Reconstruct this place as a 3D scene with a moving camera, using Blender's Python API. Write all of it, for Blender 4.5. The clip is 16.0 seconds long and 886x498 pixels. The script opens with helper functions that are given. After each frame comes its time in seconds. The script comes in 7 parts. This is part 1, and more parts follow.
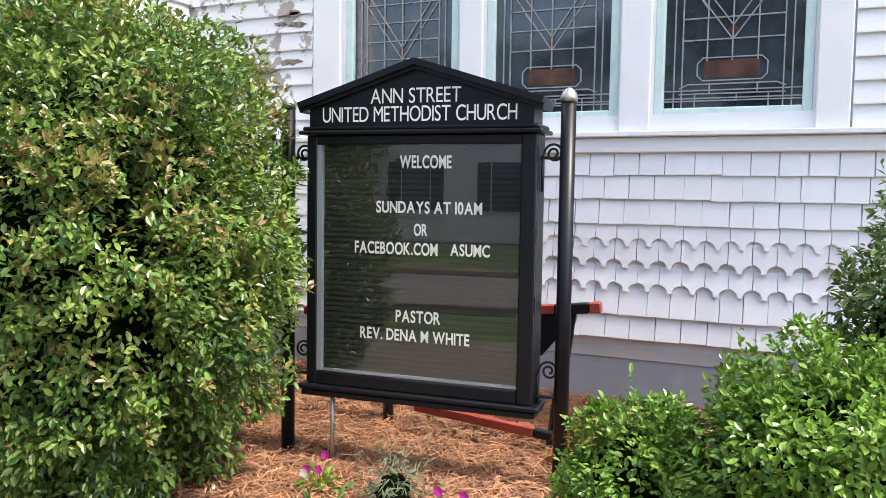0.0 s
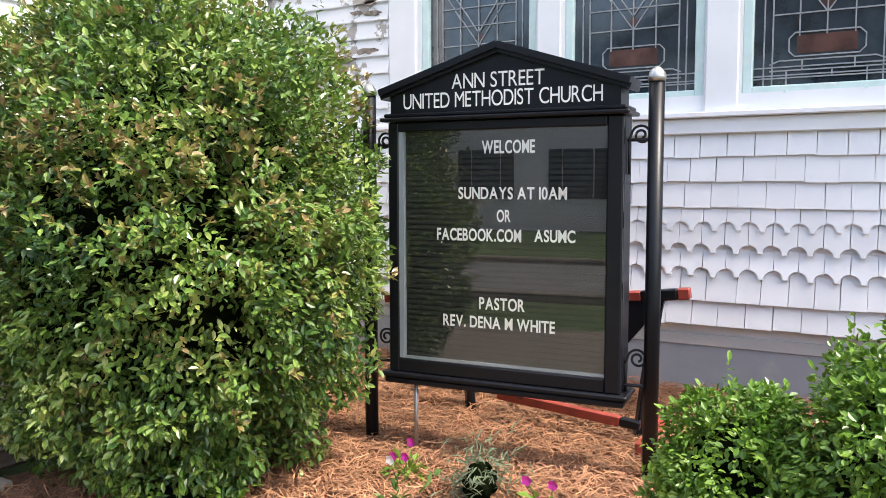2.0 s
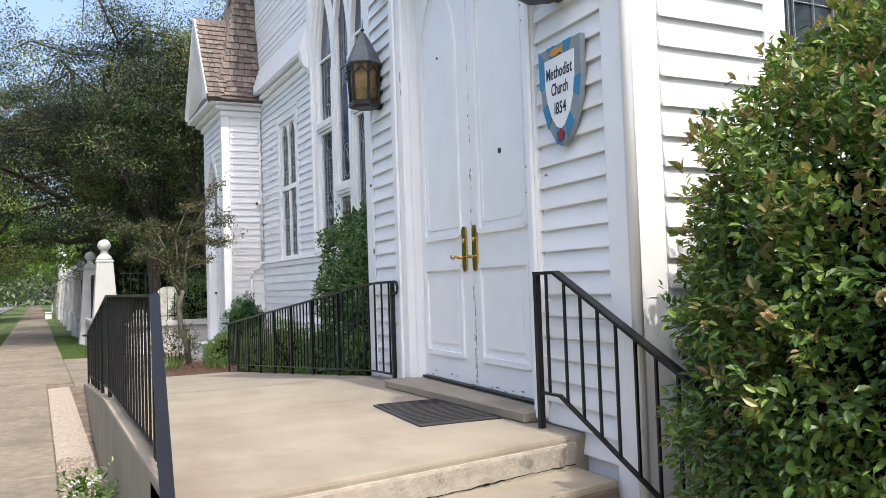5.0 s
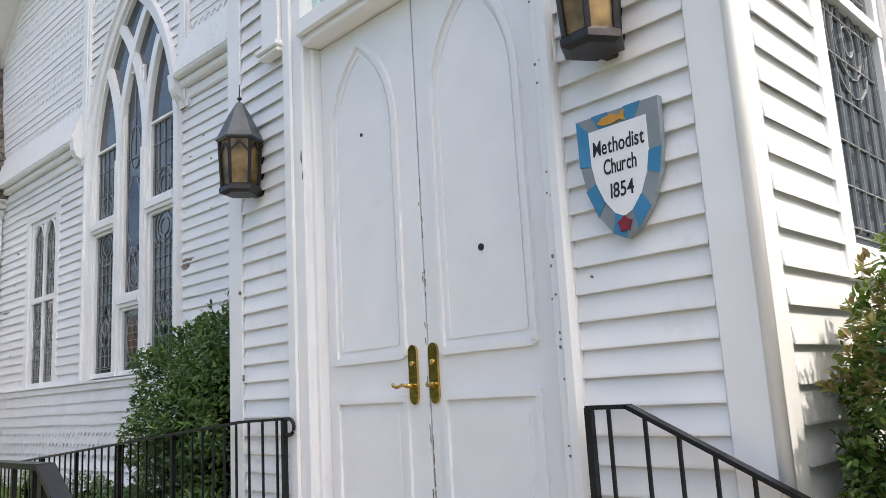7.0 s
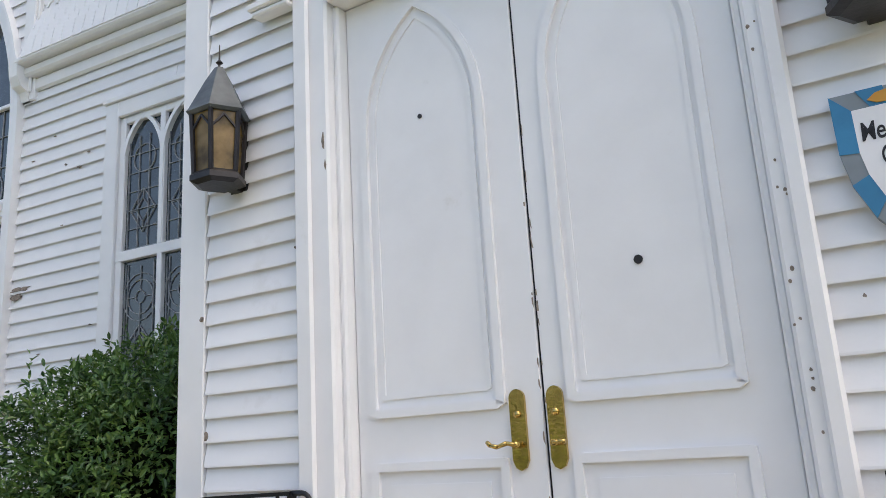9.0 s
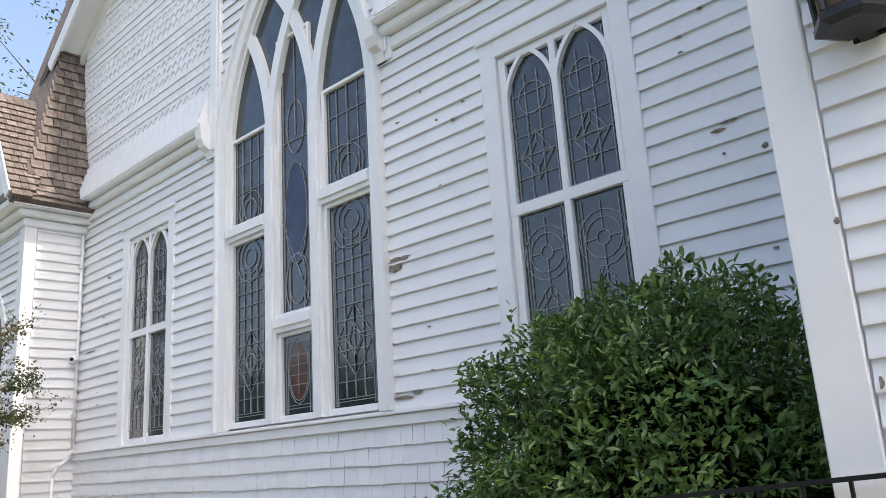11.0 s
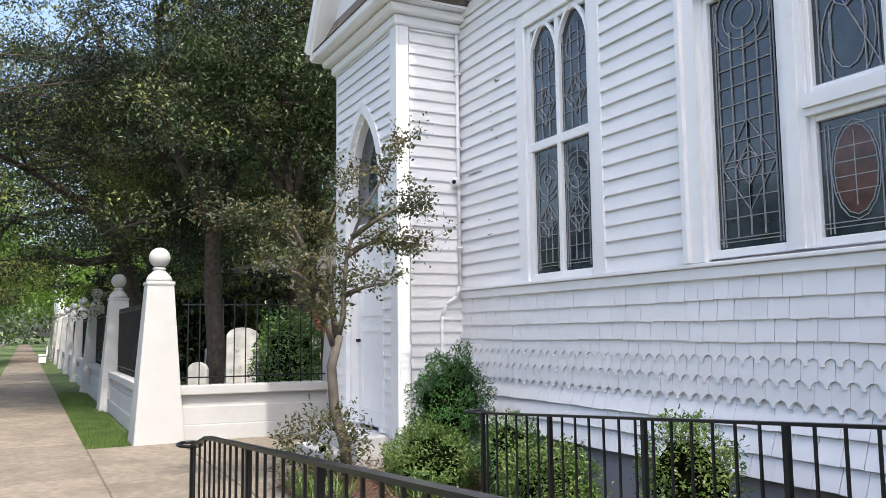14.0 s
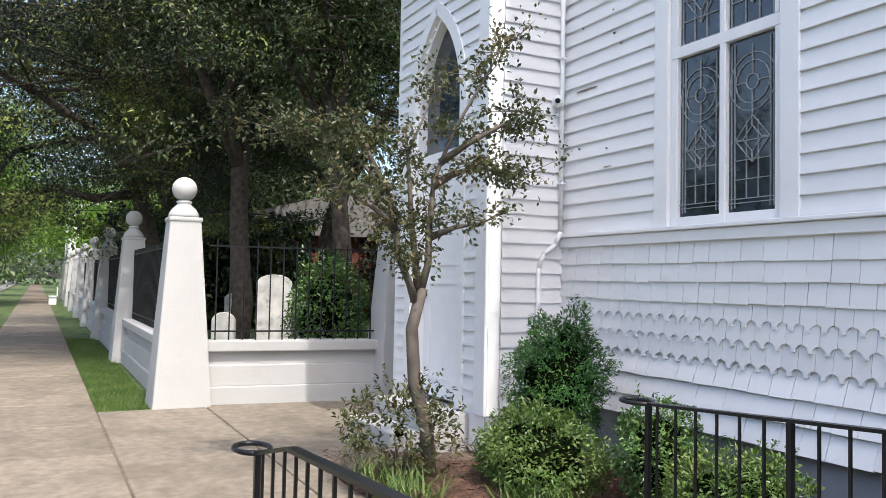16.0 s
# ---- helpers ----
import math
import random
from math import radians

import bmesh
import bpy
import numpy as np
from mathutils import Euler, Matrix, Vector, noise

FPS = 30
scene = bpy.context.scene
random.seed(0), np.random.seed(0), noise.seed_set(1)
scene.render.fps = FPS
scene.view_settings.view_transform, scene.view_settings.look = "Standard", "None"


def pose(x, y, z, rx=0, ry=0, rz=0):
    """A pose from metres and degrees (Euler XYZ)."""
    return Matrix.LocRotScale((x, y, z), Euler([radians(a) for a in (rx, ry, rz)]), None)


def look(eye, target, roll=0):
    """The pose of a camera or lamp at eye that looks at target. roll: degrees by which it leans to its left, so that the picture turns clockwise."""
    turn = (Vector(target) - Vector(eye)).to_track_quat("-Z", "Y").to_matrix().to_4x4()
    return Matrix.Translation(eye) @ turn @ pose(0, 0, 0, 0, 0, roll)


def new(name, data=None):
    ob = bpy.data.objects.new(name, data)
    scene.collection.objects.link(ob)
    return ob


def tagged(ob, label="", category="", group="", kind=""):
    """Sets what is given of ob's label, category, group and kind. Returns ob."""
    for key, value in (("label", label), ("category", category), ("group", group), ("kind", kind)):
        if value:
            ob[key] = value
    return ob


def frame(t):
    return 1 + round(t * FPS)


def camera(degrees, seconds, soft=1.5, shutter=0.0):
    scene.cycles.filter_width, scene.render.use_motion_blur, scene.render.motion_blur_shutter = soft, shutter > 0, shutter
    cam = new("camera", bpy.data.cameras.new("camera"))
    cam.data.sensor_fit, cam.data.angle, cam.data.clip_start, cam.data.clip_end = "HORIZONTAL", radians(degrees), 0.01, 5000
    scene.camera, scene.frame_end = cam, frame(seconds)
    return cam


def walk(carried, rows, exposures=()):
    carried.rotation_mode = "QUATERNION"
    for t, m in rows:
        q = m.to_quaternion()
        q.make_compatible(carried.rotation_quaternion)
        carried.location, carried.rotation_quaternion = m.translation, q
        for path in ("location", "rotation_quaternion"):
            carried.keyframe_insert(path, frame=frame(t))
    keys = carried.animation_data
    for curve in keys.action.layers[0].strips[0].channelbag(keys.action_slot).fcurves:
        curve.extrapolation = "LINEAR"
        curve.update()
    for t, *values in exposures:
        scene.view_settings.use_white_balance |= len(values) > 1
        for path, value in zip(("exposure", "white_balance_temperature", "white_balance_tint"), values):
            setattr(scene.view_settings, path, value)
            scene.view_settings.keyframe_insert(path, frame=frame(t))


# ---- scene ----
cam = camera(57.8, 16.0, soft=0.5)
PATH = [
    (0, (-0.009, -0.117, 1.513), (-0.846, 1.694, 1.376), 0.9),
    (0.5, (-0.013, -0.122, 1.518), (-0.862, 1.684, 1.38), 0.6),
    (1, (-0.018, -0.127, 1.519), (-0.883, 1.671, 1.375), 0.4),
    (1.5, (-0.055, -0.126, 1.511), (-0.963, 1.65, 1.359), 0.2),
    (2, (-0.088, -0.109, 1.499), (-1.076, 1.622, 1.333), -0.1),
    (2.5, (-0.164, -0.025, 1.48), (-1.355, 1.573, 1.317), -0.5),
    (3, (-0.237, -0.043, 1.46), (-1.694, 1.323, 1.354), -0.6),
    (3.5, (-0.568, -0.1, 1.483), (-2.215, 1.034, 1.452), -1.6),
    (4, (-0.859, -0.171, 1.462), (-2.615, 0.786, 1.503), -2.0),
    (4.2, (-1.027, -0.17, 1.454), (-2.809, 0.735, 1.517), -2.0),
    (6.3, (-2.724, -0.478, 1.52), (-4.428, 0.548, 1.734), -3.8),
    (6.5, (-2.912, -0.511, 1.531), (-4.528, 0.638, 1.791), -3.4),
    (7, (-3.333, -0.553, 1.581), (-4.696, 0.866, 1.936), -3.2),
    (7.5, (-3.792, -0.519, 1.604), (-4.933, 1.068, 2.023), -2.9),
    (8, (-4.207, -0.594, 1.616), (-5.153, 1.107, 2.075), -3.1),
    (8.2, (-4.358, -0.624, 1.637), (-5.235, 1.11, 2.114), -3.4),
    (10.3, (-6.393, -0.483, 1.609), (-7.508, 1.1, 2.109), -4.0),
    (10.5, (-6.562, -0.502, 1.634), (-7.752, 1.026, 2.131), -3.9),
    (11, (-7.073, -0.575, 1.599), (-8.396, 0.836, 2.107), -3.7),
    (11.5, (-7.607, -0.533, 1.564), (-9.03, 0.789, 2.041), -3.2),
    (12, (-8.132, -0.516, 1.571), (-9.642, 0.724, 2.001), -2.3),
    (12.5, (-8.7, -0.531, 1.577), (-10.289, 0.625, 1.944), -1.8),
    (13, (-9.283, -0.46, 1.528), (-10.947, 0.606, 1.834), -1.2),
    (13.5, (-9.769, -0.478, 1.524), (-11.494, 0.503, 1.774), -0.9),
    (14, (-10.278, -0.5, 1.546), (-12.044, 0.418, 1.746), -0.7),
    (14.5, (-10.832, -0.446, 1.549), (-12.619, 0.438, 1.71), -0.4),
    (15, (-11.306, -0.482, 1.523), (-13.099, 0.395, 1.657), 0.0),
    (15.5, (-11.778, -0.442, 1.541), (-13.567, 0.445, 1.647), 0.4),
    (16, (-12.3, -0.374, 1.549), (-14.084, 0.526, 1.633), 1.1),
]
EXPOSURES = [(0.0, 1.8, 6600, 10), (2.4, 1.85, 6650, 10), (2.9, 1.75, 6600, 10), (3.5, 1.28, 6450, 10), (4.2, 1.27, 6450, 10), (6.3, 1.17, 6800, 10), (7.0, 1.24, 6950, 10), (8.2, 1.27, 7000, 10), (11.0, 1.37, 6850, 10), (13.0, 1.40, 6600, 10), (16.0, 1.33, 6400, 10)]
walk(cam, [(t, look(eye, target, roll)) for t, eye, target, roll in PATH], EXPOSURES)

# ---- light ----
SUN_EL, SUN_AZ = 58.0, 2.6
world = bpy.data.worlds.new("sky")
scene.world = world
world.use_nodes = True
wn = world.node_tree
sky = wn.nodes.new("ShaderNodeTexSky")
sky.sky_type, sky.sun_disc = "NISHITA", False
sky.sun_elevation, sky.sun_rotation = radians(SUN_EL), radians(90 - SUN_AZ)
sky.dust_density, sky.air_density, sky.ozone_density = 4.5, 1.0, 1.0
wn.links.new(sky.outputs[0], wn.nodes["Background"].inputs[0])
wn.nodes["Background"].inputs[1].default_value = 0.15
sun_data = bpy.data.lights.new("sun", "SUN")
sun_data.energy, sun_data.angle, sun_data.color = 1.75, radians(0.55), (1.0, 0.94, 0.85)
sun = new("sun", sun_data)
_e, _a = radians(SUN_EL), radians(SUN_AZ)
sun.matrix_world = look((0, 0, 0), (-math.cos(_e) * math.cos(_a), -math.cos(_e) * math.sin(_a), -math.sin(_e)))
sun.location = (0, 0, 30)



# ---- materials ----
def mat(name, base, rough=0.6, metal=0.0, spread=0.08, scale=8.0, bump=0.1, bscale=60.0, tone=None, spec=0.5, island=0.0, obrand=0.0, stain=None, stain_scale=1.5, stain_at=(0.55, 0.7)):
    """A surface with grain at two scales, fine relief, and colour that differs from piece to piece."""
    m = bpy.data.materials.new(name)
    m.use_nodes = True
    nt = m.node_tree
    b = nt.nodes["Principled BSDF"]
    b.inputs["Roughness"].default_value = rough
    b.inputs["Metallic"].default_value = metal
    b.inputs["Specular IOR Level"].default_value = spec
    tc = nt.nodes.new("ShaderNodeTexCoord")
    n1 = nt.nodes.new("ShaderNodeTexNoise")
    n1.inputs["Scale"].default_value, n1.inputs["Detail"].default_value = scale, 6
    geo = nt.nodes.new("ShaderNodeNewGeometry")
    nt.links.new(geo.outputs["Position"], n1.inputs["Vector"])
    ramp = nt.nodes.new("ShaderNodeValToRGB")
    lo = tone or tuple(c * (1 - spread * 2) for c in base)
    ramp.color_ramp.elements[0].position, ramp.color_ramp.elements[1].position = 0.3, 0.7
    ramp.color_ramp.elements[0].color = (*lo, 1)
    ramp.color_ramp.elements[1].color = (*[min(1, c * (1 + spread * 0.5)) for c in base], 1)
    nt.links.new(n1.outputs[0], ramp.inputs[0])
    col = ramp.outputs[0]
    if stain:
        n3 = nt.nodes.new("ShaderNodeTexNoise")
        n3.inputs["Scale"].default_value, n3.inputs["Detail"].default_value, n3.inputs["Roughness"].default_value = stain_scale, 8, 0.65
        nt.links.new(geo.outputs["Position"], n3.inputs["Vector"])
        r3 = nt.nodes.new("ShaderNodeMapRange")
        r3.inputs[1].default_value, r3.inputs[2].default_value = stain_at
        nt.links.new(n3.outputs[0], r3.inputs[0])
        mx = nt.nodes.new("ShaderNodeMix")
        mx.data_type = "RGBA"
        nt.links.new(r3.outputs[0], mx.inputs[0])
        nt.links.new(col, mx.inputs[6])
        mx.inputs[7].default_value = (*stain, 1)
        col = mx.outputs[2]
    for amount, kind in ((island, "island"), (obrand, "object")):
        if amount:
            src = geo.outputs["Random Per Island"] if kind == "island" else nt.nodes.new("ShaderNodeObjectInfo").outputs["Random"]
            mr = nt.nodes.new("ShaderNodeMapRange")
            mr.inputs[3].default_value, mr.inputs[4].default_value = 1 - amount, 1 + amount * 0.6
            nt.links.new(src, mr.inputs[0])
            hsv = nt.nodes.new("ShaderNodeHueSaturation")
            nt.links.new(mr.outputs[0], hsv.inputs["Value"])
            nt.links.new(col, hsv.inputs["Color"])
            col = hsv.outputs[0]
    nt.links.new(col, b.inputs["Base Color"])
    if bump:
        n2 = nt.nodes.new("ShaderNodeTexNoise")
        n2.inputs["Scale"].default_value, n2.inputs["Detail"].default_value = bscale, 4
        nt.links.new(geo.outputs["Position"], n2.inputs["Vector"])
        bp = nt.nodes.new("ShaderNodeBump")
        bp.inputs["Strength"].default_value, bp.inputs["Distance"].default_value = bump, 0.01
        nt.links.new(n2.outputs[0], bp.inputs["Height"])
        nt.links.new(bp.outputs[0], b.inputs["Normal"])
    return m


def leaf_mat(name, colors, rough=0.35, trans=0.25, clump=2.2, swing=1.4):
    """Leaves: each leaf takes its own colour along a ramp; some light passes through."""
    m = bpy.data.materials.new(name)
    m.use_nodes = True
    nt = m.node_tree
    b = nt.nodes["Principled BSDF"]
    b.inputs["Roughness"].default_value = rough
    geo = nt.nodes.new("ShaderNodeNewGeometry")
    ramp = nt.nodes.new("ShaderNodeValToRGB")
    ramp.color_ramp.elements.remove(ramp.color_ramp.elements[1])
    for i, c in enumerate(colors):
        e = ramp.color_ramp.elements[0] if i == 0 else ramp.color_ramp.elements.new(i / (len(colors) - 1))
        e.position, e.color = i / (len(colors) - 1), (*c, 1)
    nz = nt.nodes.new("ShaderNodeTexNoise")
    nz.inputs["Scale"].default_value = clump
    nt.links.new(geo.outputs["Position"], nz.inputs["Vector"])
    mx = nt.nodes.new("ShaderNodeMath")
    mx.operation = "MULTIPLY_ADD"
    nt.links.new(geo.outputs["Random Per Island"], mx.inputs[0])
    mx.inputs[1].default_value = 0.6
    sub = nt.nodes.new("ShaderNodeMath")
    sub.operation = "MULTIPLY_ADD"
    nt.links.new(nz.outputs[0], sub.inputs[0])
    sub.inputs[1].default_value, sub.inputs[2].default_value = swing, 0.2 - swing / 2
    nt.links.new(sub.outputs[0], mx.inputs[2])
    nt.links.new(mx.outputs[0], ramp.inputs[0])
    nt.links.new(ramp.outputs[0], b.inputs["Base Color"])
    tr = nt.nodes.new("ShaderNodeBsdfTranslucent")
    nt.links.new(ramp.outputs[0], tr.inputs[0])
    mix = nt.nodes.new("ShaderNodeMixShader")
    mix.inputs[0].default_value = trans
    nt.links.new(b.outputs[0], mix.inputs[1])
    nt.links.new(tr.outputs[0], mix.inputs[2])
    nt.links.new(mix.outputs[0], nt.nodes["Material Output"].inputs[0])
    return m


WHITE = mat("white_paint", (0.80, 0.81, 0.83), 0.45, spread=0.02, scale=3, bump=0.12, bscale=35, obrand=0.04, stain=(0.62, 0.62, 0.60), stain_scale=2.2, stain_at=(0.62, 0.85))
TRIM = mat("white_trim_paint", (0.82, 0.83, 0.85), 0.38, spread=0.02, scale=5, bump=0.06, bscale=25, stain=(0.66, 0.66, 0.64), stain_scale=4, stain_at=(0.66, 0.85))
PEEL = mat("peeling_white_paint", (0.80, 0.81, 0.83), 0.6, spread=0.03, scale=3, bump=0.25, bscale=30, stain=(0.36, 0.33, 0.30), stain_scale=5, stain_at=(0.53, 0.56))
MINT = mat("pale_mint_sash_paint", (0.60, 0.76, 0.74), 0.5, spread=0.05, scale=12, stain=(0.72, 0.76, 0.74), stain_scale=9, stain_at=(0.55, 0.75))
GREYF = mat("grey_foundation_paint", (0.31, 0.33, 0.365), 0.6, spread=0.06, scale=4, bump=0.1, bscale=20, stain=(0.40, 0.40, 0.40), stain_scale=2.5)
BLACK = mat("black_enamel", (0.006, 0.007, 0.010), 0.38, spec=0.25, spread=0.1, scale=20, bump=0.03, bscale=40)
IRON = mat("black_painted_iron", (0.009, 0.010, 0.013), 0.38, spec=0.35, spread=0.2, scale=30, bump=0.08, bscale=90)
LEADM = mat("lead_came", (0.30, 0.32, 0.34), 0.55, metal=0.0, spread=0.1, scale=30)
GLASS = mat("dark_leaded_glass", (0.030, 0.046, 0.062), 0.06, spread=0.35, scale=6, bump=0.02, bscale=7, spec=0.95)
GLASSB = mat("deep_blue_glass", (0.018, 0.03, 0.085), 0.08, spread=0.3, scale=6, bump=0.03, bscale=9)
GLASSR = mat("amber_brown_glass", (0.11, 0.055, 0.045), 0.12, spread=0.3, scale=8, bump=0.03, bscale=12)
CONC = mat("worn_concrete", (0.285, 0.25, 0.195), 0.85, spread=0.09, scale=2.5, bump=0.3, bscale=90, stain=(0.19, 0.15, 0.11), stain_scale=1.6, stain_at=(0.5, 0.78))
CONCE = mat("pitted_concrete_edge", (0.35, 0.315, 0.265), 0.9, spread=0.12, scale=14, bump=0.8, bscale=45, stain=(0.16, 0.15, 0.13), stain_scale=9, stain_at=(0.56, 0.68))
SIDEW = mat("sidewalk_concrete", (0.235, 0.20, 0.155), 0.9, spread=0.16, scale=9, bump=0.4, bscale=110, obrand=0.10, stain=(0.12, 0.10, 0.075), stain_scale=1.6, stain_at=(0.46, 0.72))
STUCCO = mat("white_stucco", (0.45, 0.45, 0.445), 0.8, spread=0.03, scale=2, bump=0.2, bscale=40, stain=(0.38, 0.37, 0.34), stain_scale=2.5, stain_at=(0.55, 0.85))
CEDAR = mat("weathered_cedar_shingle", (0.205, 0.165, 0.145), 0.85, spread=0.25, scale=14, bump=0.4, bscale=60, obrand=0.38)
STRAW = mat("orange_pine_straw", (0.43, 0.215, 0.115), 0.8, spread=0.2, scale=5, island=0.5)
SOIL = mat("pine_straw_ground", (0.24, 0.10, 0.05), 0.95, spread=0.3, scale=25, bump=0.9, bscale=60)
MULCH = mat("brown_leaf_mulch", (0.14, 0.075, 0.05), 0.95, spread=0.4, scale=30, bump=1.0, bscale=70)
TURF = mat("lawn_ground", (0.085, 0.13, 0.035), 0.95, spread=0.3, scale=3, bump=0.8, bscale=80)
BLADE = leaf_mat("grass_blades", [(0.05, 0.11, 0.02), (0.09, 0.16, 0.03), (0.16, 0.21, 0.06)], 0.6)
GRAVEL = mat("pale_gravel", (0.33, 0.28, 0.225), 0.9, spread=0.2, scale=30, island=0.35)
BARK = mat("grey_brown_bark", (0.075, 0.058, 0.046), 0.95, spread=0.3, scale=12, bump=1.0, bscale=25)
CMBARK = mat("smooth_grey_tan_bark", (0.125, 0.105, 0.088), 0.7, spread=0.2, scale=9, bump=0.3, bscale=20)
BRASS = mat("polished_brass", (0.62, 0.44, 0.15), 0.13, metal=1.0, spread=0.15, scale=30)
STEEL = mat("galvanised_steel", (0.45, 0.45, 0.44), 0.4, metal=0.9, spread=0.1)
LAMPM = mat("dark_bronze_metal", (0.035, 0.032, 0.034), 0.4, metal=0.5, spread=0.2, scale=20, bump=0.1)
SLATE = mat("blue_grey_metal_roof", (0.10, 0.12, 0.135), 0.55, metal=0.15, spread=0.2, scale=12)
AMBER = mat("amber_slag_glass", (0.42, 0.29, 0.12), 0.25, spread=0.35, scale=9, bump=0.1)
REDP = mat("chipped_red_paint", (0.30, 0.045, 0.03), 0.5, spread=0.2, scale=9, bump=0.2, stain=(0.05, 0.03, 0.03), stain_scale=12, stain_at=(0.62, 0.7))
LETTERW = mat("white_letters", (0.85, 0.85, 0.82), 0.5, spread=0.03)
BLUEP = mat("sky_blue_paint", (0.035, 0.22, 0.42), 0.55, spread=0.08)
GREYP = mat("slate_grey_paint", (0.24, 0.28, 0.31), 0.55, spread=0.08)
GOLDP = mat("golden_orange_paint", (0.60, 0.30, 0.04), 0.55, spread=0.08)
ROSEP = mat("crimson_paint", (0.22, 0.01, 0.025), 0.5, spread=0.08)
INKP = mat("black_paint", (0.012, 0.012, 0.015), 0.5, spread=0.1)
SHIELDW = mat("shield_white_paint", (0.82, 0.83, 0.86), 0.5, spread=0.03)
FELT = mat("black_grooved_felt", (0.012, 0.013, 0.012), 0.85, spread=0.2, scale=20)
STONE = mat("weathered_gravestone", (0.58, 0.57, 0.54), 0.9, spread=0.15, scale=6, bump=0.4, stain=(0.25, 0.24, 0.22), stain_scale=4)
BRICK = mat("red_brick", (0.17, 0.062, 0.045), 0.9, spread=0.25, scale=14, bump=0.4)
ASPHALT = mat("asphalt", (0.19, 0.185, 0.18), 0.9, spread=0.15, scale=5, bump=0.5, bscale=150)
RUBBER = mat("black_rubber_mat", (0.03, 0.03, 0.032), 0.8, spread=0.2, scale=30, bump=0.5)
PLASTW = mat("white_plastic", (0.75, 0.76, 0.78), 0.35, spread=0.02)
PETAL = mat("magenta_petals", (0.62, 0.03, 0.35), 0.5, spread=0.1, island=0.2)
PETALW = mat("white_petals", (0.82, 0.80, 0.78), 0.5, spread=0.05)
# Near-black paint for shade deep inside shrubs; also fills the landing crack.
DARKIN = mat("near_black_shade_and_crack", (0.008, 0.012, 0.005), 1.0, spread=0.4, scale=20, spec=0.0)
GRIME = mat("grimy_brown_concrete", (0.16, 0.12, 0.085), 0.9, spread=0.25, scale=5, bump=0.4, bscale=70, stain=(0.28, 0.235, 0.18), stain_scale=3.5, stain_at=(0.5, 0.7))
LEAF_BIG = leaf_mat("mixed_shrub_leaves", [(0.014, 0.04, 0.010), (0.042, 0.10, 0.019), (0.09, 0.175, 0.032), (0.14, 0.23, 0.042), (0.20, 0.28, 0.06), (0.24, 0.28, 0.08)], 0.3, 0.25, 2.6, 1.3)
LEAF_YOUNG = leaf_mat("bronze_young_leaves", [(0.13, 0.17, 0.035), (0.22, 0.26, 0.06), (0.27, 0.25, 0.085), (0.25, 0.17, 0.08), (0.33, 0.26, 0.13)], 0.3, 0.3)
LEAF_DARK = leaf_mat("dark_shrub_leaves", [(0.024, 0.066, 0.02), (0.06, 0.135, 0.036), (0.12, 0.22, 0.05), (0.18, 0.25, 0.07)], 0.35, 0.2)
LEAF_CYP = leaf_mat("fresh_cypress_sprays", [(0.012, 0.045, 0.012), (0.03, 0.10, 0.02), (0.07, 0.19, 0.03)], 0.5, 0.2, 4.0)
LEAF_BOX = leaf_mat("bright_boxwood_leaves", [(0.06, 0.14, 0.017), (0.13, 0.25, 0.03), (0.23, 0.36, 0.055)], 0.35, 0.3)
LEAF_PITT = leaf_mat("yellow_green_leaves", [(0.05, 0.10, 0.02), (0.10, 0.18, 0.04), (0.20, 0.26, 0.07)], 0.35, 0.3)
LEAF_OAK = leaf_mat("oak_leaves", [(0.016, 0.036, 0.015), (0.05, 0.088, 0.034), (0.115, 0.165, 0.066), (0.25, 0.31, 0.15)], 0.45, 0.22)
# Dark cedar green; near-black and bright clumps paint shade and sun into the crown.
LEAF_CEDAR = leaf_mat("cedar_sprays_sun_and_shade", [(0.005, 0.012, 0.008), (0.010, 0.022, 0.011), (0.024, 0.044, 0.018), (0.07, 0.10, 0.03), (0.19, 0.22, 0.05)], 0.7, 0.12, 0.55, 3.0)
LEAF_CM = leaf_mat("bronze_tinged_leaves", [(0.02, 0.04, 0.014), (0.05, 0.07, 0.022), (0.10, 0.10, 0.035), (0.15, 0.11, 0.05)], 0.5, 0.25)
LEAF_FAR = leaf_mat("bright_street_tree_leaves", [(0.07, 0.14, 0.02), (0.15, 0.27, 0.04), (0.24, 0.38, 0.07)], 0.5, 0.35)
LEAF_GREY = leaf_mat("grey_green_leaves", [(0.10, 0.14, 0.08), (0.17, 0.21, 0.13)], 0.6, 0.2)


# ---- building helpers ----
def bm_box(bm, x0, x1, y0, y1, z0, z1):
    v = [bm.verts.new(p) for p in ((x0, y0, z0), (x1, y0, z0), (x1, y1, z0), (x0, y1, z0), (x0, y0, z1), (x1, y0, z1), (x1, y1, z1), (x0, y1, z1))]
    for f in ((3, 2, 1, 0), (4, 5, 6, 7), (0, 1, 5, 4), (1, 2, 6, 5), (2, 3, 7, 6), (3, 0, 4, 7)):
        bm.faces.new([v[i] for i in f])


def bm_cyl(bm, a, b, r0, r1=None, n=10):
    """A tapered rod from a to b."""
    a, b = Vector(a), Vector(b)
    r1 = r0 if r1 is None else r1
    q = (b - a).to_track_quat("Z", "Y").to_matrix()
    rings = []
    for c, r in ((a, r0), (b, r1)):
        rings.append([bm.verts.new(c + q @ Vector((r * math.cos(2 * math.pi * i / n), r * math.sin(2 * math.pi * i / n), 0))) for i in range(n)])
    for i in range(n):
        j = (i + 1) % n
        bm.faces.new((rings[0][i], rings[0][j], rings[1][j], rings[1][i]))
    bm.faces.new(rings[0][::-1])
    bm.faces.new(rings[1])


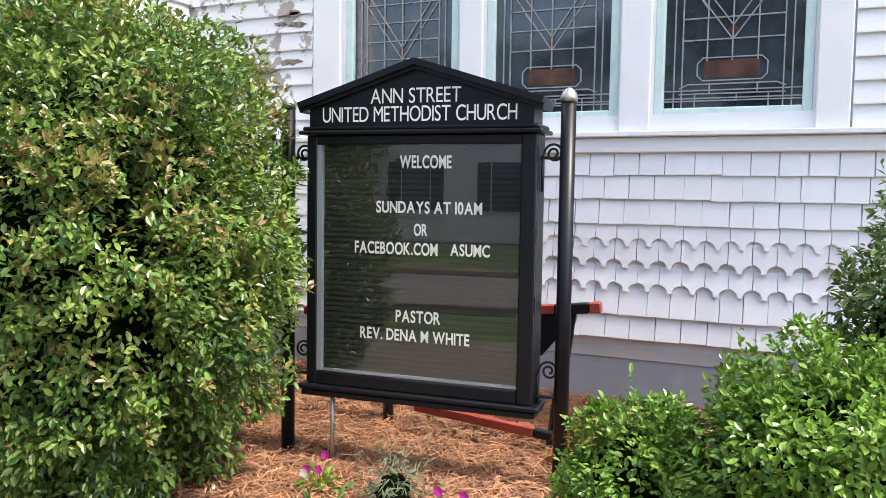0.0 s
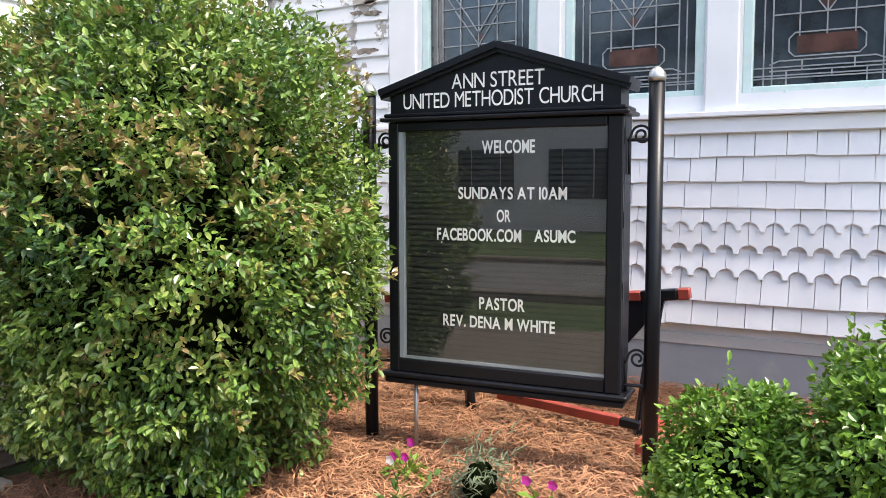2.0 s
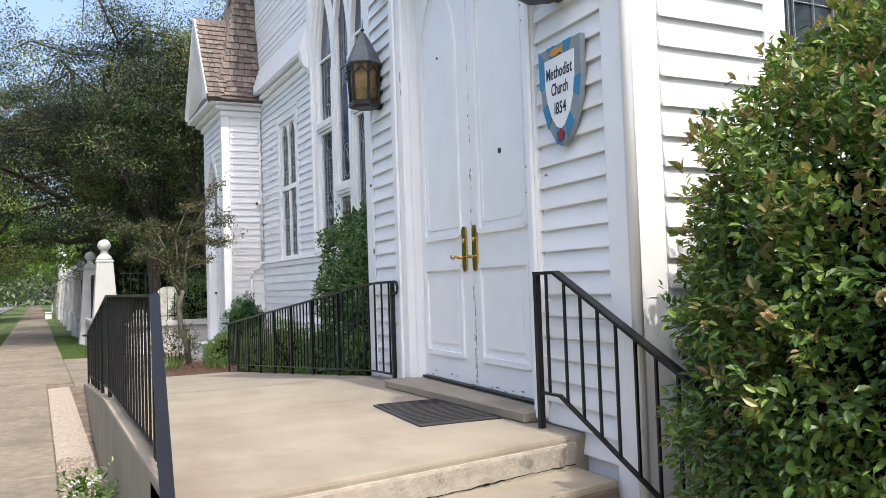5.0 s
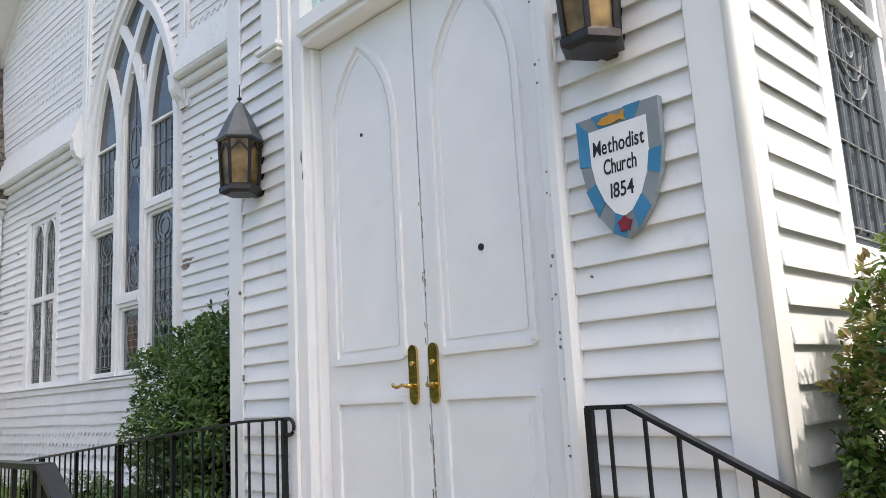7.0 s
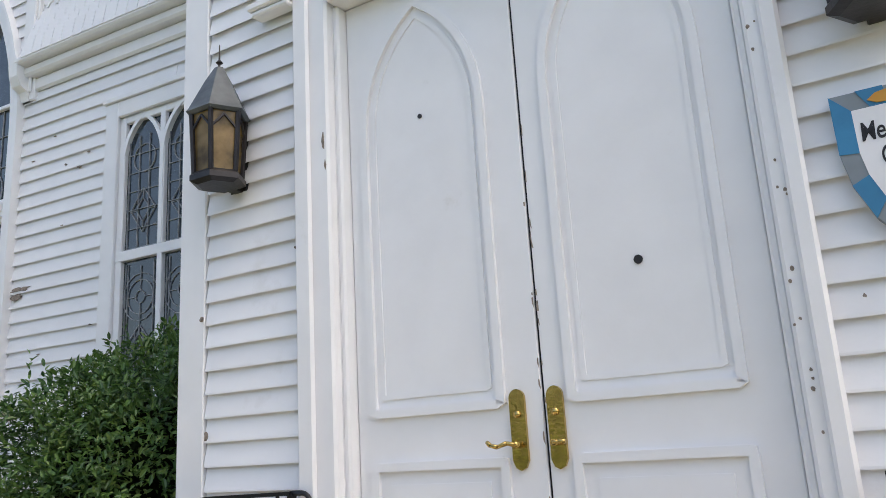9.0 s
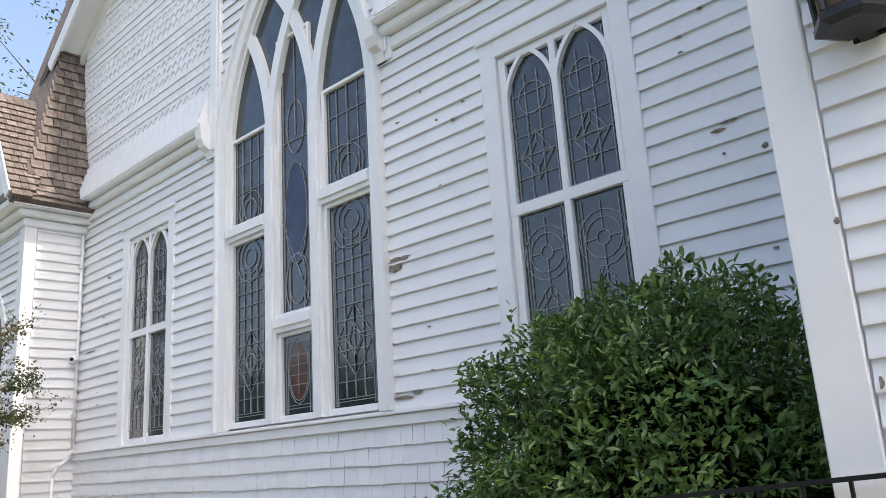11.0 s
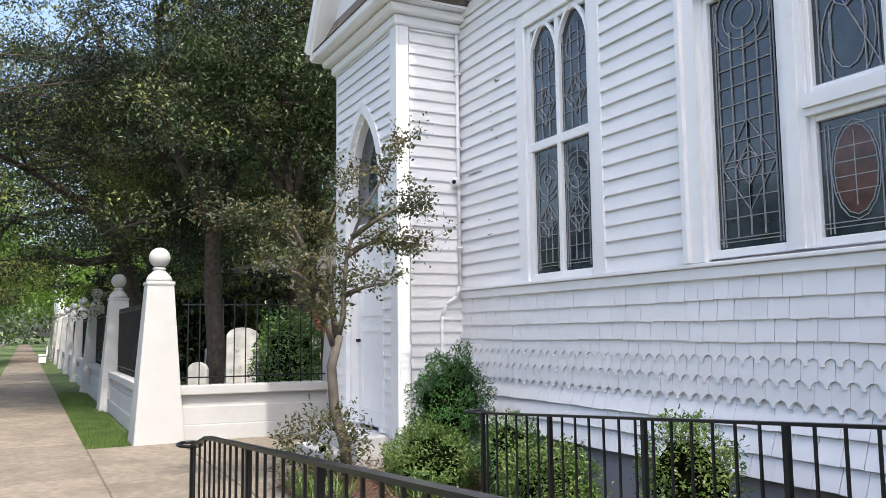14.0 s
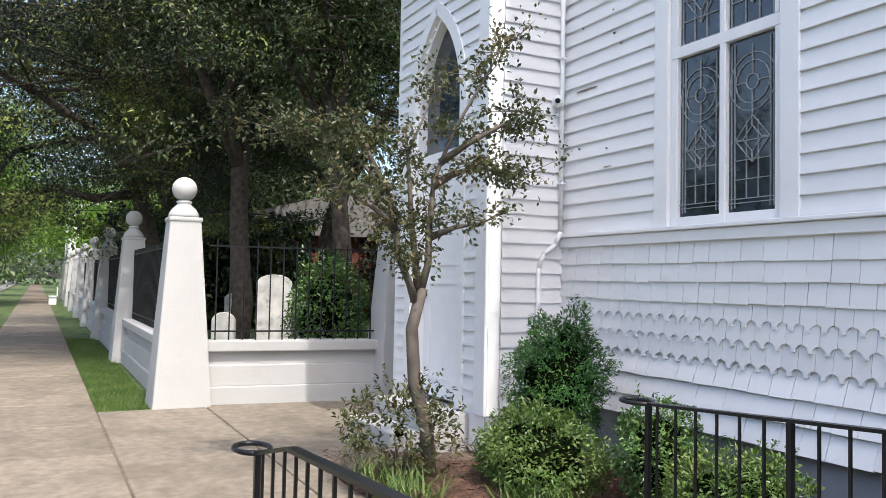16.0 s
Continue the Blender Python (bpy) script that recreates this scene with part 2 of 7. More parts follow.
def bm_lathe(bm, profile, n=12, at=(0, 0, 0)):
    """A turned shape: profile of (radius, height)."""
    rings = []
    for r, z in profile:
        rings.append([bm.verts.new((at[0] + r * math.cos(2 * math.pi * i / n), at[1] + r * math.sin(2 * math.pi * i / n), at[2] + z)) for i in range(n)])
    for a, b in zip(rings, rings[1:]):
        for i in range(n):
            j = (i + 1) % n
            bm.faces.new((a[i], a[j], b[j], b[i]))
    bm.faces.new(rings[0][::-1])
    bm.faces.new(rings[-1])


def bm_prism(bm, outline, d0, d1, m=None):
    """A plate: outline of (u, z) points, from depth d0 to d1 (local y)."""
    m = m or Matrix.Identity(4)
    a = [bm.verts.new(m @ Vector((u, d0, z))) for u, z in outline]
    b = [bm.verts.new(m @ Vector((u, d1, z))) for u, z in outline]
    bm.faces.new(a)
    bm.faces.new(b[::-1])
    k = len(a)
    for i in range(k):
        j = (i + 1) % k
        bm.faces.new((a[j], a[i], b[i], b[j]))


def bm_strip(bm, path, w, d0, d1, closed=False):
    """A flat bar of width w that follows a path of (u, z) points in the wall's plane, between depths d0 and d1."""
    pts = [Vector((u, z)) for u, z in path]
    k = len(pts)
    rows = []
    for i, p in enumerate(pts):
        a = pts[i - 1] if i or closed else p
        b = pts[(i + 1) % k] if i < k - 1 or closed else p
        t = (b - a).normalized()
        nrm = Vector((-t.y, t.x)) * (w / 2)
        rows.append([bm.verts.new((q.x, d, q.y)) for q, d in ((p - nrm, d0), (p + nrm, d0), (p + nrm, d1), (p - nrm, d1))])
    pairs = list(zip(rows, rows[1:])) + ([(rows[-1], rows[0])] if closed else [])
    for r, s in pairs:
        for i in range(4):
            j = (i + 1) % 4
            bm.faces.new((r[i], s[i], s[j], r[j]))
    if not closed:
        bm.faces.new(rows[0])
        bm.faces.new(rows[-1][::-1])


def mesh_of(name, bm, material, smooth=False):
    bmesh.ops.recalc_face_normals(bm, faces=bm.faces)
    me = bpy.data.meshes.new(name)
    bm.to_mesh(me)
    bm.free()
    me.materials.append(material)
    if smooth:
        me.polygons.foreach_set("use_smooth", [True] * len(me.polygons))
    return me


def part(name, bm, material, parent=None, label="", smooth=False):
    me = mesh_of(name, bm, material, smooth)
    return part_me(name, me, parent, label)


def part_me(name, me, parent=None, label="", m=None):
    ob = new(name, me)
    if m is not None:
        ob.matrix_basis = m
    if parent is not None:
        ob.parent = parent
    if label:
        ob["label"] = label
    return ob


def thing(name, label, category, group="", m=None, kind=""):
    ob = new(name)
    ob.empty_display_size = 0.1
    if m is not None:
        ob.matrix_basis = m
    return tagged(ob, label, category, group, kind)


def structure(name, bm, material, label, category, smooth=False):
    return tagged(part(name, bm, material, None, "", smooth), label, category, kind="structure")


def bevelled(bm, w=0.006, seg=1):
    bmesh.ops.bevel(bm, geom=list(bm.edges), offset=w, segments=seg, affect="EDGES", profile=0.6)
    return bm


# A wall's own frame: u along the wall, -y outwards, z up. South walls look to -y, east walls to +x.
def south(y):
    return pose(0, y, 0)


def east(x):
    return Matrix(((0, -1, 0, x), (1, 0, 0, 0), (0, 0, 1, 0), (0, 0, 0, 1)))


def rect_spans(u0, u1, holes):
    """holes: (u0, u1, z0, z1). What is left of the wall at a height."""
    def spans(z):
        out, at = [], u0
        for a, b, lo, hi in sorted(holes):
            if lo < z < hi:
                if a > at:
                    out.append((at, a))
                at = max(at, b)
        if u1 > at:
            out.append((at, u1))
        return out
    return spans


def wall_body(name, m, z_rows, spans, thick, material, label):
    """A solid wall in level layers with real openings through it."""
    bm = bmesh.new()
    layers = []
    for z0, z1 in zip(z_rows, z_rows[1:]):
        s = [(round(a, 3), round(b, 3)) for a, b in spans((z0 + z1) / 2)]
        if layers and layers[-1][2] == s:
            layers[-1][1] = z1
        else:
            layers.append([z0, z1, s])
    for z0, z1, s in layers:
        for a, b in s:
            bm_box(bm, a, b, 0, thick, z0, z1)
    bmesh.ops.transform(bm, matrix=m, verts=bm.verts)
    return structure(name, bm, material, label, "wall")


BOARDS = {}


def board_mesh(length, h, material, proud=0.028):
    key = (round(length, 3), round(h, 3), material.name)
    if key not in BOARDS:
        v = []
        for u in (0, length):
            v += [(u, -0.004, 0.016), (u, -proud, 0.0), (u, -proud + 0.0005, 0.010), (u, -0.004, h + 0.014), (u, 0.0, h + 0.016)]
        f = [(0, 5, 6, 1), (1, 6, 7, 2), (2, 7, 8, 3), (3, 8, 9, 4), (0, 1, 2, 3, 4), (9, 8, 7, 6, 5)]
        me = bpy.data.meshes.new("board")
        me.from_pydata(v, [], f)
        me.materials.append(material)
        BOARDS[key] = me
    return BOARDS[key]


def clapboards(wall, m, z0, z1, rise, spans, seed, material=None, peel=None):
    """Lapped boards, each an object, a little uneven."""
    rng = random.Random(seed)
    k = 0
    while z0 + k * rise < z1 - 0.02:
        z = z0 + k * rise
        h = min(rise, z1 - z - 0.012)
        for a, b in spans(z + rise * 0.5):
            cuts = [a, b]
            if b - a > 3.2:
                cuts.insert(1, round(a + (b - a) * rng.choice((0.35, 0.5, 0.65)), 2))
            for p, q in zip(cuts, cuts[1:]):
                mt = material or WHITE
                if peel and peel((p + q) / 2, z):
                    mt = PEEL
                ob = part_me("board", board_mesh(q - p - 0.002, h, mt), wall, m=m @ pose(p + 0.001, -0.001 - rng.random() * 0.002, z, 0, rng.uniform(-0.05, 0.05)))
        k += 1


def numpy_mesh(name, verts, faces, material):
    """A mesh from arrays worked out in code."""
    me = bpy.data.meshes.new(name)
    me.from_pydata(verts.tolist(), [], faces.tolist())
    me.materials.append(material)
    return me


def bm_tube(bm, pts, radii, n=8):
    """One smooth tube along a path, with a radius at each point."""
    pts = [Vector(p) for p in pts]
    rings = []
    for i, p in enumerate(pts):
        t = (pts[min(i + 1, len(pts) - 1)] - pts[max(i - 1, 0)]).normalized()
        a = t.cross(Vector((0.31, 0.23, 0.05)) if abs(t.z) > 0.8 else Vector((0.03, 0.05, 1.0))).normalized()
        b = t.cross(a)
        rings.append([bm.verts.new(p + (a * math.cos(2 * math.pi * k / n) + b * math.sin(2 * math.pi * k / n)) * radii[i]) for k in range(n)])
    for u, w in zip(rings, rings[1:]):
        for k in range(n):
            bm.faces.new((u[k], u[(k + 1) % n], w[(k + 1) % n], w[k]))
    bm.faces.new(rings[0][::-1])
    bm.faces.new(rings[-1])


def leaf_mesh(name, centres, outward, size, material, seed, narrow=0.5, droop=0.25, loose=0.9, oval=False):
    """Many small folded leaves at the given places, each pointing roughly outwards."""
    rng = np.random.default_rng(seed)
    n = len(centres)
    d = outward + rng.normal(0, loose, (n, 3))
    d[:, 2] -= droop * rng.random(n)
    d /= np.linalg.norm(d, axis=1)[:, None] + 1e-9
    up = np.tile([0, 0, 1.0], (n, 1)) + rng.normal(0, 0.45, (n, 3)) + outward * 0.7
    s = np.cross(d, up)
    s /= np.linalg.norm(s, axis=1)[:, None] + 1e-9
    nrm = np.cross(s, d)
    ln = (size * rng.uniform(0.6, 1.25, n))[:, None]
    w = ln * narrow * 0.5
    p0 = centres
    if oval:
        rows = [centres]
        for f, g, side in ((0.28, 0.80, 1), (0.66, 0.86, 1), (1.0, 0.0, 1), (0.66, 0.86, -1), (0.28, 0.80, -1)):
            rows.append(centres + d * ln * f + s * w * g * side + nrm * w * (0.32 * g) - nrm * ln * 0.14 * f * f)
        i = np.arange(n)[:, None] * 6
        faces = np.concatenate([i + np.array([[0, 1, 2, 3]]), i + np.array([[0, 3, 4, 5]])])
        return numpy_mesh(name, np.stack(rows, 1).reshape(-1, 3), faces, material)
    p1 = centres + d * ln * 0.5 + s * w + nrm * w * 0.25
    p2 = centres + d * ln - nrm * ln * 0.12
    p3 = centres + d * ln * 0.5 - s * w + nrm * w * 0.25
    verts = np.stack([p0, p1, p2, p3], 1).reshape(-1, 3)
    i = np.arange(n)[:, None] * 4
    faces = np.concatenate([i + np.array([[0, 1, 2]]), i + np.array([[0, 2, 3]])])
    return numpy_mesh(name, verts, faces, material)


def lumps(points, freq, seed):
    return np.array([noise.noise(Vector(p) * freq + Vector((seed * 7.3, seed * 3.1, 0))) for p in points])


def shrub(name, centre, radii, n, size, material, label, seed, group="", category="shrub", square=2.0, rough=0.16, narrow=0.5, shoots=60, stems=3, base=None, grain=3.0, tuft_size=5.5, gaps=1.9, core=True, young=None):
    """A bush: a near-black core for the shade inside, several stems, and thousands of single leaves in uneven tufts."""
    rng = np.random.default_rng(seed)
    c, r = np.array(centre, float), np.array(radii, float)
    bz = c[2] - r[2] if base is None else base
    root = thing(name, label, category, group, pose(c[0], c[1], bz))
    dirs = rng.normal(0, 1, (n, 3))
    dirs /= np.linalg.norm(dirs, axis=1)[:, None]
    fat = (np.abs(dirs) ** square).sum(1) ** (-1 / square)
    shape = fat * (1 + rough * lumps(dirs * fat[:, None], grain * 0.6, seed) + rough * 0.8 * lumps(dirs * fat[:, None], grain * 2.2, seed + 5))
    tuft = lumps(dirs * fat[:, None] * r, tuft_size, seed + 9)
    shape = shape * (1 + 0.11 * tuft)
    depth = 1 - 0.38 * rng.random(n) ** 1.6
    pos = c + dirs * (shape * depth)[:, None] * r
    out = dirs / r
    out /= np.linalg.norm(out, axis=1)[:, None]
    extra, eout = [], []
    for k in rng.choice(n, shoots, replace=False):
        tip = out[k] * 0.6 + np.array([0, 0, 0.8]) + rng.normal(0, 0.3, 3)
        tip /= np.linalg.norm(tip)
        length = rng.uniform(1.5, 4.0) * size
        for s in np.linspace(0.2, 1, 7):
            extra.append(pos[k] + tip * length * s)
            eout.append(tip)
    if extra:
        pos, out = np.concatenate([pos, np.array(extra)]), np.concatenate([out, np.array(eout)])
    keep = pos[:, 2] > bz + 0.02
    keep[:n] &= rng.random(n) < np.clip(0.64 + gaps * tuft, 0.15, 1.0)
    pos, out = pos[keep], out[keep]
    pos = pos - np.array([c[0], c[1], bz])
    part_me("foliage", leaf_mesh("foliage", pos, out, size, material, seed, narrow, oval=True), root)
    if young:
        # bronze young leaves in small whorls at the shoot tips, mostly over the upper half
        ymat, count = young
        ok = np.flatnonzero((out[:, 2] + 0.9 * rng.random(len(out)) > 0.35) & (lumps(pos, 2.2, seed + 3) > -0.08))
        pick = rng.choice(ok, min(count, len(ok)), replace=False)
        whorl = np.repeat(pos[pick] + out[pick] * size * 0.9, 5, 0)
        yout = np.repeat(out[pick] + np.array([0, 0, 0.5]), 5, 0)
        part_me("young_leaves", leaf_mesh("young_leaves", whorl + rng.normal(0, 0.006, whorl.shape), yout, size * 0.95, ymat, seed + 1, narrow, loose=0.75, oval=True), root, "bronze and yellow young leaves")
    # Near-black core paints the shade between the leaves and blocks the view through.
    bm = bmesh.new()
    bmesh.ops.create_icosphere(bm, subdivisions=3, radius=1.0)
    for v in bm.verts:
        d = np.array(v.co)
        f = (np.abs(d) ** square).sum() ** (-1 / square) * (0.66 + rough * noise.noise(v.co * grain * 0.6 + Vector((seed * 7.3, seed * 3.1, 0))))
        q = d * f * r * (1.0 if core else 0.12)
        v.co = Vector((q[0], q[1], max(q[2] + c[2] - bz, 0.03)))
    part("shade_core", bm, DARKIN, root, "near-black core standing for the shade inside")
    for k in range(stems):
        bm = bmesh.new()
        a = 2 * math.pi * k / stems + seed
        bm_cyl(bm, (0.08 * math.cos(a) * r[0], 0.08 * math.sin(a) * r[1], -0.05), (0.3 * math.cos(a) * r[0], 0.3 * math.sin(a) * r[1], r[2] * 0.7), 0.03 * max(r[0], 0.4), 0.012, 6)
        part("stem", bm, BARK, root)
    return root


def glyph(body, bold):
    cu = bpy.data.curves.new("t", "FONT")
    cu.body, cu.size, cu.extrude, cu.offset = body, 1.0, 0.012, bold
    tmp = new("t", cu)
    bpy.context.view_layer.update()
    me = bpy.data.meshes.new_from_object(tmp.evaluated_get(bpy.context.evaluated_depsgraph_get()))
    bpy.data.objects.remove(tmp)
    return me


def text_part(body, u, z, height, parent, m, material, width, bold=0.012, shear=0.0):
    """Raised letters, each a mesh of its own, on the plane of m (x along, z up, facing -y)."""
    made, cursor = [], 0.0
    for ch in body:
        if ch == " ":
            cursor += 0.30
            continue
        me = glyph(ch, bold)
        xs = [v.co.x for v in me.vertices]
        made.append((me, cursor - min(xs)))
        cursor += max(xs) - min(xs) + 0.075
    cursor -= 0.075
    sx = width / cursor
    caps = glyph("H", bold)
    sz = height / (max(v.co.y for v in caps.vertices))
    for me, x in made:
        for v in me.vertices:
            v.co = Vector(((v.co.x + x + v.co.y * shear) * sx, -(v.co.z + 0.012) * 0.05, v.co.y * sz))
        me.materials.clear()
        me.materials.append(material)
        part_me("letter", me, parent, m=m @ pose(u, 0, z))


# ---- ground, paving ----
NAVE_Y, ENTRY_Y, EAST_X, WEST_X, BACK_Y = 4.10, 2.11, -4.43, -8.05, 4.75
NAVE_DX = 0.37                        # the nave's own u axis starts here
LAND_Z = 0.72
ANNEX_X, ANNEX_Y = -18.63, 3.27
SKEW = 3.3                            # the entry front stands at a slight angle to the nave


def entry_y(x, off=0.0):
    """The entry front's y at a place along it."""
    return ENTRY_Y + off + (EAST_X - x) * math.tan(radians(SKEW))


def entry_front(off=0.0):
    return pose(EAST_X, ENTRY_Y + off, 0, 0, 0, -SKEW) @ pose(-EAST_X, 0, 0)



bm = bmesh.new()
bmesh.ops.create_grid(bm, x_segments=60, y_segments=60, size=400)
for v in bm.verts:
    v.co.z = -0.03
structure("ground", bm, TURF, "mown green lawn ground reaching far away", "ground")

bm = bmesh.new()
bm_box(bm, -160, -15.9, -1.25, 0.29, -0.2, -0.012)
bm_box(bm, -15.898, 60, -1.25, -0.10, -0.2, -0.012)
pavement = structure("pavement", bm, GRIME, "sidewalk bed under the concrete slabs", "sidewalk")
bm = bmesh.new()
bm_box(bm, -22.0, -15.9, 0.29, 3.3, -0.2, -0.014)
bm_box(bm, -15.898, -4.2, -0.10, 3.3, -0.2, -0.014)
bm_box(bm, -4.198, 5.0, -0.10, 1.22, -0.2, -0.014)
apron = structure("apron", bm, GRIME, "concrete apron bed beside the sidewalk", "pavement")
bm = bmesh.new()
bm_box(bm, -400, 400, -7.8, -3.3, -0.2, -0.02)
structure("road", bm, ASPHALT, "grey asphalt street along the sidewalk", "road")
for y0, y1 in ((-3.3, -3.15), (-7.95, -7.8)):
    bm = bmesh.new()
    bm_box(bm, -200, 120, y0, y1, -0.2, 0.10)
    structure("kerb", bevelled(bm, 0.02), SIDEW, "worn concrete kerb beside the street", "kerb")


def slab(parent, x0, x1, y0, y1, z=0.0):
    bm = bmesh.new()
    bm_box(bm, x0 + 0.006, x1 - 0.006, y0 + 0.006, y1 - 0.006, -0.1, z)
    bmesh.ops.bevel(bm, geom=[e for e in bm.edges if all(v.co.z > z - 0.001 for v in e.verts)], offset=0.008, segments=1, affect="EDGES")
    return part("slab", bm, SIDEW, parent)


for k in range(44):
    x1 = 8.0 - k * 1.55
    slab(pavement, x1 - 1.55, x1, -1.25, -0.104 if x1 > -15.5 else 0.284, -0.002 + 0.004 * ((k * 7) % 3))
for k, (x0, x1, y0, y1) in enumerate(((-22.3, -20.2, 0.29, 1.5), (-20.2, -18.1, 0.29, 1.5), (-18.1, -15.9, 0.29, 1.5), (-22.5, -20.2, 1.5, 3.9), (-20.2, -18.35, 1.5, 2.55), (-18.35, -15.9, 1.5, 1.75))):
    slab(apron, x0, x1, y0, y1, 0.001 * k)

for k in range(6):
    slab(apron, 5.0 - 1.53 * (k + 1), 5.0 - 1.53 * k, -0.10, 1.22, 0.001 * (k % 3))


# ---- walls ----
def frange(a, b, step):
    out = [a]
    while out[-1] + step < b - 1e-6:
        out.append(out[-1] + step)
    return out + [b]


# the big pointed window
GC, GH, GSP = -13.87, 1.285, 5.0      # centre, half width of the opening, springing
GRAD = 2.85                           # radius of its arcs


def arch_half(z, half=GH, spring=GSP, rad=GRAD):
    """Half the width of a pointed arch at a height."""
    if z <= spring:
        return half
    s = rad * rad - (z - spring) ** 2
    return max(0.0, math.sqrt(s) - (rad - half)) if s > 0 else 0.0


def arch_path(c, half, z0, spring, rad, n=10):
    """Outline of a pointed opening, from the lower west corner over the top to the lower east corner."""
    pts = [(c - half, z0)]
    top = math.sqrt(rad * rad - (rad - half) ** 2)
    for i in range(n + 1):
        z = top * math.sin(math.pi / 2 * i / n)
        pts.append((c - arch_half(spring + z, half, spring, rad), spring + z))
    pts += [(2 * c - u, z) for u, z in pts[-2::-1]]
    return pts


SIDE_WINDOWS = ((-17.0, 0.54), (-10.565, 0.53))
W_LO, W_HI = 2.0, 4.71
plain = rect_spans(-19.4, -7.9, [(c - h, c + h, W_LO, W_HI) for c, h in SIDE_WINDOWS])


def nave_spans(z):
    h = arch_half(z) if z > W_LO else 0
    out = []
    for a, b in plain(z):
        if h > 0.02 and a < GC < b:
            out += [(a, GC - h), (GC + h, b)]
        else:
            out.append((a, b))
    return out


GABLE_Z, GABLE_TOP = 8.1, 12.4


def gable_spans(z):
    k = (z - GABLE_Z) / (GABLE_TOP - GABLE_Z) if z > GABLE_Z else 0
    lo, hi = -19.4 + k * (GC + 19.4), -7.9 + k * (GC + 7.9)
    return [(max(a, lo), min(b, hi)) for a, b in nave_spans(z) if min(b, hi) - max(a, lo) > 0.02]


MN = pose(NAVE_DX, NAVE_Y, 0)
wall_nave = wall_body("wall_nave", MN, frange(0.2, 12.3, 0.1), gable_spans, 0.25, WHITE, "white clapboard and shingle church front wall")
clap_nave = lambda z: [(max(a, -19.3), min(b, -8.2)) for a, b in nave_spans(z)]
clapboards(wall_nave, MN, 2.03, 5.29, 0.137, clap_nave, 1)
clapboards(wall_nave, MN, 5.29, 7.6, 0.137, lambda z: [(-15.40, GC - arch_half(z)), (GC + arch_half(z), -12.42)], 9)

# entry block
DOOR_C, DOOR_H, TRANSOM = -6.195, 0.895, 5.0
ME, MR = entry_front(), east(EAST_X)
entry_spans = rect_spans(WEST_X, EAST_X, [(DOOR_C - DOOR_H, DOOR_C + DOOR_H, 0.72, TRANSOM)])
wall_entry = wall_body("wall_entry", ME, frange(0.0, 9.0, 0.1), entry_spans, 0.2, WHITE, "white clapboard wall of the church entry tower")
RW0, RW1, RWZ0, RWZ1 = 3.08, 4.15, 2.05, 4.76
ret_spans = rect_spans(ENTRY_Y + 0.2, BACK_Y + 0.2, [(RW0, RW1, RWZ0, RWZ1)])
wall_return = wall_body("wall_return", MR, frange(0.0, 9.0, 0.1), ret_spans, 0.2, WHITE, "sunlit white clapboard side wall of the entry tower")
bm = bmesh.new()
bm_box(bm, WEST_X, WEST_X + 0.2, entry_y(WEST_X) + 0.2, NAVE_Y, 0, 9)
structure("wall_entry_west", bm, WHITE, "white wall of the entry tower beside the nave", "wall")
CASE = 0.17
clap_e = lambda z: [s for s in rect_spans(WEST_X + 0.16, EAST_X - 0.15, [(DOOR_C - DOOR_H - 0.18, DOOR_C + DOOR_H + 0.12, 0, 9)])(z)]
clapboards(wall_entry, ME, 0.62, 6.4, 0.110, clap_e, 2)
clap_r = rect_spans(ENTRY_Y + 0.17, BACK_Y - 0.03, [(RW0 - 0.12, RW1 + 0.12, RWZ0 - 0.12, RWZ1 + 0.15)])
clapboards(wall_return, MR, 0.45, 6.4, 0.137, clap_r, 3)

# wall behind the sign, with three windows
MB = south(BACK_Y)
BW = ((-2.60, 0.43), (-1.545, 0.43), (-0.475, 0.43))
back_spans = rect_spans(EAST_X, 9.0, [(c - h, c + h, 1.96, 4.6) for c, h in BW])
wall_back = wall_body("wall_back", MB, frange(0.0, 9.0, 0.1), back_spans, 0.25, WHITE, "white church wall with shingled skirt behind the sign")
clap_b = rect_spans(EAST_X + 0.02, 3.0, [(-3.29, 0.15, 0, 9)])
clapboards(wall_back, MB, 1.90, 5.4, 0.125, clap_b, 4, peel=lambda u, z: u < -3.0)

# annex tower
MAE, MAS = east(ANNEX_X), south(ANNEX_Y)
AW = -20.72
ADC, ADH = -19.69, 0.55
wall_annex_side = wall_body("wall_annex_side", MAE, [0.0, 5.46], rect_spans(ANNEX_Y, NAVE_Y, []), 0.2, WHITE, "white clapboard side wall of the corner tower")


def annex_front(z):
    h = arch_half(z, ADH, 3.35, 1.15) if 0.35 < z < 4.4 else 0
    return [(AW, ADC - h), (ADC + h, ANNEX_X - 0.2)] if h > 0.01 else [(AW, ANNEX_X - 0.2)]


wall_annex_front = wall_body("wall_annex_front", MAS, frange(0.0, 5.46, 0.1), annex_front, 0.2, WHITE, "white clapboard front of the corner tower with a pointed doorway")
clapboards(wall_annex_side, MAE, 0.42, 5.12, 0.137, lambda z: [(ANNEX_Y + 0.14, NAVE_Y - 0.02)], 5)
clapboards(wall_annex_front, MAS, 0.42, 5.12, 0.137, lambda z: [(a + (0.12 if a > AW else 0.1), b - (0.12 if b < ANNEX_X - 0.3 else -0.06)) for a, b in annex_front(z)], 6)
bm = bmesh.new()
bm_box(bm, AW, AW + 0.2, ANNEX_Y + 0.2, 6, 0, 5.46)
structure("wall_annex_west", bm, WHITE, "white west wall of the corner tower", "wall")

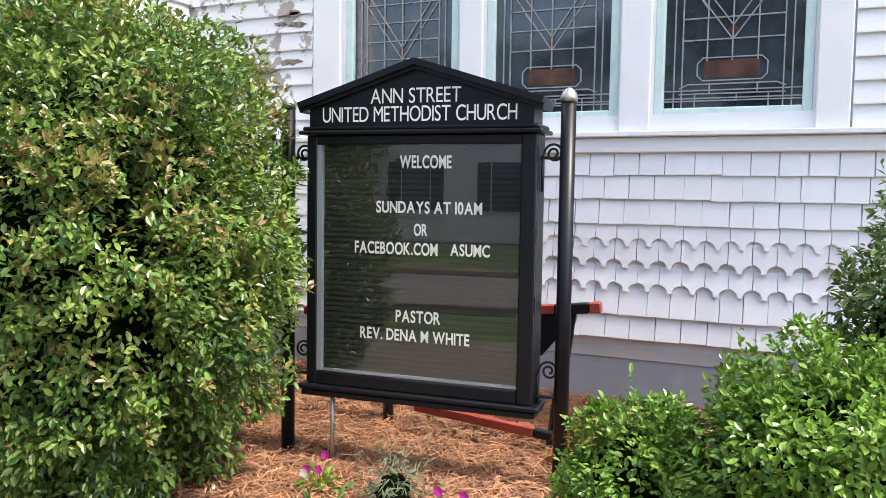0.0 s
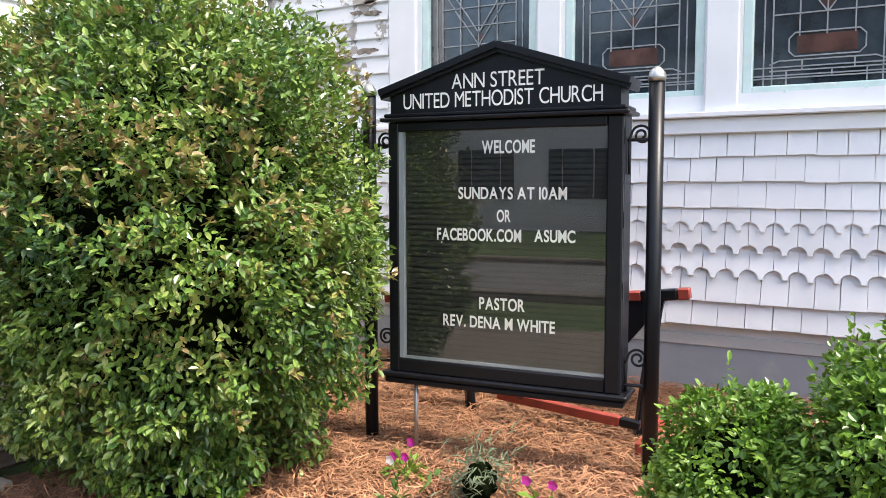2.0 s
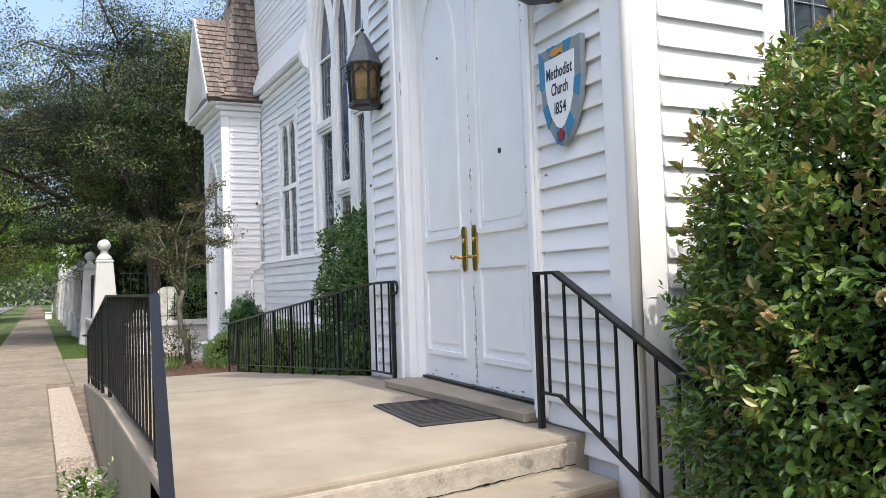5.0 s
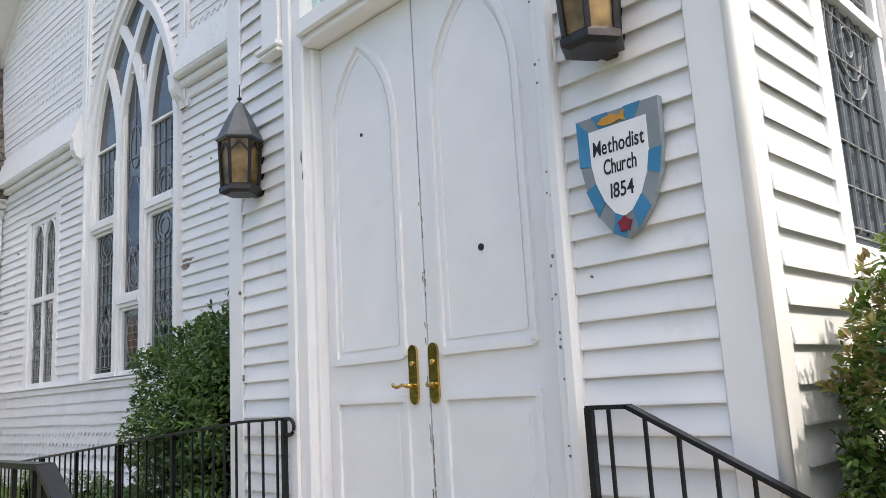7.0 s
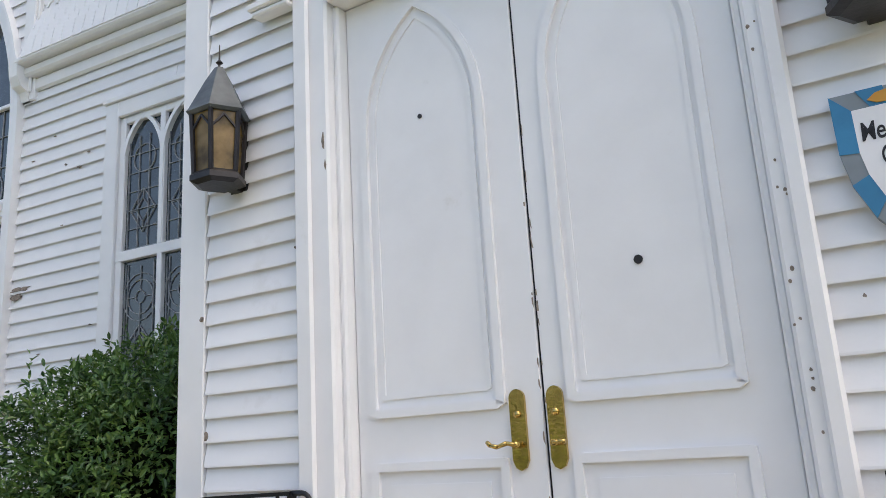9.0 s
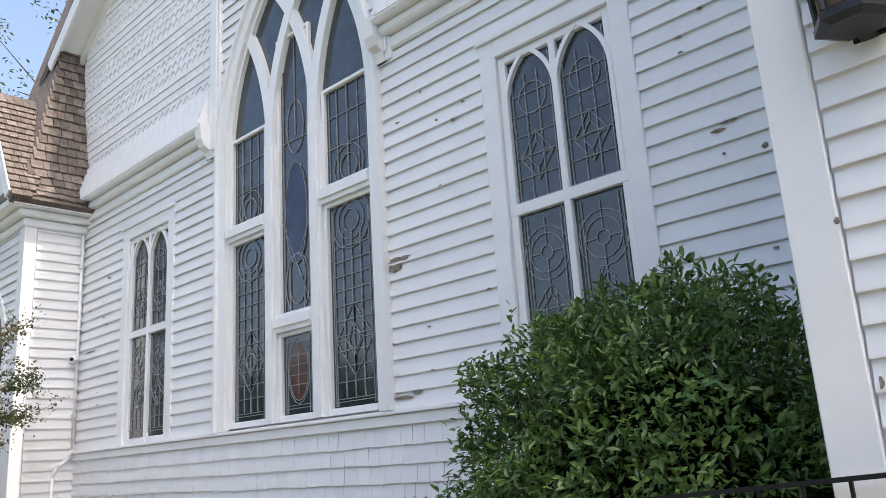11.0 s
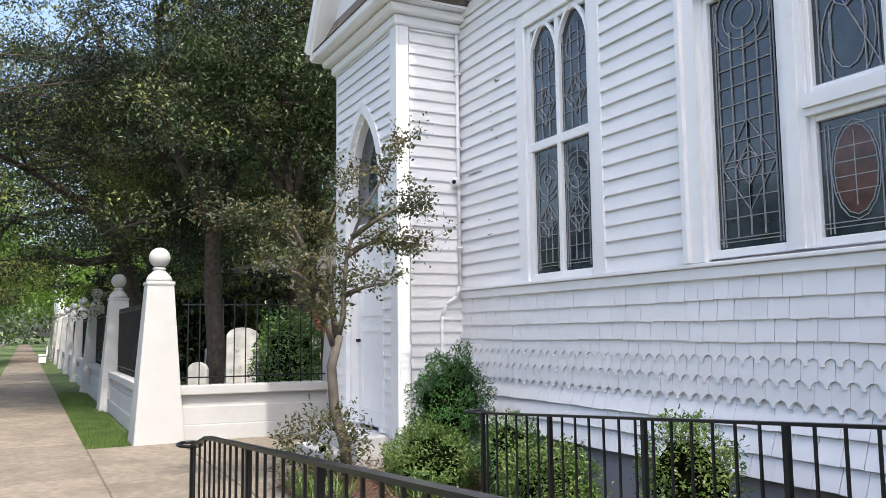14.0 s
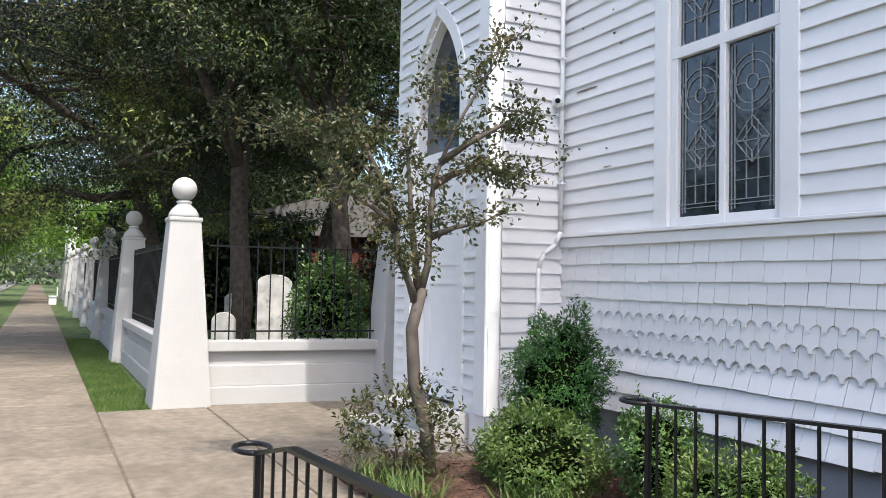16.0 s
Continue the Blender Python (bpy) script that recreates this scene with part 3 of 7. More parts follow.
# the rest of the church, closed off
for nm, b in (("wall_rear", (-22, 9.2, 15.0, 15.2, 0, 9)), ("wall_far_east", (9.0, 9.2, 4.75, 15, 0, 9)), ("wall_far_west", (-22, -21.8, 6, 15, 0, 7)), ("floor_inside", (-21.5, 9, 5.0, 15, 0.5, 0.6))):
    bm = bmesh.new()
    bm_box(bm, *b)
    structure(nm, bm, WHITE, "plain closing part of the church body", "wall")
bm = bmesh.new()
bm_box(bm, -8.2, 9.2, 4.3, 15.2, 9.0, 9.2)
structure("roof_flat", bm, CEDAR, "plain church roof above the side wing", "roof")
bm = bmesh.new()
bm_box(bm, WEST_X, EAST_X, ENTRY_Y, 4.3, 9.0, 9.2)
structure("roof_entry", bm, CEDAR, "plain roof above the entry tower", "roof")
bm = bmesh.new()
for s, xe in ((-1, -20.2), (1, -7.7)):
    ze = GABLE_TOP - (GABLE_TOP - GABLE_Z) * abs(xe - GC) / 5.75
    v = [bm.verts.new(p) for p in ((GC, 3.70, GABLE_TOP + 0.1), (xe, 3.70, ze + 0.1), (xe, 15.2, ze + 0.1), (GC, 15.2, GABLE_TOP + 0.1), (GC, 3.70, GABLE_TOP + 0.3), (xe, 3.70, ze + 0.3), (xe, 15.2, ze + 0.3), (GC, 15.2, GABLE_TOP + 0.3))]
    for f in ((0, 1, 2, 3), (7, 6, 5, 4), (0, 4, 5, 1), (1, 5, 6, 2), (2, 6, 7, 3)):
        bm.faces.new([v[i] for i in f])
bmesh.ops.translate(bm, verts=bm.verts, vec=(NAVE_DX, 0, 0))
structure("roof_nave", bm, CEDAR, "steep cedar shingle roof of the nave", "roof")


# ---- trim: bands, corner boards, casings ----
def trim(name, m, boxes, label, bev=0.006, material=None):
    bm = bmesh.new()
    for b in boxes:
        bm_box(bm, *b)
    if bev:
        bevelled(bm, bev)
    bmesh.ops.transform(bm, matrix=m, verts=bm.verts)
    return structure(name, bm, material or TRIM, label, "trim")


trim("trim_nave_sill", MN, [(-19.3, -8.2, -0.05, 0, 1.90, 1.99), (-19.3, -8.2, -0.075, 0, 1.992, 2.025)], "white sill band along the nave wall")
for a, b in ((-19.3, -15.42), (-12.40, -8.2)):
    trim("trim_cornice", MN, [(a, b, -0.05, 0, 5.29, 5.43), (a, b, -0.13, 0, 5.432, 5.53), (a, b, -0.22, 0, 5.532, 5.60)], "white moulded cornice under the upper shingles", 0.02)
for u in (-15.52, -12.48):
    bm = bmesh.new()
    bm_prism(bm, [(-0.22, 5.60), (0, 5.60), (0, 5.20), (-0.06, 5.20), (-0.09, 5.29), (-0.16, 5.33), (-0.2, 5.42)], 0, 0.13, Matrix(((0, 1, 0, u + NAVE_DX), (1, 0, 0, NAVE_Y), (0, 0, 1, 0), (0, 0, 0, 1))))
    structure("trim_bracket", bm, TRIM, "white scrolled bracket under the cornice end", "trim")
for u in (-15.475, -12.31):
    bm = bmesh.new()
    bm_prism(bm, [(-0.225, 5.59), (0, 5.59), (0, 6.15), (-0.06, 6.10)], 0, 0.02, Matrix(((0, 1, 0, u + NAVE_DX), (1, 0, 0, NAVE_Y), (0, 0, 1, 0), (0, 0, 0, 1))))
    structure("trim_flare_cheek", bm, TRIM, "white board closing the flared shingle end", "trim")
trim("trim_corner_entry_east", ME, [(EAST_X - 0.15, EAST_X + 0.028, -0.034, 0, 0.3, 6.5)], "white corner board of the entry tower")
for u in (-15.38, -12.42):
    trim("trim_pilaster", MN, [(u - 0.08, u + 0.14, -0.06, 0, 5.20, 9.3), (u - 0.05, u + 0.11, -0.085, -0.06, 5.28, 9.3)], "white pilaster beside the big window", 0.01)
trim("trim_corner_entry_side", MR, [(ENTRY_Y + 0.002, ENTRY_Y + 0.16, -0.026, 0, 0.3, 6.5)], "white corner board of the entry tower side")
bm = bmesh.new()
bm_cyl(bm, (EAST_X + 0.02, ENTRY_Y - 0.02, 0.3), (EAST_X + 0.02, ENTRY_Y - 0.02, 6.5), 0.026, n=10)
structure("trim_corner_bead", bm, TRIM, "rounded white bead on the tower corner", "trim", True)
trim("trim_corner_entry_west", ME, [(WEST_X - 0.03, WEST_X + 0.15, -0.03, 0, 0.3, 6.5)], "white corner board of the entry tower")
trim("trim_corner_annex", MAS, [(ANNEX_X - 0.17, ANNEX_X + 0.03, -0.03, 0, 0.35, 5.17)], "white corner board of the corner tower")
trim("trim_corner_annex_side", MAE, [(ANNEX_Y - 0.0, ANNEX_Y + 0.13, -0.028, 0, 0.35, 5.17)], "white corner board of the corner tower side")
trim("trim_back_sill", MB, [(EAST_X + 0.02, 3.0, -0.05, 0, 1.775, 1.865), (EAST_X + 0.02, 3.0, -0.085, 0, 1.867, 1.90)], "white sill band above the shingled skirt")
trim("trim_back_casing", MB, [(-3.28, -3.06, -0.035, 0, 1.90, 4.8), (-2.15, -1.99, -0.035, 0, 1.90, 4.8), (-1.10, -0.92, -0.035, 0, 1.90, 4.8), (-0.03, 0.14, -0.035, 0, 1.90, 4.8), (-3.28, 0.14, -0.04, 0, 4.62, 4.85)], "white casings round three leaded windows")
trim("trim_return_casing", MR, [(RW0 - 0.13, RW0 - 0.0, -0.035, 0, RWZ0 - 0.1, RWZ1 + 0.15), (RW1, RW1 + 0.13, -0.035, 0, RWZ0 - 0.1, RWZ1 + 0.15), (RW0, RW1, -0.034, 0, RWZ1, RWZ1 + 0.15), (RW0, RW1, -0.05, 0, RWZ0 - 0.1, RWZ0)], "white casing round the tower side window")
for c, h in SIDE_WINDOWS:
    trim("trim_window_casing", MN, [(c - h - 0.16, c - h, -0.035, 0, 2.026, W_HI + 0.15), (c + h, c + h + 0.16, -0.035, 0, 2.026, W_HI + 0.15), (c - h, c + h, -0.036, 0, W_HI, W_HI + 0.15), (c - h - 0.18, c + h + 0.18, -0.06, 0, W_HI + 0.152, W_HI + 0.2)], "white casing round a tall leaded window")

# cornice of the annex tower
bm = bmesh.new()
for o, z0, z1 in ((0.06, 5.12, 5.25), (0.16, 5.252, 5.35), (0.30, 5.352, 5.47)):
    bm_box(bm, AW - o, ANNEX_X + o, ANNEX_Y - o, 4.35, z0, z1)
structure("trim_annex_cornice", bevelled(bm, 0.02), TRIM, "white flared cornice of the corner tower", "trim")


# ---- landing, steps, ramp ----
LY0, LY1 = 0.18, 2.06
RAMP_X, RAMP_END = -7.9, -15.9


def stair_block(x0, run, z1, y1=LY1):
    """A block whose front runs at a slant, as the steps do."""
    bm = bmesh.new()
    o = [(x0, LY0), (-4.845 + run + (2.0 - LY0) * 0.15, LY0), (-4.845 + run + (2.0 - y1) * 0.15, y1), (x0, y1)]
    lo = [bm.verts.new((x, y, 0.0)) for x, y in o]
    hi = [bm.verts.new((x, y, z1)) for x, y in o]
    bm.faces.new(lo[::-1])
    bm.faces.new(hi)
    for i in range(4):
        j = (i + 1) % 4
        bm.faces.new((lo[i], lo[j], hi[j], hi[i]))
    return bevelled(bm, 0.016, 2)


landing = structure("landing", stair_block(RAMP_X, 0.0, LAND_Z, ENTRY_Y + 0.18), CONC, "worn tan concrete landing before the church doors", "landing")
bm = stair_block(-5.3, 0.012, LAND_Z - 0.03)
part("riser_face", bm, CONCE, landing, "pitted grey concrete edge")
for k in range(1, 5):
    st = structure("step", stair_block(-5.4, 0.305 * k, LAND_Z - 0.15 * k), CONC, "worn tan concrete step below the landing", "step")
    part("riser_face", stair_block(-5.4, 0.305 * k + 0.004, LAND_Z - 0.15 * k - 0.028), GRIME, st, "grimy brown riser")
bm = bmesh.new()
v = [bm.verts.new(p) for p in ((RAMP_X, LY0, 0), (RAMP_END, 0.42, 0), (RAMP_END, 2.78, 0), (RAMP_X, 2.24, 0), (RAMP_X, LY0, LAND_Z), (RAMP_END, 0.42, 0.05), (RAMP_END, 2.78, 0.05), (RAMP_X, 2.24, LAND_Z))]
for f in ((0, 1, 2, 3), (7, 6, 5, 4), (0, 4, 5, 1), (1, 5, 6, 2), (2, 6, 7, 3), (3, 7, 4, 0)):
    bm.faces.new([v[i] for i in f])
structure("ramp", bm, CONC, "concrete ramp sloping down from the landing", "ramp")
bm = bmesh.new()
bm_box(bm, DOOR_C - DOOR_H - 0.05, DOOR_C + DOOR_H + 0.05, 2.02, 2.3, LAND_Z, LAND_Z + 0.06)
structure("threshold", bevelled(bm, 0.01), CONC, "worn tan concrete door threshold", "threshold")


# ---- leaded windows ----
def leads(m, bars, parent, w=0.0055):
    """Lead strips on the glass: each bar is a path of (u, z)."""
    bm = bmesh.new()
    for i, path in enumerate(bars):
        bm_strip(bm, path, w, 0.030 - 0.0005 * (i % 9), 0.040)
    bmesh.ops.transform(bm, matrix=m, verts=bm.verts)
    return part("lead_came", bm, LEADM, parent, "pale grey lead lines")


def ring(c, z, r, rz=None, n=16):
    rz = rz or r
    return [(c + r * math.cos(2 * math.pi * i / n), z + rz * math.sin(2 * math.pi * i / n)) for i in range(n + 1)]


def grid_bars(u0, u1, z0, z1, nu, nz):
    b = [[(u0 + (u1 - u0) * i / nu, z0), (u0 + (u1 - u0) * i / nu, z1)] for i in range(1, nu)]
    return b + [[(u0, z0 + (z1 - z0) * i / nz), (u1, z0 + (z1 - z0) * i / nz)] for i in range(1, nz)]


def border(u0, u1, z0, z1, d):
    return [[(u0 + d, z0), (u0 + d, z1)], [(u1 - d, z0), (u1 - d, z1)], [(u0, z0 + d), (u1, z0 + d)]]


def diamond(c, z, w, h, k=0.55):
    out = [[(c - w, z), (c, z + h), (c + w, z), (c, z - h), (c - w, z)], [(c - w * k, z), (c, z + h * k), (c + w * k, z), (c, z - h * k), (c - w * k, z)]]
    return out + [[(c - w, z), (c - w * k, z)], [(c + w * k, z), (c + w, z)], [(c, z + h * k), (c, z + h)], [(c, z - h), (c, z - h * k)]]


def sash(m, u0, u1, z0, z1, parent, material, w=0.05, d=0.0, low=None):
    bm = bmesh.new()
    low = low or w * 1.4
    for b in ((u0, u0 + w, d, 0.07, z0, z1), (u1 - w, u1, d, 0.07, z0, z1), (u0 + w, u1 - w, d, 0.07, z0, z0 + low), (u0 + w, u1 - w, d, 0.07, z1 - w, z1)):
        bm_box(bm, *b)
    bevelled(bm, 0.006)
    bmesh.ops.transform(bm, matrix=m, verts=bm.verts)
    return part("sash", bm, material, parent)


def pane(m, u0, u1, z0, z1, parent, material=None, name="pane", depth=0.04):
    bm = bmesh.new()
    bm_box(bm, u0, u1, depth, depth + 0.008, z0, z1)
    bmesh.ops.transform(bm, matrix=m, verts=bm.verts)
    return part(name, bm, material or GLASS, parent)


def window(name, label):
    return thing(name, label, "window", kind="structure")


def gothic_strip(m, paths, w, d0, d1, parent, name, material=None, label=""):
    bm = bmesh.new()
    for p in paths:
        bm_strip(bm, p, w, d0, d1)
    bmesh.ops.transform(bm, matrix=m, verts=bm.verts)
    return part(name, bm, material or TRIM, parent, label)


for k, (c, h) in enumerate(SIDE_WINDOWS):
    win = window("window_%d" % (k + 1), "tall white window with two pointed leaded glass lights")
    sash(MN, c - h, c + h, W_LO, W_HI, win, TRIM, 0.07)
    for nm, b in (("mullion", (c - 0.03, c + 0.03, -0.003, 0.066, W_LO + 0.01, W_HI - 0.01)), ("transom", (c - h, c + h, -0.004, 0.07, 3.36, 3.45))):
        bm = bmesh.new()
        bm_box(bm, *b)
        bevelled(bm, 0.006)
        bmesh.ops.transform(bm, matrix=MN, verts=bm.verts)
        part(nm, bm, TRIM, win)
    for s in (-1, 1):
        lc, lh = c + s * (h / 2 - 0.02), h / 2 - 0.045
        pane(MN, lc - lh - 0.03, lc + lh + 0.03, W_LO + 0.05, W_HI - 0.03, win)
        gothic_strip(MN, [arch_path(lc, lh + 0.02, 3.45, 4.26, lh * 2.3)], 0.035, -0.004 - 0.003 * s, 0.06, win, "tracery")
        a, b = lc - lh, lc + lh
        bars = border(a, b, 2.13, 3.33, 0.035) + border(a, b, 2.13, 3.33, 0.065) + border(a, b, 3.43, 4.6, 0.035)
        bars += grid_bars(a + 0.065, b - 0.065, 2.195, 2.75, 3, 4) + grid_bars(a + 0.035, b - 0.035, 3.47, 4.5, 3, 6)
        bars += diamond(lc, 2.62, lh - 0.07, 0.17) + [ring(lc, 3.03, lh - 0.015), ring(lc, 3.03, lh * 0.68), ring(lc, 3.03, lh * 0.25, n=10)]
        bars += [[(lc, 3.03 + lh * 0.25), (lc, 3.3)], [(lc, 2.8), (lc, 3.03 - lh * 0.25)], [(lc - lh * 0.68, 3.03), (lc - lh * 0.25, 3.03)], [(lc + lh * 0.25, 3.03), (lc + lh * 0.68, 3.03)]]
        bars += diamond(lc, 3.80, lh - 0.07, 0.20) + [ring(lc, 4.28, lh * 0.6)]
        leads(MN, bars, win)

# the big pointed window
win = window("window_3", "large white pointed church window with leaded glass")
gothic_strip(MN, [arch_path(GC, GH + 0.03, 2.03, GSP, GRAD + 0.03, 16)], 0.16, -0.06, 0.02, win, "arch_casing")
gothic_strip(MN, [arch_path(GC, GH + 0.10, 2.03, GSP, GRAD + 0.10, 16)], 0.045, -0.10, -0.0, win, "arch_moulding")
gothic_strip(MN, [arch_path(GC, GH - 0.05, 2.05, GSP, GRAD - 0.05, 16)], 0.08, -0.01, 0.07, win, "arch_frame")
MUL = (-14.27, -13.49)
top_z = GSP + math.sqrt(GRAD ** 2 - (GRAD - GH) ** 2)
bm = bmesh.new()
bm_prism(bm, arch_path(GC, GH, 2.05, GSP, GRAD, 14), 0.042, 0.05)
bmesh.ops.transform(bm, matrix=MN, verts=bm.verts)
part("pane", bm, GLASS, win)
for mu in MUL:
    gothic_strip(MN, [[(mu, 2.05), (mu, GSP)]], 0.19, -0.03, 0.07, win, "mullion")
    gothic_strip(MN, [[(mu, 2.05), (mu, GSP)]], 0.10, -0.055, -0.03, win, "mullion_bead")
    for s in (-1, 1):
        path = []
        for i in range(30):
            z = GSP + i * 0.09
            u = mu + s * (GRAD - math.sqrt(max(0.0, GRAD ** 2 - (z - GSP) ** 2)))
            if abs(u - GC) > arch_half(z) - 0.02:
                break
            path.append((u, z))
        if len(path) > 2:
            gothic_strip(MN, [path], 0.13, -0.027 - 0.004 * s - 0.002 * (mu < GC), 0.066 + 0.002 * s, win, "tracery")
LIGHTS = ((GC - GH + 0.08, MUL[0] - 0.095), (MUL[0] + 0.095, MUL[1] - 0.095), (MUL[1] + 0.095, GC + GH - 0.08))
for k, (a, b) in enumerate(LIGHTS):
    zb = 3.0 if k == 1 else 4.15
    bm = bmesh.new()
    bm_box(bm, a, b, -0.04, 0.07, zb - 0.07, zb + 0.07)
    bm_box(bm, a, b, -0.065, -0.04, zb - 0.02, zb + 0.07)
    bmesh.ops.transform(bm, matrix=MN, verts=bm.verts)
    part("transom", bm, TRIM, win)
    sash(MN, a, b, 2.05, zb - 0.07, win, TRIM, 0.045)
    sash(MN, a, b, zb + 0.07, GSP + (1.2 if k == 1 else 0.3), win, TRIM, 0.04)
    c, lh = (a + b) / 2, (b - a) / 2 - 0.05
    if k == 1:
        pane(MN, a + 0.05, b - 0.05, 2.13, zb - 0.12, win, GLASS, "pane", 0.036)
        bm = bmesh.new()
        bm_prism(bm, ring(c, 2.53, lh * 0.62, 0.29, 20)[:-1], 0.031, 0.035)
        bmesh.ops.transform(bm, matrix=MN, verts=bm.verts)
        part("oval_pane", bm, GLASSR, win, "brown oval glass")
        bars = [ring(c, 2.53, lh * 0.62, 0.29), ring(c, 2.53, lh * 0.7, 0.32)] + border(c - lh, c + lh, 2.13, 2.85, 0.04) + border(c - lh, c + lh, 2.13, 2.85, 0.07) + grid_bars(c - lh * 0.6, c + lh * 0.6, 2.3, 2.78, 2, 5) + [[(c - lh, 2.82), (c + lh, 2.82)]]
        bm = bmesh.new()
        bm_prism(bm, ring(c, 4.15, lh * 0.75, 0.55, 20)[:-1], 0.031, 0.035)
        bmesh.ops.transform(bm, matrix=MN, verts=bm.verts)
        part("blue_pane", bm, GLASSB, win, "deep blue glass figure panel")
        bars += border(c - lh, c + lh, 3.1, 6.0, 0.035) + [ring(c, 4.15, lh * 0.75, 0.55), ring(c, 3.45, lh * 0.55, 0.26), ring(c, 3.4, lh * 0.8, 0.32), ring(c, 5.1, lh * 0.6, 0.3)] + [[(c - lh, 4.1), (c, 3.6), (c + lh, 3.1)], [(c + lh, 4.1), (c, 3.6)], [(c - lh, 4.95), (c + lh, 4.95)], [(c, 5.0), (c, 6.2)], [(c - 0.12, 3.1), (c - 0.12, 3.6)], [(c + 0.12, 3.1), (c + 0.12, 3.6)]]
    else:
        bars = border(c - lh, c + lh, 2.13, 4.0, 0.035) + border(c - lh, c + lh, 2.13, 4.0, 0.06) + grid_bars(c - lh + 0.06, c + lh - 0.06, 2.2, 3.75, 4, 11)
        bars += diamond(c, 2.72, lh - 0.06, 0.34, 0.45) + [ring(c, 2.72, 0.08, 0.09, 10), ring(c, 3.85, lh - 0.04), ring(c, 3.85, lh * 0.6), ring(c, 3.85, lh * 0.35)]
        bars += border(c - lh, c + lh, 4.25, 5.3, 0.035) + [ring(c, 4.4, lh * 0.7), ring(c, 4.4, lh * 0.4)] + grid_bars(c - lh, c + lh, 4.3, 5.3, 4, 3)
    leads(MN, bars, win, 0.006)

# three windows behind the sign
for k, (c, h) in enumerate(BW):
    win = window("window_%d" % (k + 4), "leaded glass window in a pale mint sash")
    sash(MB, c - h, c + h, 1.96, 4.6, win, MINT, 0.055, 0.005, 0.075)
    bm = bmesh.new()
    for u in (-0.2, 0.2):
        bm_cyl(bm, (c + u, 0.005, 2.0), (c + u, -0.004, 2.0), 0.012, 0.010, 8)
    bmesh.ops.transform(bm, matrix=MB, verts=bm.verts)
    part("screw_cap", bm, MINT, win)
    pane(MB, c - h + 0.04, c + h - 0.04, 2.02, 4.55, win)
    a, b = c - h + 0.055, c + h - 0.055
    bars = border(a, b, 2.035, 4.5, 0.055) + border(a, b, 2.035, 4.5, 0.10) + [[(a, 2.075), (b, 2.075)]]
    bars += grid_bars(a + 0.10, b - 0.10, 2.30, 4.4, 4, 17)
    bars += [[(c, 2.50), (c - 0.26, 2.86), (c, 3.22), (c + 0.26, 2.86), (c, 2.50)], [(c, 2.42), (c - 0.32, 2.86), (c, 3.30), (c + 0.32, 2.86), (c, 2.42)], [(c - 0.14, 2.6), (c - 0.18, 2.66)]]
    bars += [[(c - 0.19, 2.22), (c - 0.16, 2.19), (c + 0.16, 2.19), (c + 0.19, 2.22), (c + 0.19, 2.29), (c + 0.16, 2.32), (c - 0.16, 2.32), (c - 0.19, 2.29), (c - 0.19, 2.22)]]
    bars += [[(c - 0.29, 2.15), (c - 0.24, 2.17), (c + 0.24, 2.17), (c + 0.29, 2.15)], [(c - 0.29, 2.115), (c + 0.29, 2.115)], [(c - 0.12, 2.115), (c - 0.12, 2.17)], [(c + 0.03, 2.075), (c + 0.03, 2.115)], [(c + 0.14, 2.115), (c + 0.14, 2.17)], [(c - 0.2, 2.04), (c - 0.2, 2.115)], [(c + 0.2, 2.04), (c + 0.2, 2.115)]]
    leads(MB, bars, win, 0.007)
    bm = bmesh.new()
    bm_prism(bm, [(c - 0.15, 2.205), (c + 0.15, 2.205), (c + 0.15, 2.305), (c - 0.15, 2.305)], 0.033, 0.038)
    bmesh.ops.transform(bm, matrix=MB, verts=bm.verts)
    part("amber_pane", bm, GLASSR, win, "brown amber glass piece")
    bm = bmesh.new()
    bm_prism(bm, [(c, 2.43), (c + 0.035, 2.47), (c, 2.51), (c - 0.035, 2.47)], 0.033, 0.038)
    bmesh.ops.transform(bm, matrix=MB, verts=bm.verts)
    part("red_pane", bm, GLASSR, win, "dull red glass diamond")

# window in the tower's side
win = window("window_7", "tall leaded glass window in the tower side")
sash(MR, RW0, RW1, RWZ0, RWZ1, win, TRIM, 0.06)
pane(MR, RW0 + 0.04, RW1 - 0.04, RWZ0 + 0.05, RWZ1 - 0.04, win)
c, lh = (RW0 + RW1) / 2, (RW1 - RW0) / 2 - 0.07
bars = border(c - lh, c + lh, 2.13, 4.68, 0.05) + border(c - lh, c + lh, 2.13, 4.68, 0.09) + grid_bars(c - lh + 0.09, c + lh - 0.09, 2.2, 4.6, 5, 11) + [ring(c, 3.2, 0.3), ring(c, 3.2, 0.2), ring(c, 3.2, 0.08)]
leads(MR, bars, win, 0.005)
bm = bmesh.new()
bm_box(bm, RW0, RW1, -0.004, 0.07, 3.36, 3.42)
bmesh.ops.transform(bm, matrix=MR, verts=bm.verts)
part("transom", bm, TRIM, win)

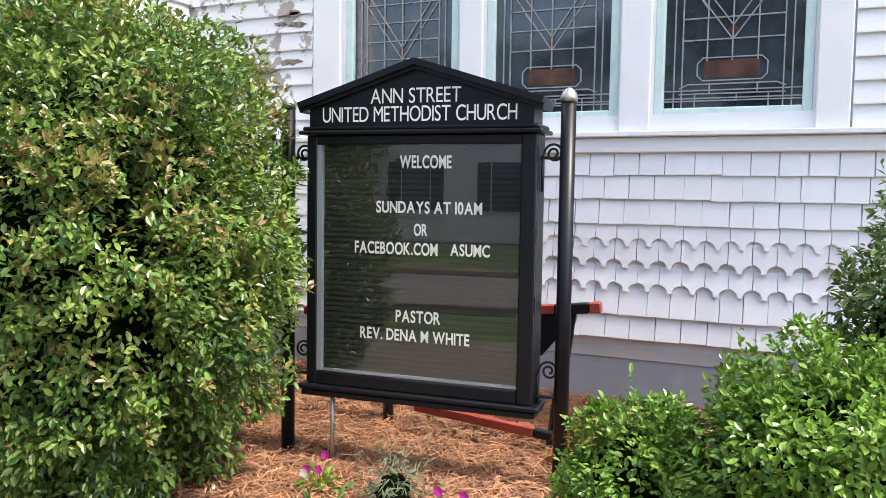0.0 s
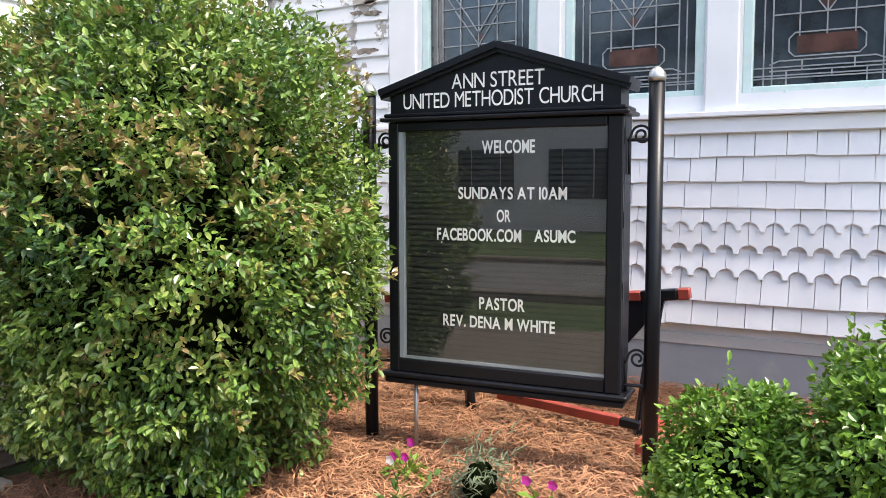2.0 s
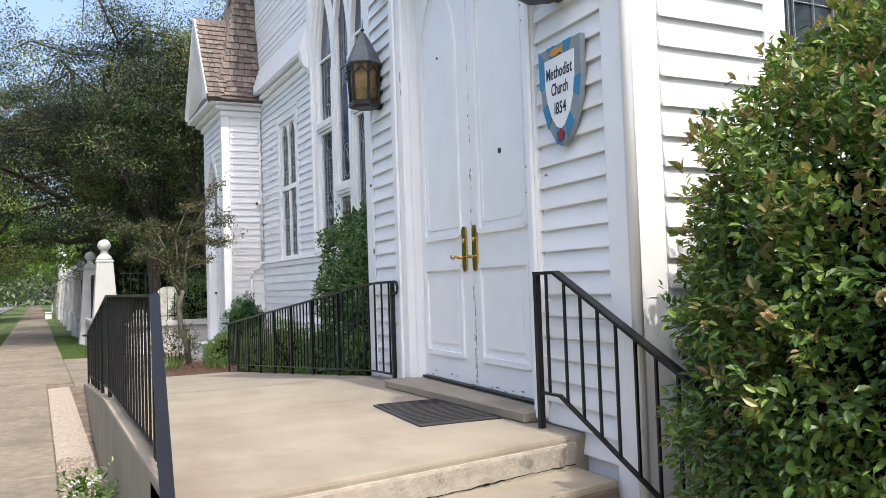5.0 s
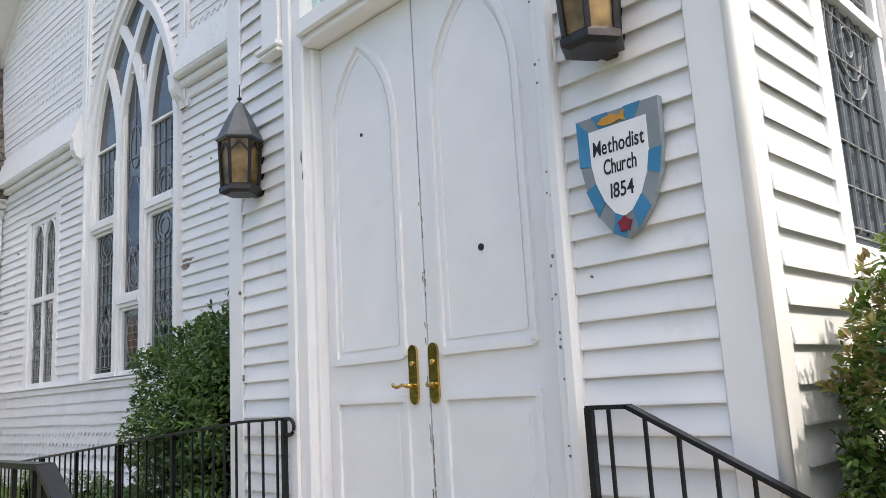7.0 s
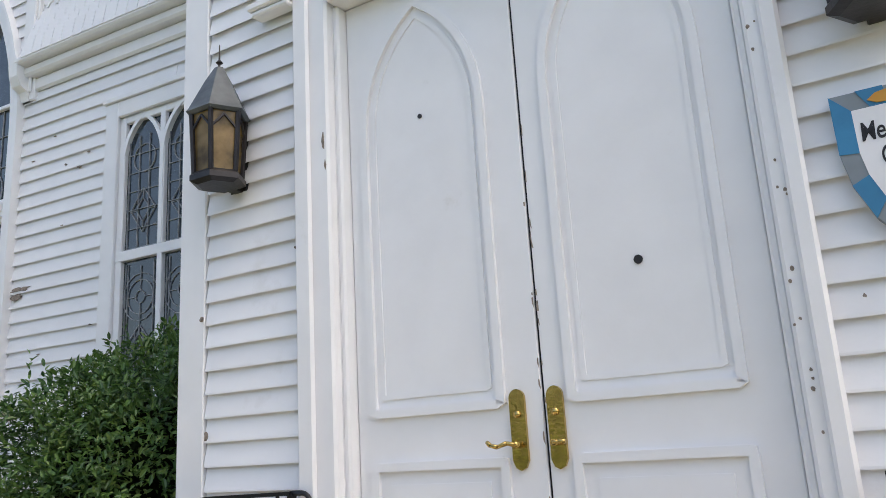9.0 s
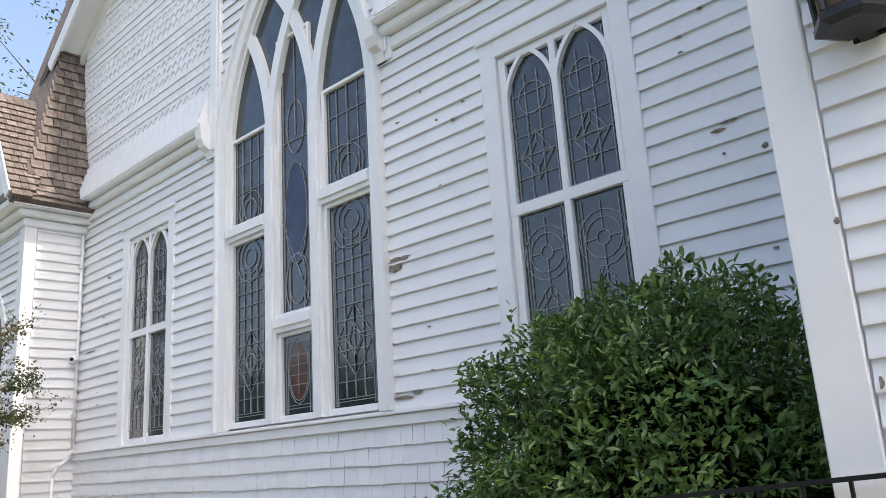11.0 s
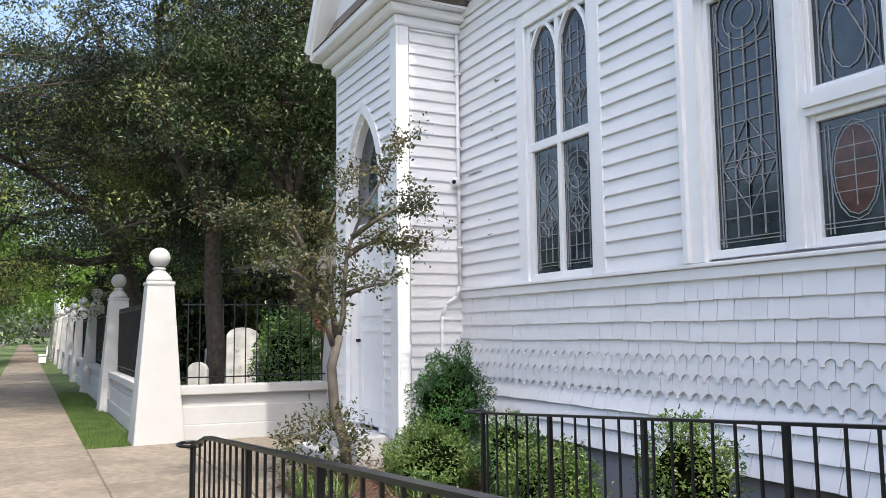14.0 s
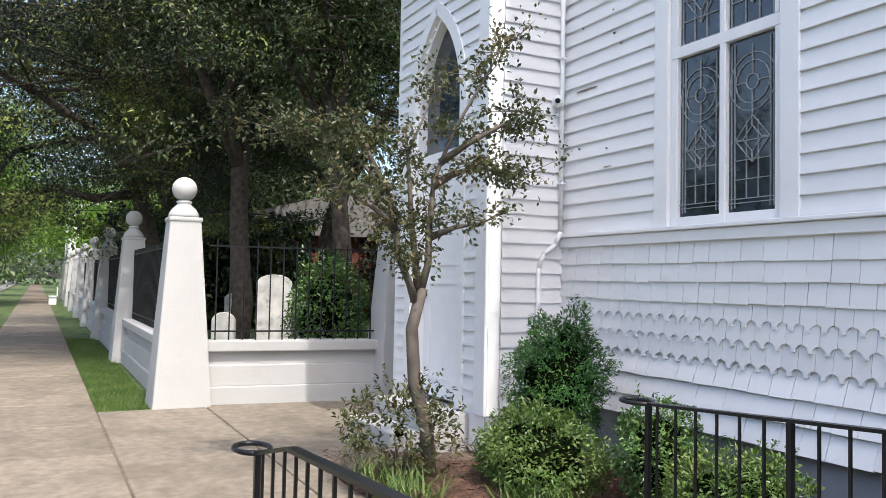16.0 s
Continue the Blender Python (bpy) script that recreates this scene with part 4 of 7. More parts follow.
# ---- entry doors ----
MD = entry_front(0.06)
trim("trim_door_casing", ME, [(DOOR_C - DOOR_H - 0.19, DOOR_C - DOOR_H - 0.005, -0.05, 0.1, 0.74, 5.2), (DOOR_C + DOOR_H + 0.005, DOOR_C + DOOR_H + 0.12, -0.05, 0.1, 0.74, 5.2), (DOOR_C - DOOR_H - 0.195, DOOR_C - DOOR_H - 0.10, -0.075, -0.05, 0.74, 5.2), (DOOR_C + DOOR_H + 0.06, DOOR_C + DOOR_H + 0.125, -0.075, -0.05, 0.74, 5.2)], "white moulded casing beside the double doors", 0.012)
trim("trim_door_hood_leg", ME, [(-7.50, -7.29, -0.095, -0.03, 3.82, 5.2), (-7.53, -7.27, -0.125, -0.03, 3.78, 3.82), (-7.515, -7.28, -0.11, -0.03, 3.75, 3.779)], "white upper casing leg ending in a small ledge", 0.008)
trim("trim_door_jamb", ME, [(DOOR_C - DOOR_H - 0.005, DOOR_C - DOOR_H + 0.03, 0.0, 0.2, 0.76, 3.71), (DOOR_C + DOOR_H - 0.03, DOOR_C + DOOR_H + 0.005, 0.0, 0.2, 0.76, 3.71), (DOOR_C - DOOR_H, DOOR_C + DOOR_H, -0.06, 0.2, 3.71, 3.90), (DOOR_C - DOOR_H, DOOR_C + DOOR_H, -0.10, -0.06, 3.76, 3.87)], "white jamb and transom bar round the doors", 0.01)
win = window("window_8", "transom window above the double doors")
sash(ME, DOOR_C - DOOR_H, DOOR_C + DOOR_H, 3.90, 5.0, win, MINT, 0.07, 0.03)
pane(ME, DOOR_C - DOOR_H + 0.05, DOOR_C + DOOR_H - 0.05, 3.95, 4.95, win, None, "pane", 0.06)
for k, s in enumerate((-1, 1)):
    leaf = thing("door_%d" % (k + 1), "closed white panelled church door with pointed panel", "door", "double entry doors", kind="structure")
    a, b = (DOOR_C - DOOR_H + 0.036, DOOR_C - 0.005) if s < 0 else (DOOR_C + 0.005, DOOR_C + DOOR_H - 0.036)
    bm = bmesh.new()
    bm_box(bm, a, b, 0, 0.05, 0.80, 3.705)
    bevelled(bm, 0.004)
    bmesh.ops.transform(bm, matrix=MD, verts=bm.verts)
    part("slab_panel", bm, TRIM, leaf)
    pc, ph = DOOR_C + (-0.47 if s < 0 else 0.42), 0.30
    # raised mouldings: pointed upper panel and lower panel
    up = [(pc, 1.785), (pc - ph + 0.015, 1.785)] + arch_path(pc, ph, 1.785, 3.05, 0.66, 10) + [(pc + ph - 0.015, 1.785), (pc, 1.785)]
    gothic_strip(MD, [up], 0.035, -0.018, 0.0, leaf, "panel_moulding")
    gothic_strip(MD, [[(pc, 1.85), (pc - ph + 0.06, 1.85)] + arch_path(pc, ph - 0.05, 1.85, 3.05, 0.60, 10) + [(pc + ph - 0.06, 1.85), (pc, 1.85)]], 0.02, -0.006, 0.0, leaf, "panel_moulding")
    for z0, z1 in ((0.98, 1.57),):
        gothic_strip(MD, [[(pc, z0), (pc - ph + 0.015, z0), (pc - ph, z0), (pc - ph, z0 + 0.015), (pc - ph, z1 - 0.015), (pc - ph, z1), (pc - ph + 0.015, z1), (pc + ph - 0.015, z1), (pc + ph, z1), (pc + ph, z1 - 0.015), (pc + ph, z0 + 0.015), (pc + ph, z0), (pc + ph - 0.015, z0), (pc, z0)]], 0.035, -0.018, 0.0, leaf, "panel_moulding")
        bm = bmesh.new()
        bm_box(bm, pc - ph + 0.07, pc + ph - 0.07, -0.008, 0.0, z0 + 0.07, z1 - 0.07)
        bmesh.ops.transform(bm, matrix=MD, verts=bm.verts)
        part("raised_panel", bm, TRIM, leaf)
    hu = DOOR_C + (-0.105 if s < 0 else 0.05)
    bm = bmesh.new()
    bm_prism(bm, arch_path(hu, 0.032, 1.57, 1.80, 0.034, 6), -0.014, 0.0)
    bm_prism(bm, [(hu - 0.032, 1.571), (hu + 0.032, 1.571), (hu + 0.02, 1.545), (hu, 1.535), (hu - 0.02, 1.545)], -0.014, 0.0)
    bmesh.ops.transform(bm, matrix=MD, verts=bm.verts)
    plate = part("handle_plate", bm, BRASS, leaf, "polished brass handle plate")
    bm = bmesh.new()
    bm_cyl(bm, (hu, 0, 1.63), (hu, -0.06, 1.63), 0.012)
    pts = [(hu, -0.06, 1.63), (hu + s * 0.03, -0.062, 1.637), (hu + s * 0.07, -0.062, 1.625), (hu + s * 0.10, -0.06, 1.632), (hu + s * 0.115, -0.055, 1.645)] if s < 0 else [(hu, -0.06, 1.63), (hu + 0.02, -0.062, 1.633), (hu + 0.05, -0.062, 1.632)]
    for p, q in zip(pts, pts[1:]):
        bm_cyl(bm, p, q, 0.009, 0.008, 8)
    bm_cyl(bm, (hu, -0.014, 1.74), (hu, -0.022, 1.74), 0.014)
    bmesh.ops.transform(bm, matrix=MD, verts=bm.verts)
    part("lever", bm, BRASS, plate, "curved brass lever", True)
    bm = bmesh.new()
    px, pz = (pc + 0.0, 3.05) if s < 0 else (pc + 0.0, 2.25)
    bm_cyl(bm, (px, 0, pz), (px, -0.006, pz), 0.010 if s < 0 else 0.017)
    bmesh.ops.transform(bm, matrix=MD, verts=bm.verts)
    part("peephole", bm, LAMPM, leaf, "small dark peephole")
    bm = bmesh.new()
    bm_box(bm, a, b, -0.03, 0.0, 0.785, 0.80)
    bmesh.ops.transform(bm, matrix=MD, verts=bm.verts)
    part("door_sweep", bm, IRON, leaf, "dark sweep under the door")
# Black strip added behind the meeting edges paints the shade in the gap.
bm = bmesh.new()
bm_box(bm, DOOR_C - 0.006, DOOR_C + 0.006, 0.012, 0.05, 0.80, 3.70)
bmesh.ops.transform(bm, matrix=MD, verts=bm.verts)
part("gap_shade_strip", bm, IRON, bpy.data.objects["door_1"], "dark strip standing for shade in the door gap")
mat_ob = thing("door_mat", "black rubber door mat on the landing", "mat", m=pose(-5.9, 1.81, LAND_Z, 0, 0, -5))
bm = bmesh.new()
bm_box(bm, -0.42, 0.42, -0.24, 0.24, 0.0, 0.010)
part("base", bevelled(bm, 0.004), RUBBER, mat_ob)
for k in range(19):
    bm = bmesh.new()
    bm_box(bm, -0.40 + k * 0.0425, -0.385 + k * 0.0425, -0.215, 0.215, 0.010, 0.016)
    part("rib", bm, RUBBER, mat_ob)


# ---- wall lanterns ----
def lantern(x, z):
    root = thing("wall_lantern", "six-sided dark metal lantern with amber glass panes", "lamp", "entry lanterns", pose(x, entry_y(x, -0.15), z, 0, 0, -SKEW) @ Matrix.Scale(1.16, 4))
    def hexa(r, h):
        return [(r * math.cos(math.pi / 3 * i), r * math.sin(math.pi / 3 * i), h) for i in range(6)]
    def shell(rows):
        bm = bmesh.new()
        vs = [[bm.verts.new(p) for p in hexa(r, h)] for r, h in rows]
        for a, b in zip(vs, vs[1:]):
            for i in range(6):
                bm.faces.new((a[i], a[(i + 1) % 6], b[(i + 1) % 6], b[i]))
        bm.faces.new(vs[0][::-1])
        bm.faces.new(vs[-1])
        return bm
    part("base_ring", shell([(0.085, 0.0), (0.115, 0.012), (0.115, 0.035), (0.10, 0.05)]), LAMPM, root)
    part("roof", shell([(0.12, 0.30), (0.135, 0.31), (0.125, 0.325), (0.06, 0.46), (0.02, 0.53)]), SLATE, root, "grey pointed metal roof")
    bm = bmesh.new()
    bm_cyl(bm, (0, 0, 0.52), (0, 0, 0.64), 0.006, 0.002, 6)
    bm_lathe(bm, [(0.004, 0.545), (0.016, 0.555), (0.004, 0.57)], 8)
    part("finial", bm, LAMPM, root)
    for i in range(6):
        a, b = hexa(0.098, 0.045)[i], hexa(0.112, 0.305)[i]
        bm = bmesh.new()
        bm_cyl(bm, a, b, 0.011, n=6)
        part("corner_bar", bm, LAMPM, root)
        a2, b2 = Vector(hexa(0.092, 0.05)[i]), Vector(hexa(0.092, 0.05)[(i + 1) % 6])
        c2, d2 = Vector(hexa(0.105, 0.30)[(i + 1) % 6]), Vector(hexa(0.105, 0.30)[i])
        bm = bmesh.new()
        q = [bm.verts.new(p) for p in (a2, b2, c2, d2)]
        bm.faces.new(q)
        bmesh.ops.solidify(bm, geom=bm.faces[:], thickness=0.004)
        pn = part("pane", bm, AMBER, root, "mottled amber glass")
        bm = bmesh.new()
        mid = (d2 + c2) / 2 * 1.03
        e1, e2 = d2 * 1.03 + Vector((0, 0, -0.10)), c2 * 1.03 + Vector((0, 0, -0.10))
        e1.z, e2.z, mid.z = 0.225, 0.225, 0.285
        bm_cyl(bm, e1, mid, 0.006, n=5)
        bm_cyl(bm, mid, e2, 0.006, n=5)
        part("pane_tracery", bm, LAMPM, root)
    bm = bmesh.new()
    bm_box(bm, -0.05, 0.05, 0.115, 0.128, 0.0, 0.30)
    bm_box(bm, -0.02, 0.02, 0.06, 0.12, 0.20, 0.26)
    bm_box(bm, -0.025, 0.025, 0.07, 0.12, 0.0, 0.03)
    part("bracket", bevelled(bm, 0.004), LAMPM, root)
    return root


lantern(-7.69, 2.90)
lantern(-4.91, 2.85)

# ---- shield plaque ----
SH = thing("shield_plaque", "painted wooden shield with blue and grey border", "plaque", m=pose(-4.89, entry_y(-4.89, -0.032), 2.12, 0, 0, -SKEW))
MS = Matrix.Identity(4)
def shield(w, top, k=1.0):
    right = [(w, top), (w * 0.985, top * 0.62), (w * 0.88, top * 0.42), (w * 0.62, top * 0.2), (w * 0.3, top * 0.055), (0.0, 0.0)]
    return [(-u, z) for u, z in right[:-1]] + [(0.0, 0.0)] + right[:-1][::-1]
outer = shield(0.19, 0.51)
inner = [(u * 0.70, 0.085 + z * 0.715) for u, z in outer]
bm = bmesh.new()
bm_prism(bm, outer, -0.03, 0.0)
part("board_panel", bevelled(bm, 0.003), GREYP, SH, "slate grey shield edge")
bm = bmesh.new()
bm_prism(bm, inner, -0.034, -0.030)
part("face", bm, SHIELDW, SH, "white painted face")
N = len(outer)
for i in range(N):
    j = (i + 1) % N
    segs = 5 if i == N - 1 else 1
    for q in range(segs):
        if (q % 2 == 1) if segs > 1 else (i % 2 == 0):
            f0, f1 = q / segs, (q + 1) / segs
            lerp = lambda P, Q, f: (P[0] + (Q[0] - P[0]) * f, P[1] + (Q[1] - P[1]) * f)
            o0, o1, i0, i1 = lerp(outer[i], outer[j], f0), lerp(outer[i], outer[j], f1), lerp(inner[i], inner[j], f0), lerp(inner[i], inner[j], f1)
            bm = bmesh.new()
            bm_prism(bm, [o0, o1, i1, i0], -0.0335, -0.0295)
            part("blue_block", bm, BLUEP, SH, "sky blue border block")
bm = bmesh.new()
fish = [(-0.085, 0.472), (-0.06, 0.490), (-0.02, 0.496), (0.02, 0.482), (0.045, 0.497), (0.04, 0.472), (0.045, 0.452), (0.018, 0.466), (-0.02, 0.455), (-0.06, 0.458)]
bm_prism(bm, fish, -0.038, -0.034)
part("fish", bm, GOLDP, SH, "small golden fish")
bm = bmesh.new()
bm_prism(bm, [(0.034 * (1 if i % 2 == 0 else 0.72) * math.cos(math.pi / 5 * i + 0.3), 0.055 + 0.034 * (1 if i % 2 == 0 else 0.72) * math.sin(math.pi / 5 * i + 0.3)) for i in range(10)], -0.039, -0.034)
part("rose", bm, ROSEP, SH, "crimson rose")
ML = pose(0, -0.0345, 0)
for body, wd, hg, z in (("Methodist", 0.235, 0.062, 0.345), ("Church", 0.15, 0.062, 0.262), ("1854", 0.105, 0.060, 0.165)):
    text_part(body, -wd / 2, z, hg * 0.95, SH, ML, INKP, wd, 0.012, 0.08)


# ---- church sign ----
SG = thing("church_sign", "black enclosed letter board sign on two posts", "sign", m=pose(-2.41, 3.15, 0.0, 0, 0, 4.93))
SW = 1.41
for u in (0.0, SW):
    bm = bmesh.new()
    bm_cyl(bm, (u, 0.08, 0.0), (u, 0.08, 1.93), 0.034, n=16)
    p = part("post", bm, BLACK, SG, "", True)
    bm = bmesh.new()
    bm_lathe(bm, [(0.037, 1.925), (0.039, 1.945), (0.034, 1.962), (0.020, 1.98), (0.004, 1.99)], 16, (u, 0.08, 0))
    part("post_cap", bm, STEEL, p, "rounded metal cap", True)
U0, U1, Z0, Z1 = 0.15, 1.29, 0.57, 1.785
bm = bmesh.new()
bm_box(bm, U0, U1, 0.03, 0.16, Z0, Z1)
bm_box(bm, U0 + 0.055, U1 - 0.055, 0.028, 0.03, Z0 + 0.06, Z1 - 0.04)
part("cabinet", bm, BLACK, SG)
FR = ((U0, U0 + 0.055, Z0, Z1), (U1 - 0.07, U1, Z0, Z1), (U0 + 0.055, U1 - 0.07, Z0, Z0 + 0.065), (U0 + 0.055, U1 - 0.07, Z1 - 0.045, Z1))
for a, b, z0, z1 in FR:
    bm = bmesh.new()
    bm_box(bm, a, b, -0.002, 0.03, z0, z1)
    part("door_frame", bevelled(bm, 0.006), BLACK, SG)
bm = bmesh.new()
for o, z0, z1 in ((0.035, 0.545, 0.57), (0.02, 0.515, 0.544)):
    bm_box(bm, U0 - o, U1 + o, -0.012 - o * 0.4, 0.17, z0, z1)
part("base_moulding", bevelled(bm, 0.007), BLACK, SG)
bm = bmesh.new()
bm_box(bm, U0 - 0.03, U1 + 0.03, -0.035, 0.19, 1.787, 1.806)
bm_box(bm, U0 - 0.015, U1 + 0.015, -0.02, 0.18, 1.807, 1.826)
part("shelf_moulding", bevelled(bm, 0.006), BLACK, SG)
GA, GB, GAPEX = U0 + 0.015, U1 - 0.015, 0.72
bm = bmesh.new()
bm_prism(bm, [(GA, 1.827), (GB, 1.827), (GB, 1.915), (GAPEX, 2.095), (GA, 1.915)], 0.0, 0.16)
head = part("header_board", bm, BLACK, SG)
for a, b in (((GA - 0.045, 1.925), (GAPEX, 2.115)), ((GAPEX, 2.115), (GB + 0.045, 1.925))):
    bm = bmesh.new()
    bm_strip(bm, [a, b], 0.030, -0.04, 0.19)
    bm_strip(bm, [(a[0], a[1] - 0.022), (b[0], b[1] - 0.022)], 0.022, -0.022, 0.17)
    part("roof_moulding", bm, BLACK, head)
MF = pose(0, -0.001, 0)
text_part("ANN STREET", 0.488, 1.930, 0.068, SG, MF, LETTERW, 0.448, 0.0)
text_part("UNITED METHODIST CHURCH", 0.236, 1.846, 0.070, SG, MF, LETTERW, 0.962, 0.0)
# letter panel: grooved felt, pale inner edge, letters, glass
bm = bmesh.new()
k = 0
while 0.65 + k * 0.026 < 1.735:
    z = 0.65 + k * 0.026
    bm_box(bm, 0.235, 1.215, 0.0245, 0.0275, z, z + 0.018)
    k += 1
part("felt_panel", bm, FELT, SG, "black grooved letter felt")
bm = bmesh.new()
bm_box(bm, 0.206, 0.232, 0.002, 0.027, 0.64, 1.738)
part("inner_edge", bm, GREYP, SG, "pale aluminium inner edge")
bm = bmesh.new()
bm_box(bm, 0.232, 1.218, 0.012, 0.027, 0.637, 0.650)
part("inner_edge", bm, GREYP, SG, "pale aluminium inner edge")
MT = pose(0, 0.023, 0)
for body, u, z, wd, hg in (("WELCOME", 0.63, 1.632, 0.257, 0.058), ("SUNDAYS AT 10AM", 0.512, 1.422, 0.526, 0.054), ("OR", 0.705, 1.317, 0.068, 0.055), ("FACEBOOK.COM", 0.40, 1.226, 0.425, 0.056), ("ASUMC", 0.888, 1.230, 0.19, 0.054), ("PASTOR", 0.618, 0.905, 0.226, 0.056), ("REV. DENA M WHITE", 0.432, 0.815, 0.556, 0.054)):
    text_part(body, u, z, hg, SG, MT, LETTERW, wd, 0.022)
glass_m = bpy.data.materials.new("clear_sign_glass")
glass_m.use_nodes = True
gn = glass_m.node_tree
gl, tp, mxs = gn.nodes.new("ShaderNodeBsdfGlossy"), gn.nodes.new("ShaderNodeBsdfTransparent"), gn.nodes.new("ShaderNodeMixShader")
gl.inputs["Roughness"].default_value, mxs.inputs[0].default_value = 0.0, 0.105
tp.inputs[0].default_value = (0.96, 0.97, 0.96, 1)
gn.links.new(tp.outputs[0], mxs.inputs[1])
gn.links.new(gl.outputs[0], mxs.inputs[2])
gn.links.new(mxs.outputs[0], gn.nodes["Material Output"].inputs[0])
bm = bmesh.new()
q = [bm.verts.new(p) for p in ((0.205, 0.006, 0.636), (1.219, 0.006, 0.636), (1.219, 0.006, 1.739), (0.205, 0.006, 1.739))]
bm.faces.new(q)
gp = part("glass_pane", bm, glass_m, SG, "reflective clear front glass")
gp.visible_shadow = False
for z in (1.66, 1.30, 0.99):
    bm = bmesh.new()
    bm_box(bm, U1, U1 + 0.004, 0.015, 0.035, z, z + 0.07)
    part("hinge", bm, IRON, SG)


def scroll(u, z, s):
    bm = bmesh.new()
    pts = [(u, z - 0.17), (u, z - 0.02)]
    for i in range(60):
        a = math.pi - 0.182 * i
        r = 0.045 * (1 - i / 78)
        pts.append((u + s * (0.052 + r * math.cos(a) * 1.0), z + r * math.sin(a)))
    for p, q in zip(pts, pts[1:]):
        bm_cyl(bm, (p[0], 0.08, p[1]), (q[0], 0.08, q[1]), 0.006, n=6)
    part("scroll_bracket", bm, IRON, SG, "", True)


for z in (1.70, 0.72):
    scroll(U1 + 0.008, z, 1)
    scroll(U0 - 0.008, z, -1)
for z in (1.68, 0.60):
    for a, b in ((0.0, U0), (U1, SW)):
        bm = bmesh.new()
        bm_cyl(bm, (a, 0.08, z), (b, 0.08, z), 0.008, n=6)
        part("tie_rod", bm, IRON, SG)
conduit = thing("conduit", "grey metal conduit pipe below the sign", "pipe", m=pose(-2.13, 3.20, 0.1))
bm = bmesh.new()
bm_cyl(bm, (0, 0, 0), (0, 0, 0.46), 0.010, n=10)
part("pipe", bm, STEEL, conduit, "", True)

# red folding stand leaning behind the sign
RS = thing("folding_stand", "old red and black painted folding stand behind the sign", "stand", m=pose(-1.83, 3.85, 0.18, 0, 0, 3))
def beam(name, a, b, w, h, material, label=""):
    bm = bmesh.new()
    bm_box(bm, 0, (Vector(b) - Vector(a)).length, -w / 2, w / 2, -h / 2, h / 2)
    bevelled(bm, 0.006)
    d = (Vector(b) - Vector(a)).normalized()
    bmesh.ops.transform(bm, matrix=Matrix.Translation(a) @ d.to_track_quat("X", "Z").to_matrix().to_4x4(), verts=bm.verts)
    return part(name, bm, material, RS, label)
beam("top_rail", (-0.88, 0, 0.64), (0.62, 0, 0.745), 0.05, 0.05, REDP)
beam("top_rail", (0.62, 0, 0.745), (0.80, 0, 0.765), 0.055, 0.055, BLACK, "black rail end")
beam("rail_end", (0.80, 0, 0.765), (0.86, 0, 0.772), 0.056, 0.056, REDP, "red end with carved rings")
beam("low_rail", (-0.1, -0.15, 0.19), (0.56, -0.15, 0.13), 0.04, 0.05, REDP)
beam("low_rail", (0.56, -0.15, 0.13), (0.66, -0.15, 0.12), 0.045, 0.045, BLACK, "black rail end")
beam("foot", (0.70, -0.3, 0.05), (0.70, 0.35, 0.05), 0.06, 0.06, REDP)
beam("leg", (0.63, -0.05, 0.03), (0.70, 0.0, 0.72), 0.05, 0.05, BLACK)
beam("leg", (-0.35, 0.05, 0.0), (-0.38, 0.02, 0.65), 0.05, 0.05, BLACK)
bm = bmesh.new()
bm_prism(bm, [(0.52, 0.72), (0.74, 0.745), (0.72, 0.66), (0.64, 0.60), (0.56, 0.50), (0.50, 0.50)], -0.02, 0.02)
part("gusset", bm, BLACK, RS, "curved black gusset")
slabm = thing("ground_cover_plate", "black flat plate lying in the pine straw", "plate", m=pose(-1.85, 3.75, 0.185, 0, 0, -14))
bm = bmesh.new()
bm_box(bm, -0.16, 0.16, -0.07, 0.07, 0, 0.012)
part("plate_top", bevelled(bm, 0.004), RUBBER, slabm)


# ---- iron handrails ----
def railing(name, label, path, height, step, group="entry handrails", posts=(), lower=0.10, flat=0.045):
    """path: (x, y, z of the top rail). Square balusters between a flat top rail and a thin lower rail."""
    root = thing(name, label, "handrail", group, pose(*path[0][:2], path[0][2] - height))
    o = Vector((path[0][0], path[0][1], path[0][2] - height))
    P = [Vector(p) - o for p in path]
    for a, b in zip(P, P[1:]):
        d = b - a
        for nm, dz, w, h in (("top_rail", 0.0, flat, 0.016), ("lower_rail", -(height - lower), 0.022, 0.012)):
            bm = bmesh.new()
            bm_box(bm, -0.004, d.length + 0.004, -w / 2, w / 2, -h / 2, h / 2)
            bmesh.ops.transform(bm, matrix=Matrix.Translation(a + Vector((0, 0, dz))) @ d.to_track_quat("X", "Z").to_matrix().to_4x4(), verts=bm.verts)
            part(nm, bm, IRON, root)
    me = None
    total = 0.0
    for a, b in zip(P, P[1:]):
        d = b - a
        flat_len = math.hypot(d.x, d.y)
        n = max(1, round(flat_len / step))
        for i in range(n):
            p = a + d * ((i + 0.5) / n)
            if me is None:
                bm = bmesh.new()
                bm_box(bm, -0.006, 0.006, -0.006, 0.006, -(height - lower), 0.0)
                me = mesh_of("baluster", bm, IRON)
            part_me("baluster", me, root, m=Matrix.Translation(p))
    for i, foot in posts:
        bm = bmesh.new()
        p = P[i]
        bm_box(bm, p.x - 0.014, p.x + 0.014, p.y - 0.014, p.y + 0.014, foot - o.z, p.z)
        part("post", bm, IRON, root)
    return root, o


